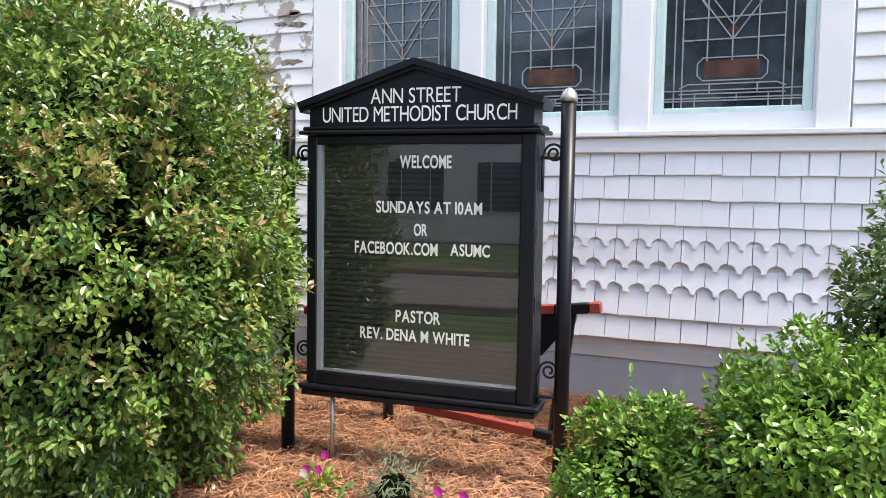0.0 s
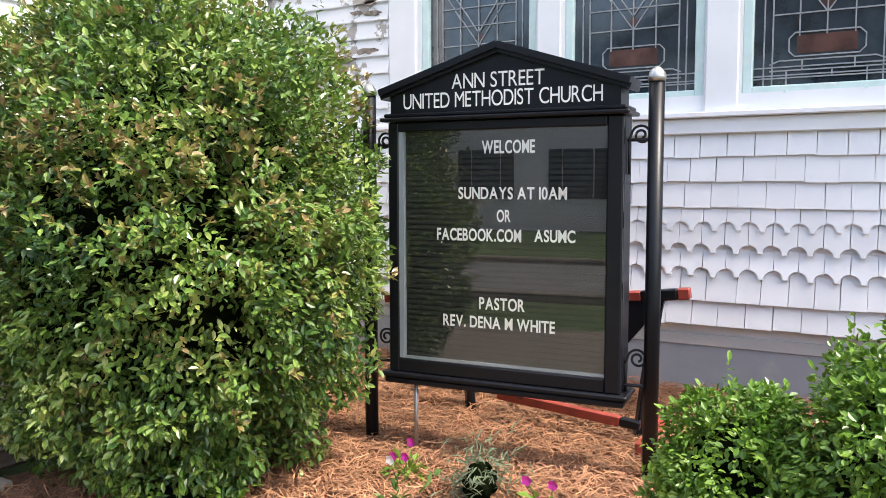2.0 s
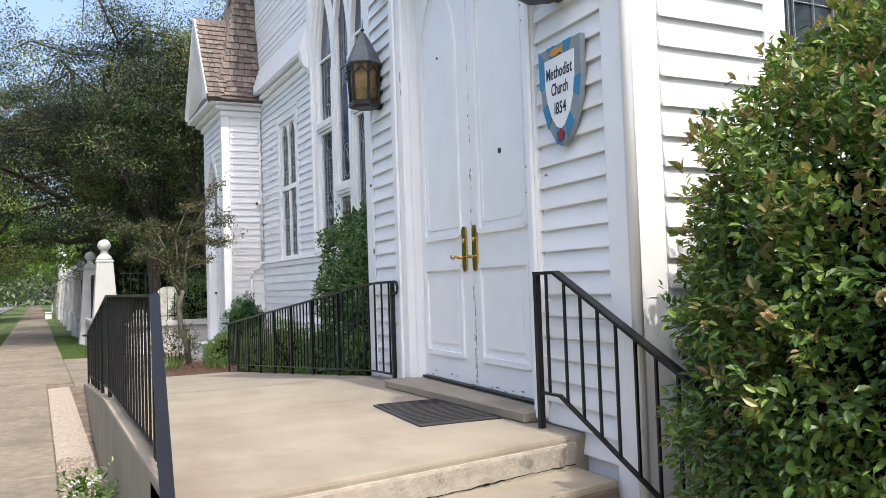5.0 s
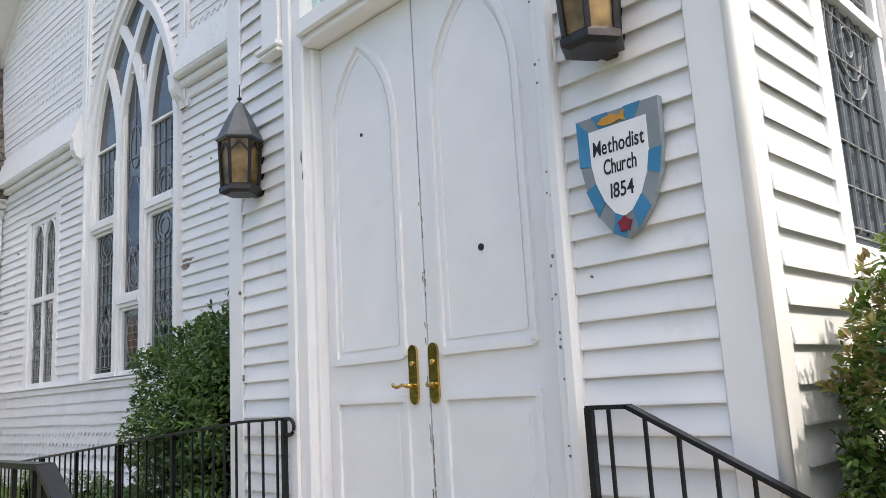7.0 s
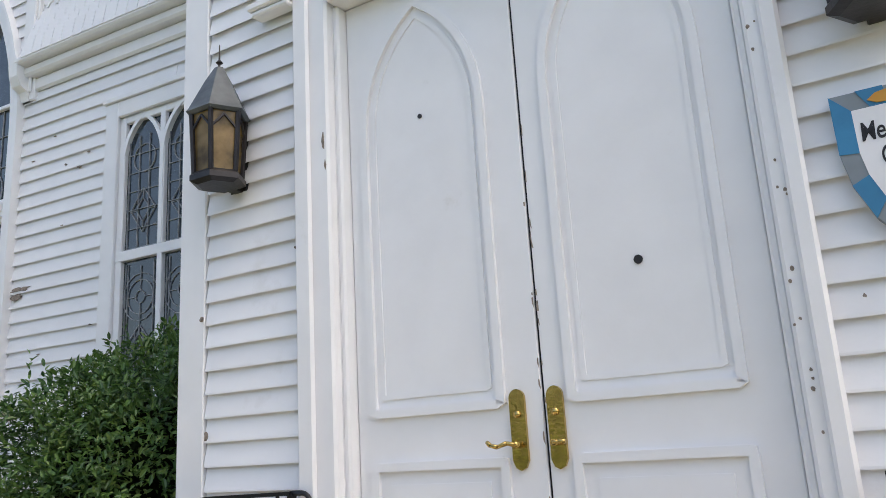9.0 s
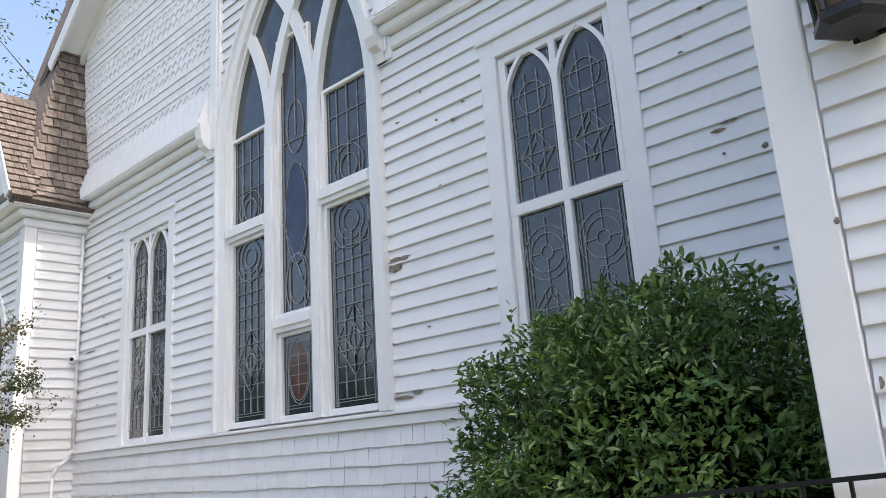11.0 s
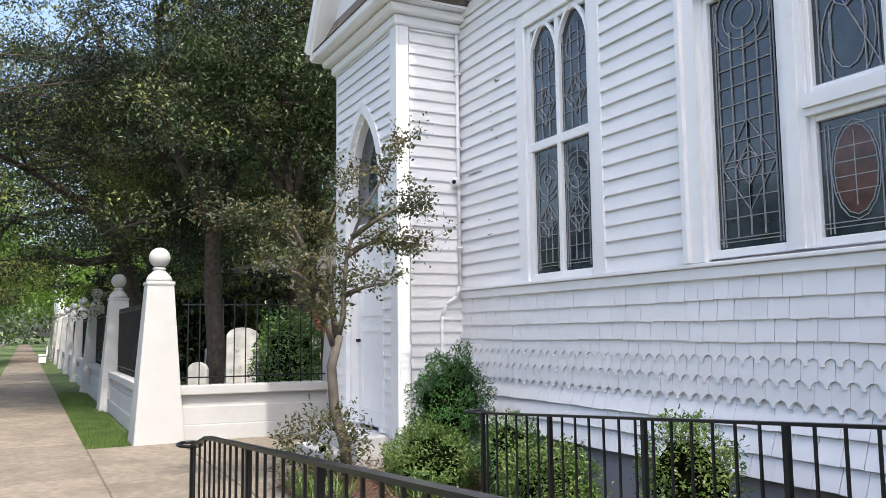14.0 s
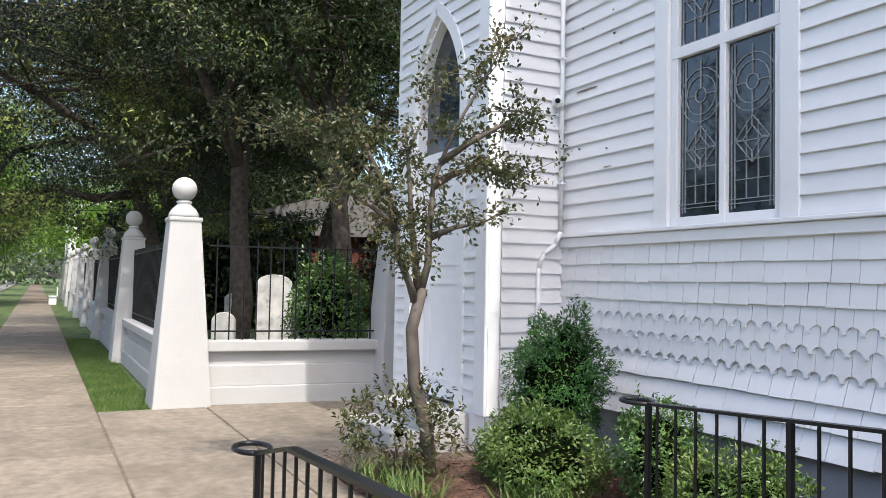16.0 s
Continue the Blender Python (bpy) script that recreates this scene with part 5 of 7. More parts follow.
def end_loop(root, o, x, y, z, s, upright=True):
    """A flat bar curled round at the rail's end."""
    bm = bmesh.new()
    pts = [(x + s * 0.0, z), (x + s * 0.05, z)]
    for i in range(9):
        a = math.pi / 2 - math.pi * i / 8
        pts.append((x + s * (0.05 + 0.045 * math.cos(a)), z - 0.045 + 0.045 * math.sin(a)))
    pts.append((x, z - 0.09))
    bm_tube(bm, [Vector((p, y, q)) - o for p, q in pts], [0.011] * len(pts), 8)
    part("end_scroll", bm, IRON, root, "", True)


def flat_loop(root, o, x, y, z):
    bm = bmesh.new()
    pts = [(x + 0.11 * math.cos(2 * math.pi * i / 18), y + 0.075 * math.sin(2 * math.pi * i / 18)) for i in range(19)]
    bm_tube(bm, [Vector((p[0], p[1], z)) - o for p in pts], [0.012] * len(pts), 8)
    part("end_loop", bm, IRON, root, "flat curled rail end", True)


r, o = railing("handrail", "black iron handrail beside the entry steps", [(-5.10, 2.03, 1.50), (-4.93, 2.03, 1.50), (-3.80, 2.03, 0.93)], 0.76, 0.125, posts=((0, 0.72), (2, 0.10)), lower=0.16)
r, o = railing("handrail", "long black iron handrail along the church side of the ramp", [(-7.29, 2.17, 1.49), (-7.75, 2.18, 1.48), (-15.83, 2.72, 0.89)], 0.78, 0.155, posts=((0, 0.72), (2, 0.05)), lower=0.08)
end_loop(r, o, -7.29, 2.17, 1.49, 1)
flat_loop(r, o, -15.93, 2.72, 0.892)
for k in range(1, 8):
    bm = bmesh.new()
    f = k / 8
    x, y, z = -7.75 - 8.08 * f, 2.18 + 0.54 * f, 1.48 - 0.59 * f
    bm_box(bm, x - 0.014 - o.x, x + 0.014 - o.x, y - 0.014 - o.y, y + 0.014 - o.y, z - 0.80 - o.z, z - o.z)
    part("post", bm, IRON, r)
r, o = railing("handrail", "long black iron handrail along the street side of the ramp", [(-4.05, 0.09, 0.71), (-5.54, 0.24, 1.455), (-8.3, 0.25, 1.455), (-15.2, 0.48, 0.93), (-15.68, 0.48, 0.82)], 0.78, 0.155, posts=((0, 0.0), (1, 0.72), (2, 0.68), (4, 0.0)), lower=0.08)
flat_loop(r, o, -15.78, 0.48, 0.822)
for k in range(1, 6):
    bm = bmesh.new()
    f = k / 6
    x, y, z = -8.4 - 6.8 * f, 0.24 + 0.24 * f, 1.45 - 0.52 * f
    bm_box(bm, x - 0.014 - o.x, x + 0.014 - o.x, y - 0.014 - o.y, y + 0.014 - o.y, z - 0.80 - o.z, z - o.z)
    part("post", bm, IRON, r)


# ---- annex doorway, stoop, camera, conduit ----
gothic_strip(MAS, [arch_path(ADC, ADH + 0.06, 0.36, 3.35, 1.21, 10)], 0.13, -0.04, 0.02, wall_annex_front, "door_casing")
gothic_strip(MAS, [arch_path(ADC, ADH - 0.02, 0.36, 3.35, 1.13, 10)], 0.06, 0.02, 0.12, wall_annex_front, "door_frame")
dr = thing("door_3", "closed white panelled side door under a pointed window", "door", kind="structure")
MAD = south(ANNEX_Y + 0.12)
bm = bmesh.new()
bm_box(bm, ADC - ADH, ADC + ADH, 0, 0.05, 0.36, 2.85)
bmesh.ops.transform(bm, matrix=MAD, verts=bm.verts)
part("slab_panel", bm, TRIM, dr)
for z0, z1 in ((0.55, 1.55), (1.75, 2.7)):
    gothic_strip(MAD, [[(ADC - 0.36, z0), (ADC - 0.36, z1), (ADC + 0.36, z1), (ADC + 0.36, z0), (ADC - 0.36, z0)]], 0.05, -0.012, 0.0, dr, "panel_moulding")
bm = bmesh.new()
bm_cyl(bm, (ADC - 0.45, 0, 1.42), (ADC - 0.45, -0.05, 1.42), 0.022)
bmesh.ops.transform(bm, matrix=MAD, verts=bm.verts)
part("knob", bm, IRON, dr, "dark door knob", True)
win = window("window_9", "pointed leaded transom over the side door")
bm = bmesh.new()
bm_prism(bm, arch_path(ADC, ADH, 2.85, 3.35, 1.15, 10), 0.0, 0.01)
bmesh.ops.transform(bm, matrix=MAD, verts=bm.verts)
part("pane", bm, GLASS, win)
bm = bmesh.new()
bm_box(bm, ADC - ADH, ADC + ADH, -0.03, 0.03, 2.82, 2.92)
bmesh.ops.transform(bm, matrix=MAD, verts=bm.verts)
part("transom", bm, TRIM, win)
st = thing("stoop", "pale painted concrete stoop below the side door", "steps", kind="structure")
for x0, x1, y0, z1 in ((-20.27, -18.92, 2.85, 0.34), (-20.19, -19.09, 2.55, 0.17)):
    bm = bmesh.new()
    bm_box(bm, x0, x1, y0, ANNEX_Y if z1 > 0.3 else 2.85, -0.02, z1)
    part("stoop_step", bevelled(bm, 0.015, 2), STUCCO, st)
cam_ob = thing("security_camera", "small white dome security camera with black lens", "camera", m=pose(ANNEX_X + 0.03, 3.97, 3.28))
bm = bmesh.new()
bm_lathe(bm, [(0.03, -0.05), (0.055, -0.04), (0.06, 0.0), (0.05, 0.04), (0.02, 0.06)], 14, (0.06, 0, 0))
part("housing", bm, PLASTW, cam_ob, "", True)
bm = bmesh.new()
bm_cyl(bm, (0.09, -0.03, 0.0), (0.125, -0.055, -0.005), 0.028, 0.022, 12)
part("lens", bm, BLACK, cam_ob, "black lens", True)
cd = thing("downpipe_conduit", "white painted conduit running down the wall corner", "pipe", m=pose(ANNEX_X + 0.06, 4.03, 0))
pts = [(0, 0.0, 5.1), (0, 0.0, 2.05), (0.0, -0.05, 1.93), (0.0, -0.19, 1.83), (0.0, -0.24, 1.70), (0.0, -0.24, 0.75)]
bm = bmesh.new()
for p, q in zip(pts, pts[1:]):
    bm_cyl(bm, p, q, 0.022, n=8)
part("pipe", bm, TRIM, cd, "", True)
for z in (4.6, 3.7, 2.5, 1.2):
    bm = bmesh.new()
    bm_box(bm, -0.035, 0.035, -0.03 - (0.24 if z < 1.8 else 0), 0.03 - (0.24 if z < 1.8 else 0), z, z + 0.02)
    part("clip", bm, TRIM, cd)


# ---- graveyard wall, tapered posts, iron fence ----
def ball_post(x, y, turn=0.0, sc=1.0):
    root = thing("gate_post", "tall tapered white stucco post with ball finial", "post", "graveyard wall posts", pose(x, y, 0, 0, 0, turn))
    bm = bmesh.new()
    rows = [(0.345, -0.03), (0.34, 0.02), (0.187, 2.22), (0.187, 2.235)]
    vs = [[bm.verts.new((sx * r * sc, sy * r * sc, z * sc)) for sx, sy in ((-1, -1), (1, -1), (1, 1), (-1, 1))] for r, z in rows]
    for a, b in zip(vs, vs[1:]):
        for i in range(4):
            bm.faces.new((a[i], a[(i + 1) % 4], b[(i + 1) % 4], b[i]))
    bm.faces.new(vs[0][::-1])
    bm.faces.new(vs[-1])
    part("shaft", bevelled(bm, 0.02, 2), STUCCO, root)
    bm = bmesh.new()
    bm_box(bm, -0.20 * sc, 0.20 * sc, -0.20 * sc, 0.20 * sc, 2.235 * sc, 2.29 * sc)
    part("cap", bevelled(bm, 0.02, 2), STUCCO, root)
    bm = bmesh.new()
    prof = [(0.185, 2.29), (0.18, 2.33), (0.155, 2.38), (0.11, 2.425), (0.08, 2.46), (0.095, 2.475), (0.095, 2.49), (0.07, 2.505)]
    bm_lathe(bm, [(r * sc, z * sc) for r, z in prof], 20)
    part("neck", bm, STUCCO, root, "", True)
    bm = bmesh.new()
    bmesh.ops.create_uvsphere(bm, u_segments=24, v_segments=14, radius=0.15 * sc)
    for v in bm.verts:
        v.co.z += 2.645 * sc
    part("ball", bm, STUCCO, root, "", True)
    return root


def low_wall(a, b, name="graveyard_wall"):
    d = Vector((b[0] - a[0], b[1] - a[1], 0))
    root = thing(name, "low white stucco graveyard wall with moulded courses", "wall", "graveyard walls", pose(a[0], a[1], 0, 0, 0, math.degrees(math.atan2(d.y, d.x))))
    for nm, w, z0, z1 in (("plinth", 0.18, -0.03, 0.22), ("core", 0.09, 0.22, 0.68), ("band", 0.14, 0.22, 0.48), ("coping", 0.18, 0.65, 0.78)):
        bm = bmesh.new()
        bm_box(bm, 0, d.length, -w, w, z0, z1)
        part(nm, bevelled(bm, 0.014, 2), STUCCO, root)
    return root


def iron_fence(a, b, z0=0.90, z1=2.0, step=0.16):
    d = Vector((b[0] - a[0], b[1] - a[1], 0))
    root = thing("iron_fence", "black iron picket fence standing on the low wall", "fence", "graveyard fences", pose(a[0], a[1], 0.78, 0, 0, math.degrees(math.atan2(d.y, d.x))))
    for z in (z0 - 0.82 + 0.03, z1 - 0.82):
        bm = bmesh.new()
        bm_box(bm, 0, d.length, -0.010, 0.010, z - 0.010, z + 0.010)
        part("rail", bm, IRON, root)
    bm = bmesh.new()
    bm_box(bm, -0.008, 0.008, -0.008, 0.008, 0.0, z1 - 0.82 + 0.08)
    me = mesh_of("picket", bm, IRON)
    n = int(d.length / step)
    for i in range(n):
        part_me("picket", me, root, m=pose((i + 0.5) * d.length / n, 0, 0))
    return root


POST_Y = 1.22
ball_post(-22.6, POST_Y)
ball_post(-22.25, 3.95)
low_wall((-22.57, 1.45), (-22.32, 3.72))
iron_fence((-22.56, 1.55), (-22.32, 3.7))
PX = [-22.6 - 5.8 * k for k in range(9)]
for k, (a, b) in enumerate(zip(PX, PX[1:])):
    ball_post(b, POST_Y)
    low_wall((a - 0.2, POST_Y), (b + 0.2, POST_Y))
    iron_fence((a - 0.25, POST_Y), (b + 0.25, POST_Y), step=0.13 if k < 2 else 0.2)


# ---- gravestones and things behind the wall ----
def gravestone(x, y, w, h, t, turn=0):
    root = thing("gravestone", "weathered pale upright gravestone in the graveyard", "gravestone", "gravestones", pose(x, y, -0.03, 0, 0, turn))
    bm = bmesh.new()
    bm_prism(bm, [(-w / 2, 0.1), (w / 2, 0.1), (w / 2, h - 0.12), (w * 0.38, h - 0.05), (w * 0.2, h - 0.01), (0, h), (-w * 0.2, h - 0.01), (-w * 0.38, h - 0.05), (-w / 2, h - 0.12)], -t / 2, t / 2)
    part("slab_stone", bevelled(bm, 0.01), STONE, root)
    bm = bmesh.new()
    bm_box(bm, -w * 0.65, w * 0.65, -t, t, 0.0, 0.12)
    part("plinth", bevelled(bm, 0.01), STONE, root)


gravestone(-25.0, 3.02, 0.56, 1.66, 0.14, 76)
gravestone(-25.2, 2.28, 0.36, 1.05, 0.12, 58)
gravestone(-33.0, 5.4, 0.8, 1.3, 0.14, 70)
gravestone(-30.5, 6.0, 0.7, 1.5, 0.14, 66)
gravestone(-34.0, 4.4, 0.6, 1.2, 0.14, 60)

hs = thing("brick_house", "red brick house behind the graveyard trees", "house", m=pose(-42.5, 11.0, 0, 0, 0, 76))
bm = bmesh.new()
bm_box(bm, -7, 7, 0, 8, 0, 3.3)
part("wall", bm, BRICK, hs)
bm = bmesh.new()
bm_prism(bm, [(-7.4, 3.3), (7.4, 3.3), (0, 5.2)], -0.4, 8.4)
part("roof", bm, ASPHALT, hs, "dark shingle roof")
for u in (-5.2, -2.6, 2.6, 5.2):
    for z in (1.2,):
        bm = bmesh.new()
        bm_box(bm, u - 0.5, u + 0.5, -0.06, 0.02, z, z + 1.6)
        w = part("window", bm, TRIM, hs, "white framed window")
        bm = bmesh.new()
        bm_box(bm, u - 0.42, u + 0.42, -0.075, -0.06, z + 0.08, z + 1.52)
        part("pane", bm, GLASS, w)
ph = thing("porch_house", "distant white house with a columned porch", "house", m=pose(-72, 1.75, 0))
bm = bmesh.new()
bm_box(bm, -8, 0, 2, 10, 0, 6.2)
part("wall", bm, STUCCO, ph)
bm = bmesh.new()
bm_box(bm, -8.4, 0.4, -0.4, 10, 6.2, 6.9)
part("porch_roof", bm, TRIM, ph)
for u in (-7.6, -3.8, -0.2):
    bm = bmesh.new()
    bm_cyl(bm, (u, 0, 0), (u, 0, 6.2), 0.35, 0.3, 12)
    part("column", bm, TRIM, ph, "", True)
for u in (-6, -3.9, -1.9):
    for z in (0.9, 3.8):
        bm = bmesh.new()
        bm_box(bm, u - 0.5, u + 0.5, 1.96, 2.02, z, z + 1.7)
        part("window", bm, GLASS, ph)
bn = thing("bench", "small white bench beside the distant sidewalk", "bench", m=pose(-60, 0.4, 0))
for nm, b in (("seat", (-0.7, 0.7, -0.2, 0.2, 0.4, 0.45)), ("backrest", (-0.7, 0.7, 0.2, 0.24, 0.45, 0.9)), ("leg", (-0.65, -0.57, -0.18, 0.18, 0, 0.4)), ("leg", (0.57, 0.65, -0.18, 0.18, 0, 0.4))):
    bm = bmesh.new()
    bm_box(bm, *b)
    part(nm, bm, TRIM, bn)

# across the street, seen in the glass
oh = thing("street_house", "pale clapboard house across the street with dark shutters", "house", m=pose(-3.5, -17.5, 0))
bm = bmesh.new()
bm_box(bm, -6, 6, -8, 0, 0, 5.8)
part("wall", bm, WHITE, oh)
bm = bmesh.new()
bm_prism(bm, [(-6.5, 5.8), (6.5, 5.8), (0, 8.8)], -8.5, 0.5)
part("roof", bm, ASPHALT, oh, "grey shingle roof")
for u in (-4.5, -1.6, 1.6, 4.5):
    for z in (1.0, 3.6):
        bm = bmesh.new()
        bm_box(bm, u - 0.45, u + 0.45, -0.01, 0.05, z, z + 1.5)
        w = part("window", bm, GLASS, oh, "dark window pane")
        for s in (-0.7, 0.7):
            bm = bmesh.new()
            bm_box(bm, u + s - 0.2, u + s + 0.2, -0.01, 0.06, z, z + 1.5)
            part("shutter", bm, IRON, oh, "dark green shutter")


# ---- trees ----
def tree(name, x, y, trunk_h, r0, crown, n_limbs, leaves, size, leaf, label, seed, lean=(0, 0), bark=None, tufts=70, spread=0.55, flat=0.6, narrow=0.45, group="", loose=1.0, low=0.4):
    """A tapered trunk, crooked limbs that fork, and leaves in tufts round the twigs. crown: centre height, radius across, radius up."""
    rng = np.random.default_rng(seed)
    root = thing(name, label, "tree", group, pose(x, y, -0.03))
    cz, cr, ch = crown
    bm = bmesh.new()
    p, r = np.array([0.0, 0, 0]), r0
    nodes = []
    steps = 8
    line, girth = [p], [r0]
    for i in range(steps):
        q = np.array([lean[0] * (i + 1) / steps + rng.normal(0, 0.04 * trunk_h / 6), lean[1] * (i + 1) / steps + rng.normal(0, 0.04 * trunk_h / 6), trunk_h * (i + 1) / steps])
        rr = r0 * (1 - 0.75 * (i + 1) / steps)
        line.append(q)
        girth.append(rr)
        if (i + 1) / steps >= low:
            nodes.append((q.copy(), rr))
    bm_tube(bm, line, girth, 10)
    part("trunk", bm, bark or BARK, root, "", True)
    tips = []
    for k in range(n_limbs):
        q, rr = nodes[k % len(nodes)]
        a = 2.399 * k + rng.uniform(-0.3, 0.3)
        tip = np.array([lean[0] + math.cos(a) * cr * rng.uniform(0.5, 0.95), lean[1] + math.sin(a) * cr * rng.uniform(0.5, 0.95), cz + ch * rng.uniform(-0.75, 0.75)])
        bm = bmesh.new()
        pts = [q + (tip - q) * f + np.array([0, 0, 0.12 * np.linalg.norm(tip - q) * math.sin(math.pi * f)]) + rng.normal(0, 0.05 * np.linalg.norm(tip - q), 3) * (0 < f < 1) for f in (0, 0.25, 0.5, 0.75, 1.0)]
        for i, (u, w) in enumerate(zip(pts, pts[1:])):
            bm_cyl(bm, u, w, rr * 0.7 * (1 - i * 0.22), rr * 0.7 * (1 - (i + 1) * 0.22), 6)
        for i in (2, 3, 4):
            for _ in range(3):
                t2 = pts[i] + rng.normal(0, 0.35 * cr, 3) * np.array([1, 1, flat])
                bm_cyl(bm, pts[i], t2, rr * 0.18, rr * 0.05, 5)
                tips.append(t2)
            tips.append(pts[i])
        part("limb", bm, bark or BARK, root, "", True)
    d = rng.normal(0, 1, (tufts, 3))
    d /= np.linalg.norm(d, axis=1)[:, None]
    extra = d * (rng.random(tufts) ** 0.4)[:, None] * np.array([cr, cr, ch]) + np.array([lean[0], lean[1], cz])
    centres = np.concatenate([np.array(tips), extra])
    which = rng.integers(0, len(centres), leaves)
    off = rng.normal(0, 1, (leaves, 3))
    off *= (spread * (0.6 + rng.random(len(centres)) * 0.8)[which] * rng.random(leaves) ** 0.3 / (np.linalg.norm(off, axis=1) + 1e-6))[:, None]
    off[:, 2] *= flat
    pos = centres[which] + off
    keep = pos[:, 2] > 0.5
    part_me("crown", leaf_mesh("crown", pos[keep], off[keep] / (np.linalg.norm(off[keep], axis=1)[:, None] + 1e-6), size, leaf, seed, narrow, 0.4, loose), root)
    return root


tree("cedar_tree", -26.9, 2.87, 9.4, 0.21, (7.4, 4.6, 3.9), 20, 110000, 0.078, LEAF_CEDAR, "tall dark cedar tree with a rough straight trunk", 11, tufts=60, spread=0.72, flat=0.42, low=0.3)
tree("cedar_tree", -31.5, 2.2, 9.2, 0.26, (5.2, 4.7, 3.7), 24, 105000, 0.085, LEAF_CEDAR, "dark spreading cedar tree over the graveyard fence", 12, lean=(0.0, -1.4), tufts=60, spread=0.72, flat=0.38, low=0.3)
tree("oak_tree", -25.3, 4.5, 8, 0.2, (6.3, 2.1, 1.7), 14, 34000, 0.085, LEAF_OAK, "grey-green oak tree behind the graveyard wall", 13, lean=(0.0, -1.0), tufts=60, spread=0.6, low=0.5)
tree("oak_tree", -33.5, 7.0, 10.5, 0.36, (8.2, 5.4, 4.2), 18, 48000, 0.12, LEAF_OAK, "large oak tree in the graveyard", 14, tufts=140, spread=1.0, low=0.3)
tree("oak_tree", -29.0, 11.0, 11.5, 0.38, (9.0, 5.4, 4.6), 18, 50000, 0.15, LEAF_OAK, "large oak tree in the graveyard", 15, tufts=140, spread=1.0, low=0.3)
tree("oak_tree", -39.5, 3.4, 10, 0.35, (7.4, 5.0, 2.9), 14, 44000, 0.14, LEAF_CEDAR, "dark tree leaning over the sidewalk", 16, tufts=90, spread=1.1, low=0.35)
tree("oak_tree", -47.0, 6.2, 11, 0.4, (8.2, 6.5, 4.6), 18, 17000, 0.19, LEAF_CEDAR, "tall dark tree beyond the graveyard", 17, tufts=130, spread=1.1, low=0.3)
for k, (x, y, h) in enumerate(((-55, -4.9, 11), (-62, -4.6, 9), (-66, 5.5, 9), (-78, -5.0, 10), (-92, 3.6, 10), (-104, -5.4, 11), (-58, 12, 12), (-48, 9, 11), (-125, 3.5, 11), (-96, -9, 11))):
    tree("street_tree", x, y, h, 0.3, (h * 0.62, 3.6 + k % 3 * 0.5, 2.9), 12, 18000, 0.30, LEAF_FAR if y < 8 else LEAF_OAK, "leafy green tree along the far sidewalk", 30 + k, tufts=70, spread=1.3, group="far street trees", low=0.35)
for k, (x, y, h) in enumerate(((6, -16, 7), (-12, -18, 7), (14, -20, 8), (3, -14, 6), (-20, -15, 6.5), (-29, -16, 6.5), (-38, -15, 7), (-48, -15, 8))):
    tree("street_tree", x, y, h, 0.3, (h * 0.62, 3.4, 2.8), 10, 8000, 0.3, LEAF_OAK, "leafy tree across the street", 50 + k, tufts=70, spread=1.2, group="trees across the street", low=0.35)

# ---- crape myrtle by the ramp end ----
CM = thing("crape_myrtle", "small crooked crape myrtle with sparse bronze leaves", "tree", m=pose(-17.95, 2.24, 0.0))
rng = np.random.default_rng(77)
def bent(name, pts, r0, r1, parent, material):
    bm = bmesh.new()
    n = len(pts) - 1
    bm_tube(bm, pts, [r0 + (r1 - r0) * i / n for i in range(n + 1)], 8)
    return part(name, bm, material, parent, "", True)
bent("trunk", [(0, 0.16, -0.03), (0.01, 0.12, 0.41), (-0.02, 0.02, 0.78), (0.0, -0.02, 1.19), (0.0, 0.06, 1.5)], 0.062, 0.046, CM, CMBARK)
# limbs, each (along the walk, across it, up)
cm_limbs = [
    [(0.0, 0.05, 1.45), (0.03, 0.12, 1.7), (0.0, 0.14, 1.97), (-0.05, 0.21, 2.36), (0.02, 0.38, 2.76), (0.08, 0.68, 3.2), (0.1, 0.83, 3.42)],
    [(-0.05, 0.19, 2.3), (0.0, 0.36, 2.4), (0.1, 0.60, 2.48), (0.12, 0.82, 2.45), (0.1, 1.03, 2.4)],
    [(-0.03, 0.26, 2.5), (0.1, 0.5, 2.66), (0.2, 0.78, 2.8), (0.25, 1.03, 2.93)],
    [(0.0, 0.14, 1.9), (0.12, 0.34, 1.98), (0.2, 0.62, 2.03)],
    [(0.0, 0.0, 1.4), (0.0, -0.06, 1.54), (0.04, -0.2, 1.73), (0.0, -0.22, 1.97), (-0.1, -0.27, 2.25), (-0.15, -0.62, 2.55), (-0.2, -1.0, 2.62), (-0.22, -1.22, 2.66)],
    [(0.0, -0.22, 1.95), (0.1, -0.5, 2.1), (0.16, -0.87, 2.22)],
    [(-0.1, -0.27, 2.25), (-0.2, -0.45, 2.6), (-0.2, -0.6, 2.78)],
    [(0.0, 0.03, 1.5), (-0.06, -0.01, 1.97), (-0.1, -0.05, 2.56), (-0.05, 0.2, 3.07)]]
tips = []
for pts in cm_limbs:
    pts = [(x, y * 0.80, z) for x, y, z in pts]
    bent("limb", pts, 0.034, 0.005, CM, CMBARK)
    for p in pts[2:]:
        for _ in range(9 if p[1] < -0.1 else 6):
            q = np.array(p) + rng.normal(0, 0.17, 3) * np.array([1.1, 1.1, 0.55]) + np.array([0, 0, 0.06])
            bm = bmesh.new()
            bm_cyl(bm, p, q, 0.005, 0.0015, 5)
            part("twig", bm, CMBARK, CM)
            for f in np.linspace(0.3, 1.1, 22):
                tips.append(np.array(p) + (q - np.array(p)) * f + rng.normal(0, 0.045, 3))
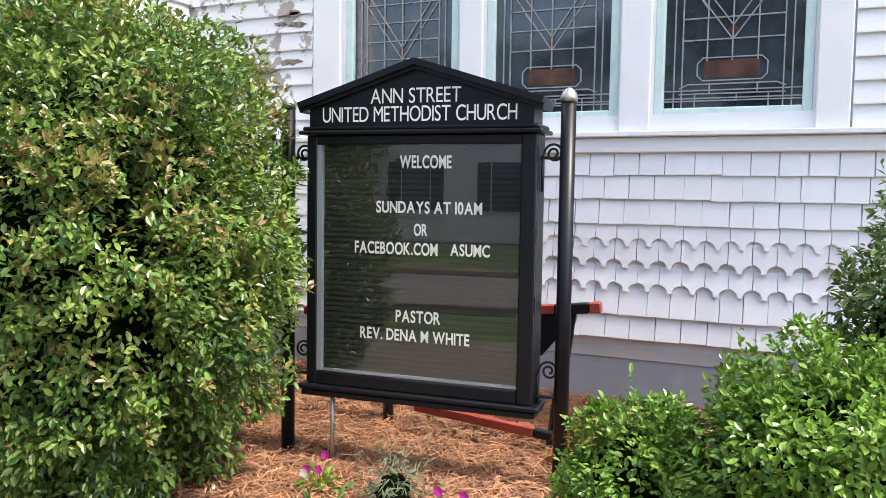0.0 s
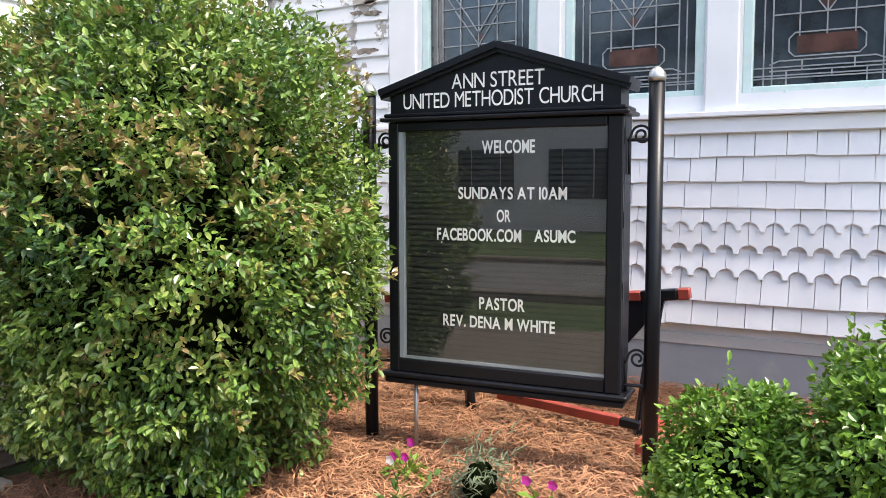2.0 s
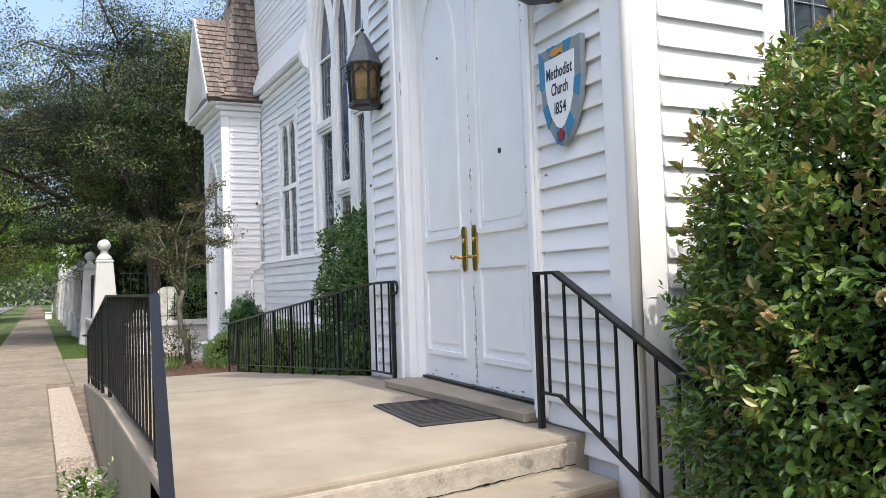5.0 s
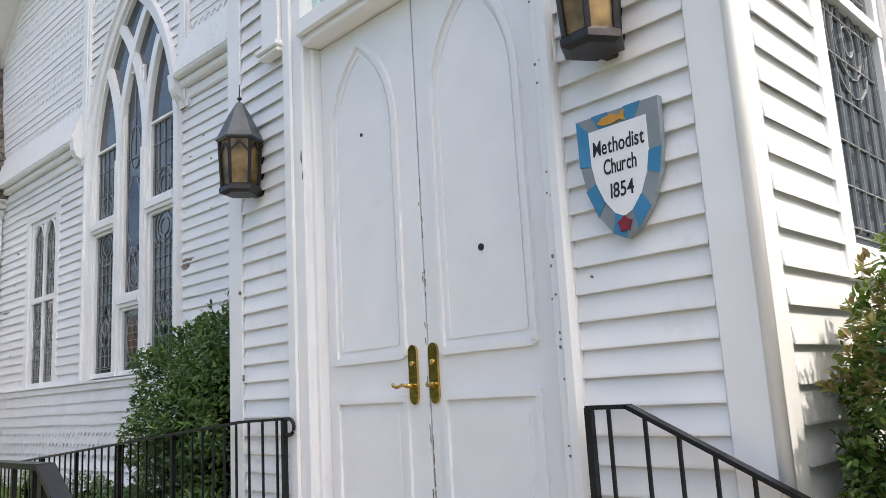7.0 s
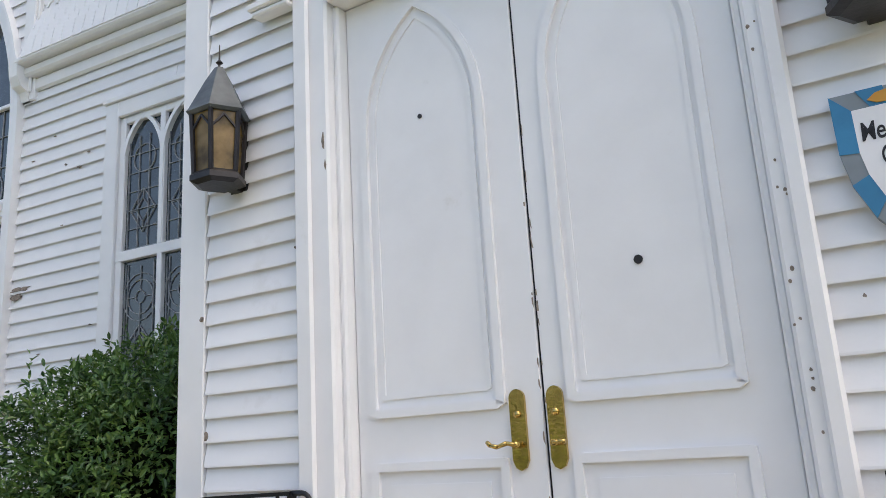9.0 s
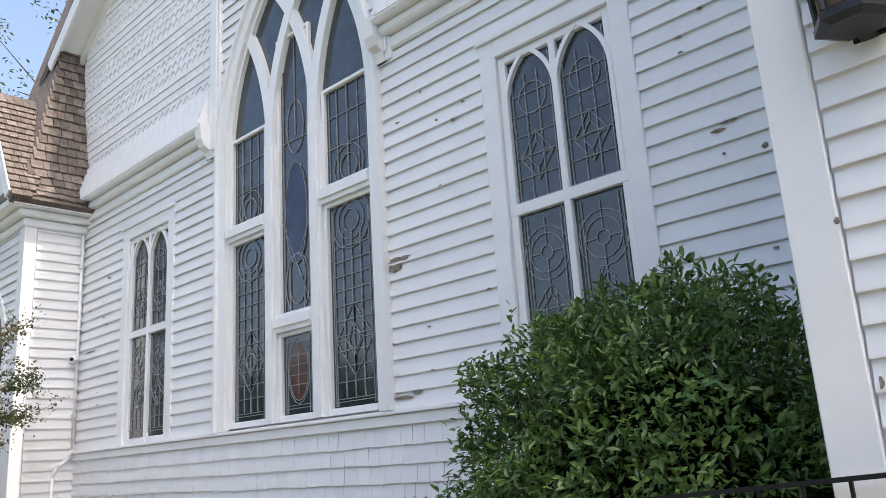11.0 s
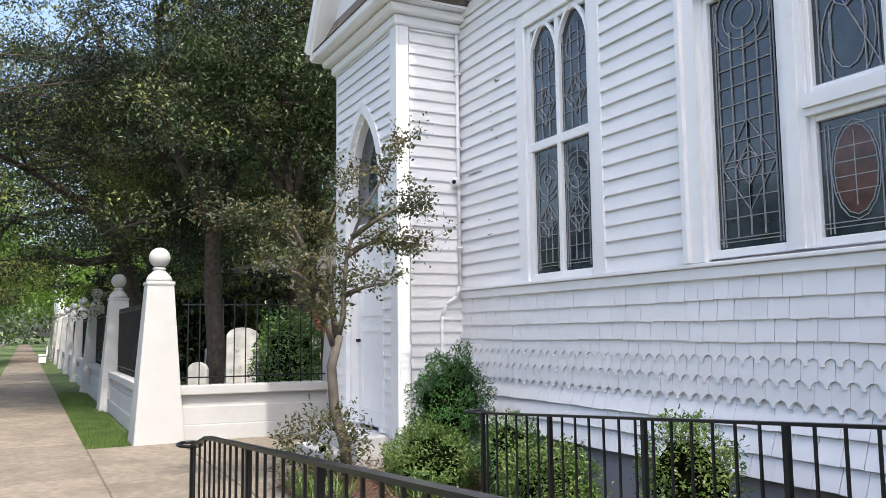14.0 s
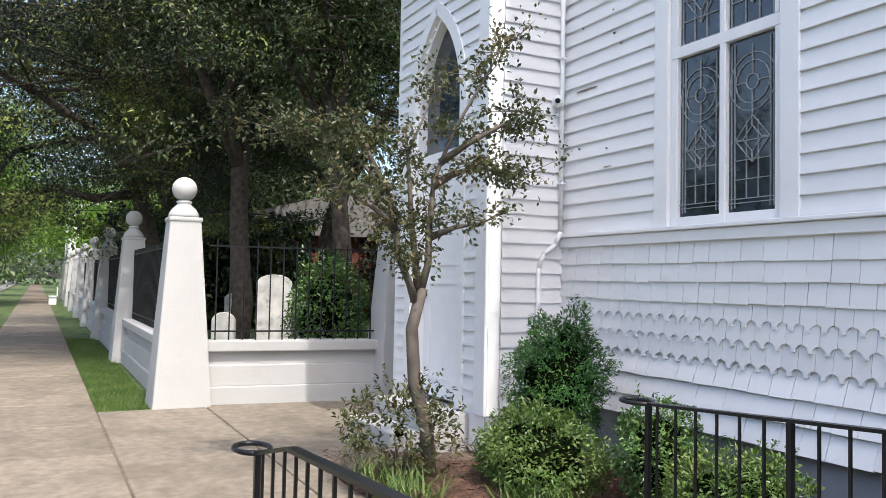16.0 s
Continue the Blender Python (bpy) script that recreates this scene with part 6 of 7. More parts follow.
tips = np.array(tips)
part_me("crown", leaf_mesh("crown", np.concatenate([tips, tips + rng.normal(0, 0.05, tips.shape)]), rng.normal(0, 1, (len(tips) * 2, 3)), 0.052, LEAF_CM, 78, 0.55, 0.3, 1.0), CM)

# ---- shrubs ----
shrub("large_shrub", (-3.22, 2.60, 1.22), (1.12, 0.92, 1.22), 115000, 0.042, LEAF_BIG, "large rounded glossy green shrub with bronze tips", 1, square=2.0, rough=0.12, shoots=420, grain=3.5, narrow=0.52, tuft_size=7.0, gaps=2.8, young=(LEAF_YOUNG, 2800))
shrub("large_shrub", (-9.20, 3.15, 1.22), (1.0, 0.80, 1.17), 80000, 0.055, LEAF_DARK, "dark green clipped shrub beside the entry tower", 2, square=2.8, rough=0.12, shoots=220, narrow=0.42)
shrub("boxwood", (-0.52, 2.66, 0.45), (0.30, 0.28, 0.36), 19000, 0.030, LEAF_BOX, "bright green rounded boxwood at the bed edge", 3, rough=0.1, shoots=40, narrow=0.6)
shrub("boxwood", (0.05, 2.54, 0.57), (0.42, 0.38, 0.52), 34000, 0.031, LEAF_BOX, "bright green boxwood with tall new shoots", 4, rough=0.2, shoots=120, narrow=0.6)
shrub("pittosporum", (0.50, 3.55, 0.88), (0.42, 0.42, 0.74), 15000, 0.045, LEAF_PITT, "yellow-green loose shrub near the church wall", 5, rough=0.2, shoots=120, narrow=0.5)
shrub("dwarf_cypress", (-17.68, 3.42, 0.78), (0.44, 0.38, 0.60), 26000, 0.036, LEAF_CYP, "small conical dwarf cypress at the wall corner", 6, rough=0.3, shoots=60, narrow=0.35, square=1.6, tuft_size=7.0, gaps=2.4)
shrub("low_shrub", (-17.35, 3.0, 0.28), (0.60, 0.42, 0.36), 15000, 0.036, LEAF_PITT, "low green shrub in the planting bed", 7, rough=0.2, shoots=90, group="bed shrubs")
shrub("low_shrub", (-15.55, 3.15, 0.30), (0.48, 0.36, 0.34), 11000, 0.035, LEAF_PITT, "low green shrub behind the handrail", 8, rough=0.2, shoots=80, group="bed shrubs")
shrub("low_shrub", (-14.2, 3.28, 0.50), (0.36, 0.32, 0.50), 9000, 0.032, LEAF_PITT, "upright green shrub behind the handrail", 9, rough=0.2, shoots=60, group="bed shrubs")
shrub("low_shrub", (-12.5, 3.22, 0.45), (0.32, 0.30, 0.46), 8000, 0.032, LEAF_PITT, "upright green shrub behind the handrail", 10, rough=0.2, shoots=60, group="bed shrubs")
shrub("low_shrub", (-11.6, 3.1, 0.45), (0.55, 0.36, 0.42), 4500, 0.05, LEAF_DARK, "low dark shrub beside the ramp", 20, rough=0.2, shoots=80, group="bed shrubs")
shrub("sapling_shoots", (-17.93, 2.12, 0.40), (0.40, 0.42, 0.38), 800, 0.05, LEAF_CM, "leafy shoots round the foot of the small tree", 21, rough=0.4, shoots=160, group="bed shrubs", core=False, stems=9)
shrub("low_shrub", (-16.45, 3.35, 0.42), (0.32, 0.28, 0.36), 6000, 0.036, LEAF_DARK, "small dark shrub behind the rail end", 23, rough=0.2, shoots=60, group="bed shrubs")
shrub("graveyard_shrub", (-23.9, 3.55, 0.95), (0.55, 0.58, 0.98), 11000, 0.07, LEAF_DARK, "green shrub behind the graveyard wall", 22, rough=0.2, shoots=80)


# ---- planting beds, straw, flowers, turf ----
def mound(name, x0, x1, y0, y1, top, material, label, nx=40, ny=24, z0=0.0, seed=1, edge=0.5):
    bm = bmesh.new()
    bmesh.ops.create_grid(bm, x_segments=nx, y_segments=ny, size=1)
    for v in bm.verts:
        u, w = (v.co.x + 1) / 2, (v.co.y + 1) / 2
        x, y = x0 + (x1 - x0) * u, y0 + (y1 - y0) * w
        e = min(1.0, min(u * (x1 - x0), (1 - u) * (x1 - x0), w * (y1 - y0)) / edge)
        v.co = Vector((x, y, z0 + top(y) * max(0, e) + 0.02 * noise.noise(Vector((x * 3, y * 3, seed)))))
    return structure(name, bm, material, label, "planting bed", True)


def bed_height(y):
    return 0.02 + 0.15 * min(1.0, max(0.0, (y - 1.6) / 1.4)) + 0.09 * min(1.0, max(0.0, (y - 3.4) / 1.3))


mound("mulch_bed", -4.0, 4.0, 0.9, 4.76, bed_height, SOIL, "orange pine straw bed round the sign")
mound("planting_bed", -18.55, -7.95, 1.8, 4.1, lambda y: 0.05, MULCH, "brown leaf mulch bed below the church wall", 60, 16, 0.0, 4, 0.3)
mound("gravel_strip", -16.0, -4.6, -0.10, 0.2, lambda y: 0.03, GRAVEL, "narrow strip of pale gravel beside the ramp", 60, 4, 0.0, 5, 0.1)


def straw(name, x0, x1, y0, y1, n, height, material, label, seed, length=0.12, width=0.0022):
    """Loose needles lying on the bed."""
    rng = np.random.default_rng(seed)
    x, y = rng.uniform(x0, x1, n), rng.uniform(y0, y1, n)
    z = np.array([height(b) for b in y]) + 0.012 + rng.random(n) * 0.03
    a, tilt, ln = rng.uniform(0, 2 * math.pi, n), rng.normal(0, 0.22, n), length * rng.uniform(0.5, 1.3, n)
    d = np.stack([np.cos(a) * np.cos(tilt), np.sin(a) * np.cos(tilt), np.sin(tilt)], 1) * ln[:, None]
    s = np.stack([-np.sin(a), np.cos(a), rng.normal(0, 0.3, n)], 1) * width
    bend = rng.normal(0, 0.15, (n, 3)) * ln[:, None]
    c = np.stack([x, y, z], 1)
    rows = [c - d / 2, c + bend * 0.5, c + d / 2]
    v = np.stack([rows[0] - s, rows[0] + s, rows[1] - s, rows[1] + s, rows[2] - s, rows[2] + s], 1).reshape(-1, 3)
    i = np.arange(n)[:, None] * 6
    f = np.concatenate([i + np.array([[0, 1, 3, 2]]), i + np.array([[2, 3, 5, 4]])])
    ob = new(name, numpy_mesh(name, v, f, material))
    return tagged(ob, label, "ground cover", kind="stuff")


straw("pine_straw", -3.6, 0.6, 1.9, 4.7, 42000, bed_height, STRAW, "loose orange pine needles covering the bed", 5)
straw("leaf_litter", -19.0, -16.0, 1.8, 3.9, 5000, lambda y: 0.06, MULCH, "fine brown litter on the planting bed", 6, 0.05, 0.004)


def blades(name, areas, n, length, label, seed, material=None, z=-0.03, arch=0.35):
    rng = np.random.default_rng(seed)
    per = [((x1 - x0) * (y1 - y0)) for x0, x1, y0, y1 in areas]
    V = []
    for (x0, x1, y0, y1), w in zip(areas, per):
        m = int(n * w / sum(per))
        x, y = rng.uniform(x0, x1, m), rng.uniform(y0, y1, m)
        a, ln = rng.uniform(0, 2 * math.pi, m), length * rng.uniform(0.5, 1.2, m)
        b = np.stack([x, y, np.full(m, z)], 1)
        lean = np.stack([np.cos(a), np.sin(a), np.zeros(m)], 1) * (ln * arch * rng.uniform(0.3, 1.5, m))[:, None]
        s = np.stack([-np.sin(a), np.cos(a), np.zeros(m)], 1) * (0.05 * length + 0.0015)
        V.append(np.stack([b - s, b + s, b + lean + np.stack([np.zeros(m), np.zeros(m), ln], 1)], 1).reshape(-1, 3))
    V = np.concatenate(V)
    F = np.arange(len(V)).reshape(-1, 3)
    ob = new(name, numpy_mesh(name, V, F, material or BLADE))
    return tagged(ob, label, "grass", kind="stuff")


blades("grass", [(-34, -22.3, 0.29, 0.95)], 26000, 0.06, "short green grass strip beside the sidewalk", 7)
blades("grass", [(-40, -14, -3.1, -1.26)], 30000, 0.06, "short green grass verge beside the street", 8)
blades("lily_grass", [(-18.2, -17.2, 1.8, 2.2), (-17.2, -16.6, 2.5, 2.9)], 420, 0.2, "tufts of arching green lily grass", 9, BLADE, 0.03, 1.0)


def periwinkle(x, y, z, n, pink, seed):
    root = thing("periwinkle", "small periwinkle plant with pink flowers", "flower", "bedding flowers", pose(x, y, z))
    rng = np.random.default_rng(seed)
    d = rng.normal(0, 1, (n, 3))
    d[:, 2] = abs(d[:, 2])
    d /= np.linalg.norm(d, axis=1)[:, None]
    part_me("leaves", leaf_mesh("leaves", d * np.array([0.10, 0.10, 0.10]) * rng.uniform(0.3, 1, n)[:, None] + np.array([0, 0, 0.01]), d, 0.06, LEAF_BOX, seed, 0.5), root)
    for k in range(pink):
        a = 2.4 * k + seed
        c = Vector((0.06 * math.cos(a), 0.06 * math.sin(a) - 0.03, 0.12 + 0.03 * (k % 3)))
        bm = bmesh.new()
        for i in range(5):
            t = 2 * math.pi * i / 5
            q = Vector((math.cos(t), -0.5, math.sin(t))) * 0.022
            sd = Vector((-math.sin(t), 0, math.cos(t))) * 0.011
            vs = [bm.verts.new(p) for p in (c, c + q * 0.7 + sd, c + q * 1.1, c + q * 0.7 - sd)]
            bm.faces.new(vs)
        part("flower", bm, PETAL if k % 4 != 3 else PETALW, root, "pink five-petalled flower" if k % 4 != 3 else "white flower")
        bm = bmesh.new()
        bm_cyl(bm, (0, 0, 0), c, 0.002, n=4)
        part("stalk", bm, LEAF_BOX, root)


periwinkle(-1.98, 2.88, 0.145, 70, 4, 3)
periwinkle(-1.28, 2.80, 0.14, 60, 3, 5)
periwinkle(-1.12, 2.72, 0.135, 30, 1, 8)
shrub("lavender", (-1.58, 2.82, 0.24), (0.10, 0.10, 0.13), 500, 0.05, LEAF_GREY, "small grey-green lavender tuft in the straw", 31, rough=0.3, shoots=30, narrow=0.15, stems=1)
shrub("seedling", (-1.84, 2.55, 0.16), (0.05, 0.05, 0.06), 60, 0.05, LEAF_PITT, "tiny green seedling in the straw", 32, shoots=4, stems=1)
shrub("ground_ivy", (-2.75, 2.25, 0.15), (0.22, 0.16, 0.09), 260, 0.06, LEAF_BOX, "low light green weeds under the large shrub", 33, shoots=20, stems=1)


def pebbles(name, x0, x1, y0, y1, n, label, seed):
    rng = np.random.default_rng(seed)
    base = np.array([(1, 0, 0), (-1, 0, 0), (0, 1, 0), (0, -1, 0), (0, 0, 1), (0, 0, -1)], float)
    tri = np.array([(0, 2, 4), (2, 1, 4), (1, 3, 4), (3, 0, 4), (2, 0, 5), (1, 2, 5), (3, 1, 5), (0, 3, 5)])
    sz = rng.uniform(0.008, 0.026, (n, 1, 1)) * rng.uniform(0.6, 1.3, (n, 1, 3))
    a = rng.uniform(0, 6.28, n)
    rot = np.zeros((n, 3, 3))
    rot[:, 0, 0], rot[:, 0, 1], rot[:, 1, 0], rot[:, 1, 1], rot[:, 2, 2] = np.cos(a), -np.sin(a), np.sin(a), np.cos(a), 1
    c = np.stack([rng.uniform(x0, x1, n), rng.uniform(y0, y1, n), rng.uniform(0.015, 0.05, n)], 1)
    v = np.einsum("nij,nkj->nki", rot, base[None] * sz) + c[:, None]
    f = (np.arange(n)[:, None, None] * 6 + tri[None]).reshape(-1, 3)
    return tagged(new(name, numpy_mesh(name, v.reshape(-1, 3), f, GRAVEL)), label, "gravel", kind="stuff")


pebbles("gravel", -9.5, -4.6, -0.09, 0.17, 5200, "pale gravel pebbles between sidewalk and landing", 61)


def alyssum(x, y, n, blooms, seed):
    """A loose low plant with heads of tiny white flowers."""
    root = shrub("alyssum", (x, y, 0.15), (0.24, 0.11, 0.15), n, 0.05, LEAF_PITT, "small leafy plant with white flowers in the gravel strip", seed, group="gravel strip flowers", shoots=40, stems=3, core=False)
    rng = np.random.default_rng(seed)
    for k in range(blooms):
        c = Vector((rng.uniform(-0.24, 0.24), rng.uniform(-0.12, 0.08), rng.uniform(0.16, 0.33)))
        bm = bmesh.new()
        for i in range(9):
            q = c + Vector((rng.normal(0, 0.017), rng.normal(0, 0.017), rng.normal(0, 0.008)))
            for t in range(4):
                e = Vector((math.cos(t * 1.571 + i), math.sin(t * 1.571 + i), 0.25)) * 0.010
                f = Vector((-e.y, e.x, 0)) * 0.5
                bm.faces.new([bm.verts.new(p) for p in (q, q + e * 0.7 + f, q + e, q + e * 0.7 - f)])
        part("flower_head", bm, PETALW, root, "cluster of tiny white flowers")
        bm = bmesh.new()
        bm_cyl(bm, (c.x * 0.4, c.y * 0.4, 0.0), c, 0.002, n=4)
        part("stalk", bm, LEAF_PITT, root)


alyssum(-7.0, 0.02, 420, 26, 35)
alyssum(-6.2, 0.03, 360, 20, 36)


# ---- tower roof ----
def tower_profile(d):
    """Height of the flared roof at a distance inwards from the eave."""
    pts = ((0.0, 5.47), (0.14, 5.63), (0.28, 5.93), (0.42, 6.42), (0.75, 7.87), (1.35, 10.77))
    for (a, za), (b, zb) in zip(pts, pts[1:]):
        if d <= b:
            return za + (zb - za) * (d - a) / (b - a)
    return pts[-1][1]


EX, WX, SY = ANNEX_X + 0.32, AW - 0.32, ANNEX_Y - 0.32
TD = (EX - WX) / 2
bm = bmesh.new()
levels = [0.0, 0.14, 0.28, 0.42, 0.75, TD]
rings = []
for d in levels:
    z = tower_profile(d) - 0.015
    rings.append([bm.verts.new(p) for p in ((EX - d, SY + d, z), (EX - d, 4.35 + 2 * TD - d, z), (WX + d, 4.35 + 2 * TD - d, z), (WX + d, SY + d, z))])
for a, b in zip(rings, rings[1:]):
    for i in range(4):
        j = (i + 1) % 4
        bm.faces.new((a[i], a[j], b[j], b[i]))
bm.faces.new(rings[0][::-1])
roof_tower = structure("roof_tower", bm, CEDAR, "weathered cedar shingle roof of the corner tower", "roof")
# small street-facing gable on the tower
GRX, GRZ = (EX + WX) / 2, 7.52
bm = bmesh.new()
bm_prism(bm, [(WX + 0.15, 5.47), (EX - 0.15, 5.47), (GRX, GRZ - 0.15)], SY + 0.25, SY + 1.3)
structure("gable_face", bm, WHITE, "white shingled face of the small tower gable", "wall")
for s, xe in ((1, EX + 0.05), (-1, WX - 0.05)):
    bm = bmesh.new()
    v = [bm.verts.new(p) for p in ((GRX, SY - 0.02, GRZ), (xe, SY - 0.02, 5.42), (xe - s * 0.02, SY + 1.3, 5.42), (GRX, SY + 1.3, GRZ), (GRX, SY - 0.02, GRZ - 0.16), (xe - s * 0.1, SY - 0.02, 5.35), (xe - s * 0.1, SY + 1.3, 5.35), (GRX, SY + 1.3, GRZ - 0.16))]
    for f in ((0, 1, 2, 3), (7, 6, 5, 4), (0, 4, 5, 1), (1, 5, 6, 2)):
        bm.faces.new([v[i] for i in f])
    structure("roof_gable", bm, CEDAR, "cedar shingle slope of the small tower gable", "roof")
    gothic_strip(south(SY), [[(GRX, GRZ - 0.19), (xe - s * 0.16, 5.36)]], 0.07, 0.0, 0.27, roof_tower, "soffit", TRIM, "white boarded soffit")
    gothic_strip(south(SY - 0.02), [[(GRX, GRZ - 0.1), (xe - s * 0.12, 5.47)]], 0.16, -0.03, 0.02, roof_tower, "rake_board", TRIM, "white rake board")

# main gable rake
for s, xe in ((-1, -19.75), (1, -7.9)):
    ze = GABLE_TOP - (GABLE_TOP - GABLE_Z) * abs(xe - GC) / 5.75
    gothic_strip(pose(NAVE_DX, 3.70, 0), [[(GC, GABLE_TOP + 0.02), (xe, ze + 0.02)]], 0.22, -0.03, 0.0, wall_nave, "rake_board", TRIM, "white rake board")
    gothic_strip(pose(NAVE_DX, 3.70, 0), [[(GC, GABLE_TOP + 0.06), (xe, ze + 0.06)]], 0.05, 0.004, 0.40, wall_nave, "soffit", TRIM, "white boarded soffit")
    gothic_strip(pose(NAVE_DX, 4.06, 0), [[(GC, GABLE_TOP - 0.06), (xe, ze - 0.06)]], 0.16, -0.02, 0.04, wall_nave, "frieze_board", TRIM, "white frieze board")


# ---- shingles, piece by piece ----
SHING = {}


def shingle_mesh(w, h, style, material, thick=0.016):
    key = (round(w, 2), round(h, 3), style, material.name, thick)
    if key not in SHING:
        w = key[0]
        if style == "cove":
            c = w * 0.39
            out = [(0.002, h + 0.09), (0.002, c)] + [(c * math.sin(math.pi / 2 * i / 4) + 0.002, c * math.cos(math.pi / 2 * i / 4)) for i in range(1, 4)] + [(c, 0), (w - c, 0)] + [(w - c * math.sin(math.pi / 2 * i / 4) - 0.002, c * math.cos(math.pi / 2 * i / 4)) for i in range(3, 0, -1)] + [(w - 0.002, c), (w - 0.002, h + 0.09)]
        else:
            e = 0.0010 if style == "tight" else 0.0035
            out = [(e, h + 0.09), (e, 0.0), (w - e, 0.0), (w - e, h + 0.09)]
        n = len(out)
        v, top = [], max(z for _, z in out)
        for u, z in out:
            v.append((u, -thick - 0.003 + (thick + 0.001) * z / top, z))
        v += [(u, 0.0, z) for u, z in out]
        f = [tuple(range(n)), tuple(range(2 * n - 1, n - 1, -1))] + [((i + 1) % n, i, n + i, n + (i + 1) % n) for i in range(n)]
        me = bpy.data.meshes.new("shingle")
        me.from_pydata(v, [], f)
        me.materials.append(material)
        SHING[key] = me
    return SHING[key]


def course(rng, a, b, widths):
    out, u = [], a
    while u < b - 0.03:
        w = round(rng.choice(widths), 2)
        if u + w > b:
            w = round(b - u, 2)
        if w > 0.03:
            out.append((u, w))
        u += w
    return out


def skirt(wall, m, u0, u1, z_top, rows, seed, near, flare=0.0, widths=(0.14, 0.16, 0.18, 0.2)):
    """rows: (height, style) from the top down. near(u): pieces that are objects of their own."""
    rng = random.Random(seed)
    rest_v, rest_f = [], []
    z = z_top
    for k, (h, style) in enumerate(rows):
        z -= h
        out = flare * max(0.0, (k - len(rows) + 4) / 4)
        lean = -math.degrees(math.atan2(flare / 4 + 0.012, h)) if out else 0
        sag = rng.uniform(-0.006, 0.006)
        for u, w in course(rng, u0 + rng.uniform(-0.08, 0), u1, (0.128,) if style == "cove" else widths):
            me = shingle_mesh(w, h, "tight" if style == "plain" and rng.random() < 0.45 else style, WHITE, 0.027)
            mm = m @ pose(u, -0.004 - out - rng.random() * 0.003, z + sag + rng.uniform(-0.004, 0.004) + 0.012 * noise.noise(Vector((u * 0.7, k, seed))), lean, rng.uniform(-0.5, 0.5))
            if near(u):
                part_me("shingle", me, wall, m=mm)
            else:
                base = len(rest_v)
                rest_v += [mm @ v.co for v in me.vertices]
                rest_f += [tuple(base + i for i in p.vertices) for p in me.polygons]
    if rest_v:
        me = bpy.data.meshes.new("shingles")
        me.from_pydata(rest_v, [], rest_f)
        me.materials.append(WHITE)
        tagged(part_me("shingle_field", me, wall), kind="stuff")


NROWS = [(0.155, "plain")] * 3 + [(0.15, "cove")] * 3 + [(0.16, "plain")] * 3
skirt(wall_nave, MN, -19.25, -8.3, 1.90, NROWS, 21, lambda u: -16.6 < u < -11.8, 0.12)
BROWS = [(0.140, "plain")] * 3 + [(0.135, "cove")] * 3 + [(0.15, "plain"), (0.15, "plain")]
skirt(wall_back, MB, -4.4, 2.2, 1.775, BROWS, 22, lambda u: True, 0.03, (0.13, 0.15, 0.15, 0.17))
trim("trim_back_water_table", MB, [(-4.4, 3.0, -0.02, 0, 0.53, 0.60)], "pale board below the shingled skirt", 0.004, STUCCO)
trim("foundation_back", MB, [(-4.4, 3.0, -0.012, 0, 0.1, 0.53)], "grey painted foundation below the shingles", 0.0, GREYF)
trim("foundation_nave", MN, [(-19.25, -8.3, -0.03, 0, 0.0, 0.5)], "grey painted foundation below the nave shingles", 0.0, GREYF)
trim("foundation_annex", MAE, [(ANNEX_Y, NAVE_Y, -0.02, 0, 0.0, 0.38)], "grey foundation of the corner tower", 0.0, GREYF)

# upper wall: bands of plain and fancy shingles above the cornice
rng = random.Random(31)
uv, uf = [], []
z, k = 5.57, 0
while z < 12.5:
    style = "cove" if (k // 3) % 2 == 1 else "plain"
    out = 0.20 * max(0.0, 1 - k / 4.0)
    for a, b in gable_spans(z + 0.06):
        a, b = max(a, -19.3) + 0.02, min(b, -8.3)
        if b < GC and z < 9.3:
            b = min(b, -15.46)
        if a > GC and z < 9.3:
            a = max(a, -12.28)
        if b - a < 0.1:
            continue
        for u, w in course(rng, a, b, (0.14, 0.16)):
            me = shingle_mesh(w, 0.125, style, WHITE, 0.022)
            mm = MN @ pose(u, -0.004 - out, z, -4 if out else 0)
            base = len(uv)
            uv += [mm @ v.co for v in me.vertices]
            uf += [tuple(base + i for i in p.vertices) for p in me.polygons]
    z += 0.125
    k += 1
me = bpy.data.meshes.new("shingles")
me.from_pydata(uv, [], uf)
me.materials.append(WHITE)
tagged(part_me("upper_shingle_field", me, wall_nave), kind="stuff")

# cedar shingles on the tower roof and its gable
rng = random.Random(41)
d, k = 0.0, 0
while d < 1.3:
    z0 = tower_profile(d)
    dd = d
    while math.hypot(dd - d, tower_profile(dd) - z0) < 0.15:
        dd += 0.004
    tilt = math.degrees(math.atan2(dd - d, tower_profile(dd) - z0))
    y0, y1 = SY + d, 4.12 if z0 < 7.0 else 5.0
    for u, w in course(rng, y0, y1, (0.10, 0.12, 0.14, 0.17)):
        me = shingle_mesh(w, 0.15, "plain", CEDAR, 0.036)
        part_me("shingle", me, roof_tower, m=Matrix(((0, -1, 0, EX - d), (1, 0, 0, u), (0, 0, 1, z0), (0, 0, 0, 1))) @ pose(0, 0, rng.uniform(-0.008, 0.008), -tilt, rng.uniform(-1, 1)))
    d, k = dd, k + 1
gab = bpy.data.objects["roof_gable"]
slope = math.atan2(GRZ - 5.42, EX + 0.05 - GRX)
length = math.hypot(GRZ - 5.42, EX + 0.05 - GRX)
n = int(length / 0.15)
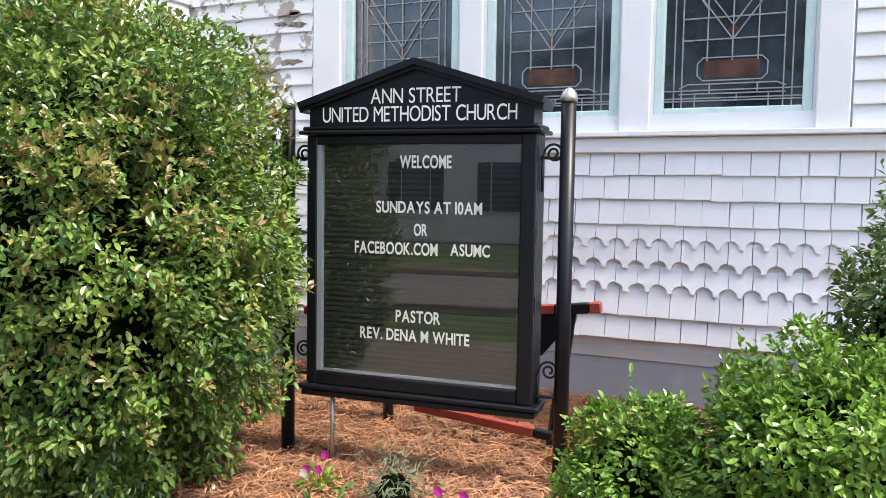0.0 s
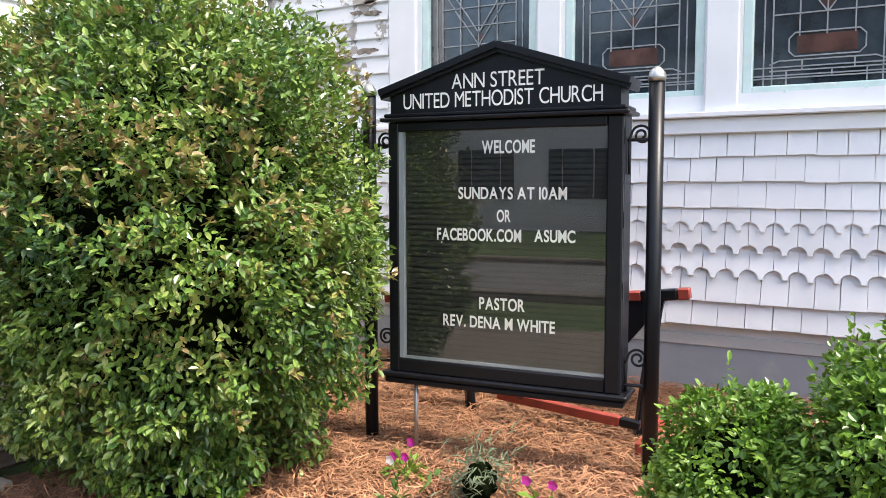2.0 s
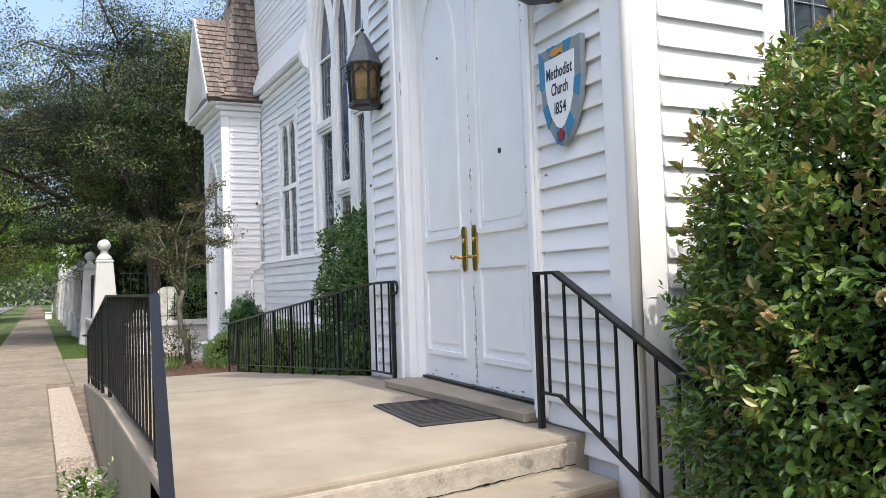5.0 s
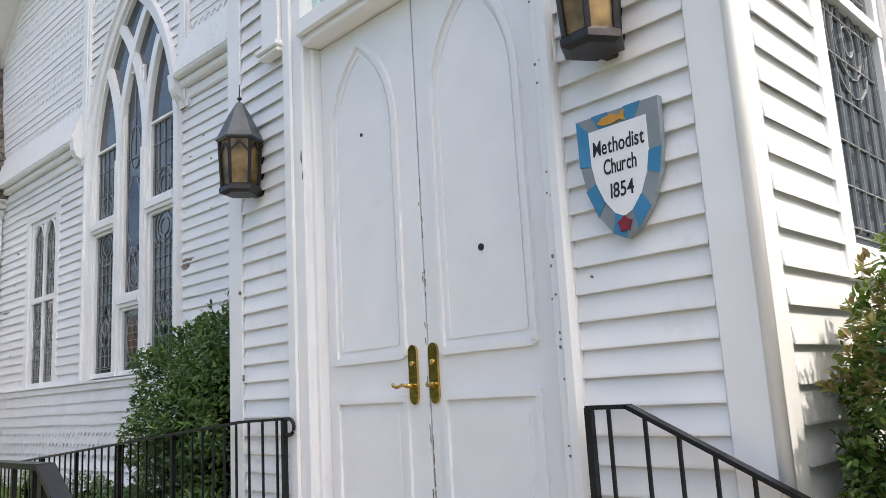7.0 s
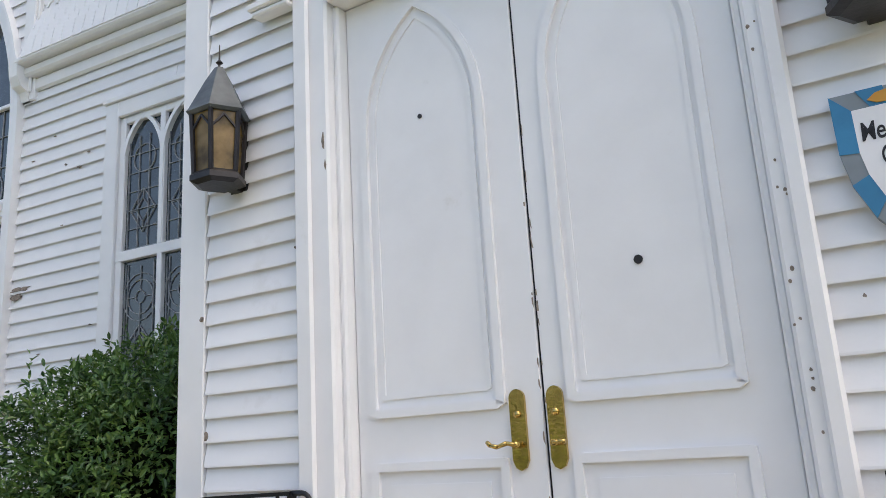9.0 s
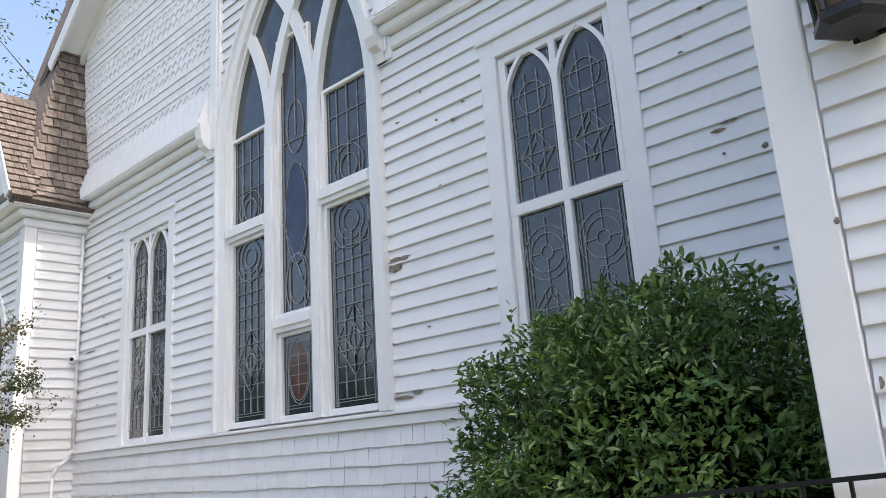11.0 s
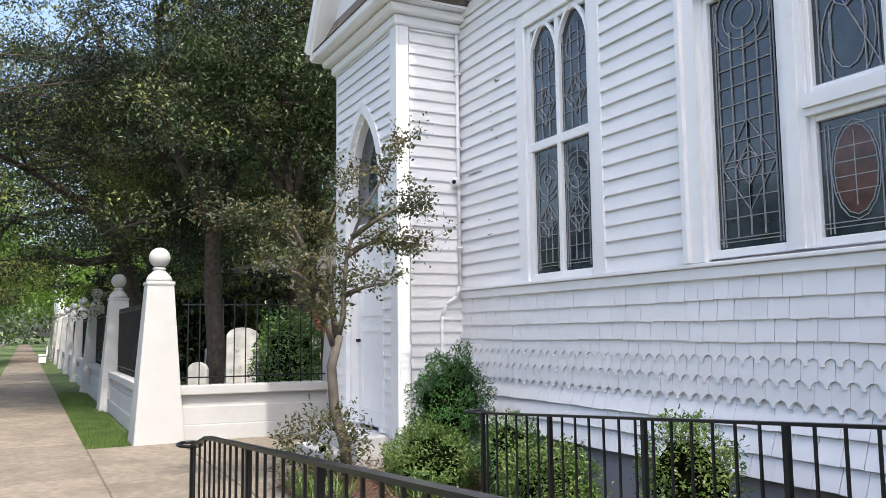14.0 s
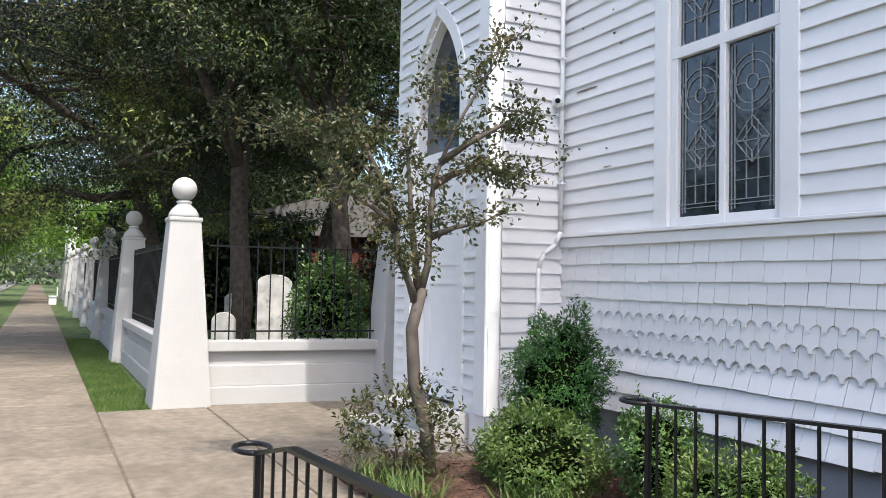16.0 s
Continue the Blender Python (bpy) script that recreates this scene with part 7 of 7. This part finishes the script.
for k in range(n):
    f = k * 0.15 / length
    x, z = EX + 0.05 - (EX + 0.05 - GRX) * f, 5.42 + (GRZ - 5.42) * f
    for u, w in course(rng, SY - 0.03, SY + 0.25 + 1.0 * f, (0.10, 0.12, 0.15)):
        part_me("shingle", shingle_mesh(w, 0.15, "plain", CEDAR, 0.036), gab, m=Matrix(((0, -1, 0, x), (1, 0, 0, u), (0, 0, 1, z), (0, 0, 0, 1))) @ pose(0, 0, 0, -(90 - math.degrees(slope)), rng.uniform(-1, 1)))


# ---- peeled patches and chips in the paint ----
BAREW = mat("bare_weathered_wood", (0.30, 0.25, 0.21), 0.9, spread=0.3, scale=30, bump=0.6, bscale=120)


def chip(wall, m, u, z, w, h, seed):
    """A ragged flake of bare wood, lying just over the board."""
    r = random.Random(seed)
    n = 14 if w > 0.1 else 8
    pts = [(u + w / 2 * math.cos(2 * math.pi * i / n) * r.uniform(0.55, 1.15), z + h / 2 * math.sin(2 * math.pi * i / n) * r.uniform(0.5, 1.2)) for i in range(n)]
    bm = bmesh.new()
    bm_prism(bm, pts, -0.0325, -0.02)
    bmesh.ops.transform(bm, matrix=m, verts=bm.verts)
    part("bare_patch", bm, BAREW, wall, "bare grey-brown wood")


rp = random.Random(8)
for u, z, w, h in ((-12.33, 3.30, 0.30, 0.05), (-12.38, 3.23, 0.22, 0.06), (-12.38, 2.12, 0.26, 0.035), (-12.2, 2.15, 0.12, 0.03), (-9.38, 3.49, 0.10, 0.02), (-9.3, 3.53, 0.12, 0.012), (-9.54, 4.1, 0.05, 0.02), (-9.1, 3.3, 0.05, 0.04), (-11.6, 4.35, 0.07, 0.03), (-18.6, 3.35, 0.35, 0.015), (-18.3, 2.6, 0.12, 0.015), (-18.1, 4.3, 0.1, 0.015)):
    chip(wall_nave, MN, u, z, w, h, rp.random())
for k in range(26):
    chip(wall_nave, MN, rp.choice((rp.uniform(-9.6, -8.4), rp.uniform(-12.3, -11.3), rp.uniform(-19.0, -18.1))), rp.uniform(2.3, 5.0), rp.uniform(0.015, 0.06), rp.uniform(0.008, 0.025), rp.random())
for k in range(16):
    chip(wall_back, MB, rp.uniform(-4.2, -3.32), rp.uniform(2.0, 3.2), rp.uniform(0.05, 0.25), rp.uniform(0.02, 0.07), rp.random())

# worn edges where the doors meet, and nail heads on the casing
door_leaf = bpy.data.objects["door_2"]
for k in range(46):
    z, side_of = rp.choice((rp.uniform(0.82, 1.5), rp.uniform(0.82, 3.0))), rp.choice((-1, 1))
    h, w = rp.uniform(0.01, 0.06), rp.uniform(0.003, 0.009)
    u = DOOR_C + side_of * (0.006 + w / 2)
    bm = bmesh.new()
    bm_prism(bm, [(u - w / 2, z - h / 2 * rp.random()), (u + w / 2, z - h / 2), (u + w / 2 * rp.random(), z + h / 2), (u - w / 2, z + h / 2 * rp.uniform(0.5, 1))], -0.0015, 0.001)
    bmesh.ops.transform(bm, matrix=MD, verts=bm.verts)
    part("bare_patch", bm, BAREW, door_leaf, "worn door edge")
for k in range(12):
    z, w, h = rp.uniform(0.80, 0.85), rp.uniform(0.02, 0.07), rp.uniform(0.006, 0.018)
    u = DOOR_C + rp.uniform(-0.85, 0.85)
    n = 9
    bm = bmesh.new()
    bm_prism(bm, [(u + w / 2 * math.cos(2 * math.pi * i / n) * rp.uniform(0.5, 1.1), z + h / 2 * math.sin(2 * math.pi * i / n) * rp.uniform(0.5, 1.1)) for i in range(n)], -0.0015, 0.001)
    bmesh.ops.transform(bm, matrix=MD, verts=bm.verts)
    part("bare_patch", bm, BAREW, door_leaf, "flaked paint by the sweep")
for k in range(26):
    z, u = rp.uniform(0.9, 3.7), DOOR_C + DOOR_H + rp.uniform(0.015, 0.07)
    w = rp.uniform(0.006, 0.014)
    bm = bmesh.new()
    bm_prism(bm, [(u + w / 2 * math.cos(2 * math.pi * i / 7), z + w / 2 * math.sin(2 * math.pi * i / 7) * rp.uniform(0.7, 1.6)) for i in range(7)], -0.0525, -0.049)
    bmesh.ops.transform(bm, matrix=ME, verts=bm.verts)
    part("nail_head", bm, BAREW, wall_entry, "rusty nail head")

for u, z, w, h in ((-7.125, 3.02, 0.016, 0.11), (-7.115, 2.9, 0.012, 0.05), (-7.30, 2.55, 0.01, 0.02), (-5.08, 2.0, 0.012, 0.014), (-7.9, 2.3, 0.02, 0.03), (-7.86, 1.75, 0.015, 0.05)):
    chip(wall_entry, ME @ pose(0, -0.02, 0), u, z, w, h, rp.random())

# a ragged crack along the landing's edge
bm = bmesh.new()
pts = []
for i in range(61):
    y = 0.2 + 1.84 * i / 60
    pts.append((-4.845 + 0.012 + (2.0 - y) * 0.15 + 0.001, y, LAND_Z - 0.138 + 0.008 * noise.noise(Vector((y * 3.1, 0.3, 0))) + 0.007 * noise.noise(Vector((y * 23, 2.1, 0)))))
for i, (p, q) in enumerate(zip(pts, pts[1:])):
    r = 0.0012 + 0.0065 * abs(noise.noise(Vector((i * 0.37, 5.0, 1.0))))
    bm_cyl(bm, p, q, r, r, 5)
part("crack", bm, DARKIN, landing, "dark ragged crack along the landing edge")

# ---- woods at the end of the street ----
g = np.random.default_rng(95)
m = 30000
clump = np.stack([g.uniform(-175, -140, 260), g.uniform(-75, 75, 260), g.uniform(0.5, 13, 260)], 1)
pos = clump[g.integers(0, 260, m)] + g.normal(0, 1, (m, 3)) * np.array([2.2, 3.2, 1.8])
pos[:, 2] = np.abs(pos[:, 2])
tagged(new("far_woods", leaf_mesh("far_woods", pos, g.normal(0, 1, (m, 3)), 1.0, LEAF_OAK, 96, 0.6)), "leafy green woods at the end of the street", "woods", kind="stuff")

# ---- undergrowth behind the graveyard ----
g = np.random.default_rng(91)
m = 26000
pos = np.stack([g.uniform(-44, -37, m), np.where(g.random(m) < 0.65, g.uniform(1.6, 7.6, m), g.uniform(11.0, 17.0, m)), 3.6 * g.random(m) ** 1.2], 1)
tagged(new("undergrowth", leaf_mesh("undergrowth", pos, g.normal(0, 1, (m, 3)), 0.34, LEAF_CEDAR, 92, 0.5)), "dense dark undergrowth behind the graveyard", "undergrowth", kind="stuff")
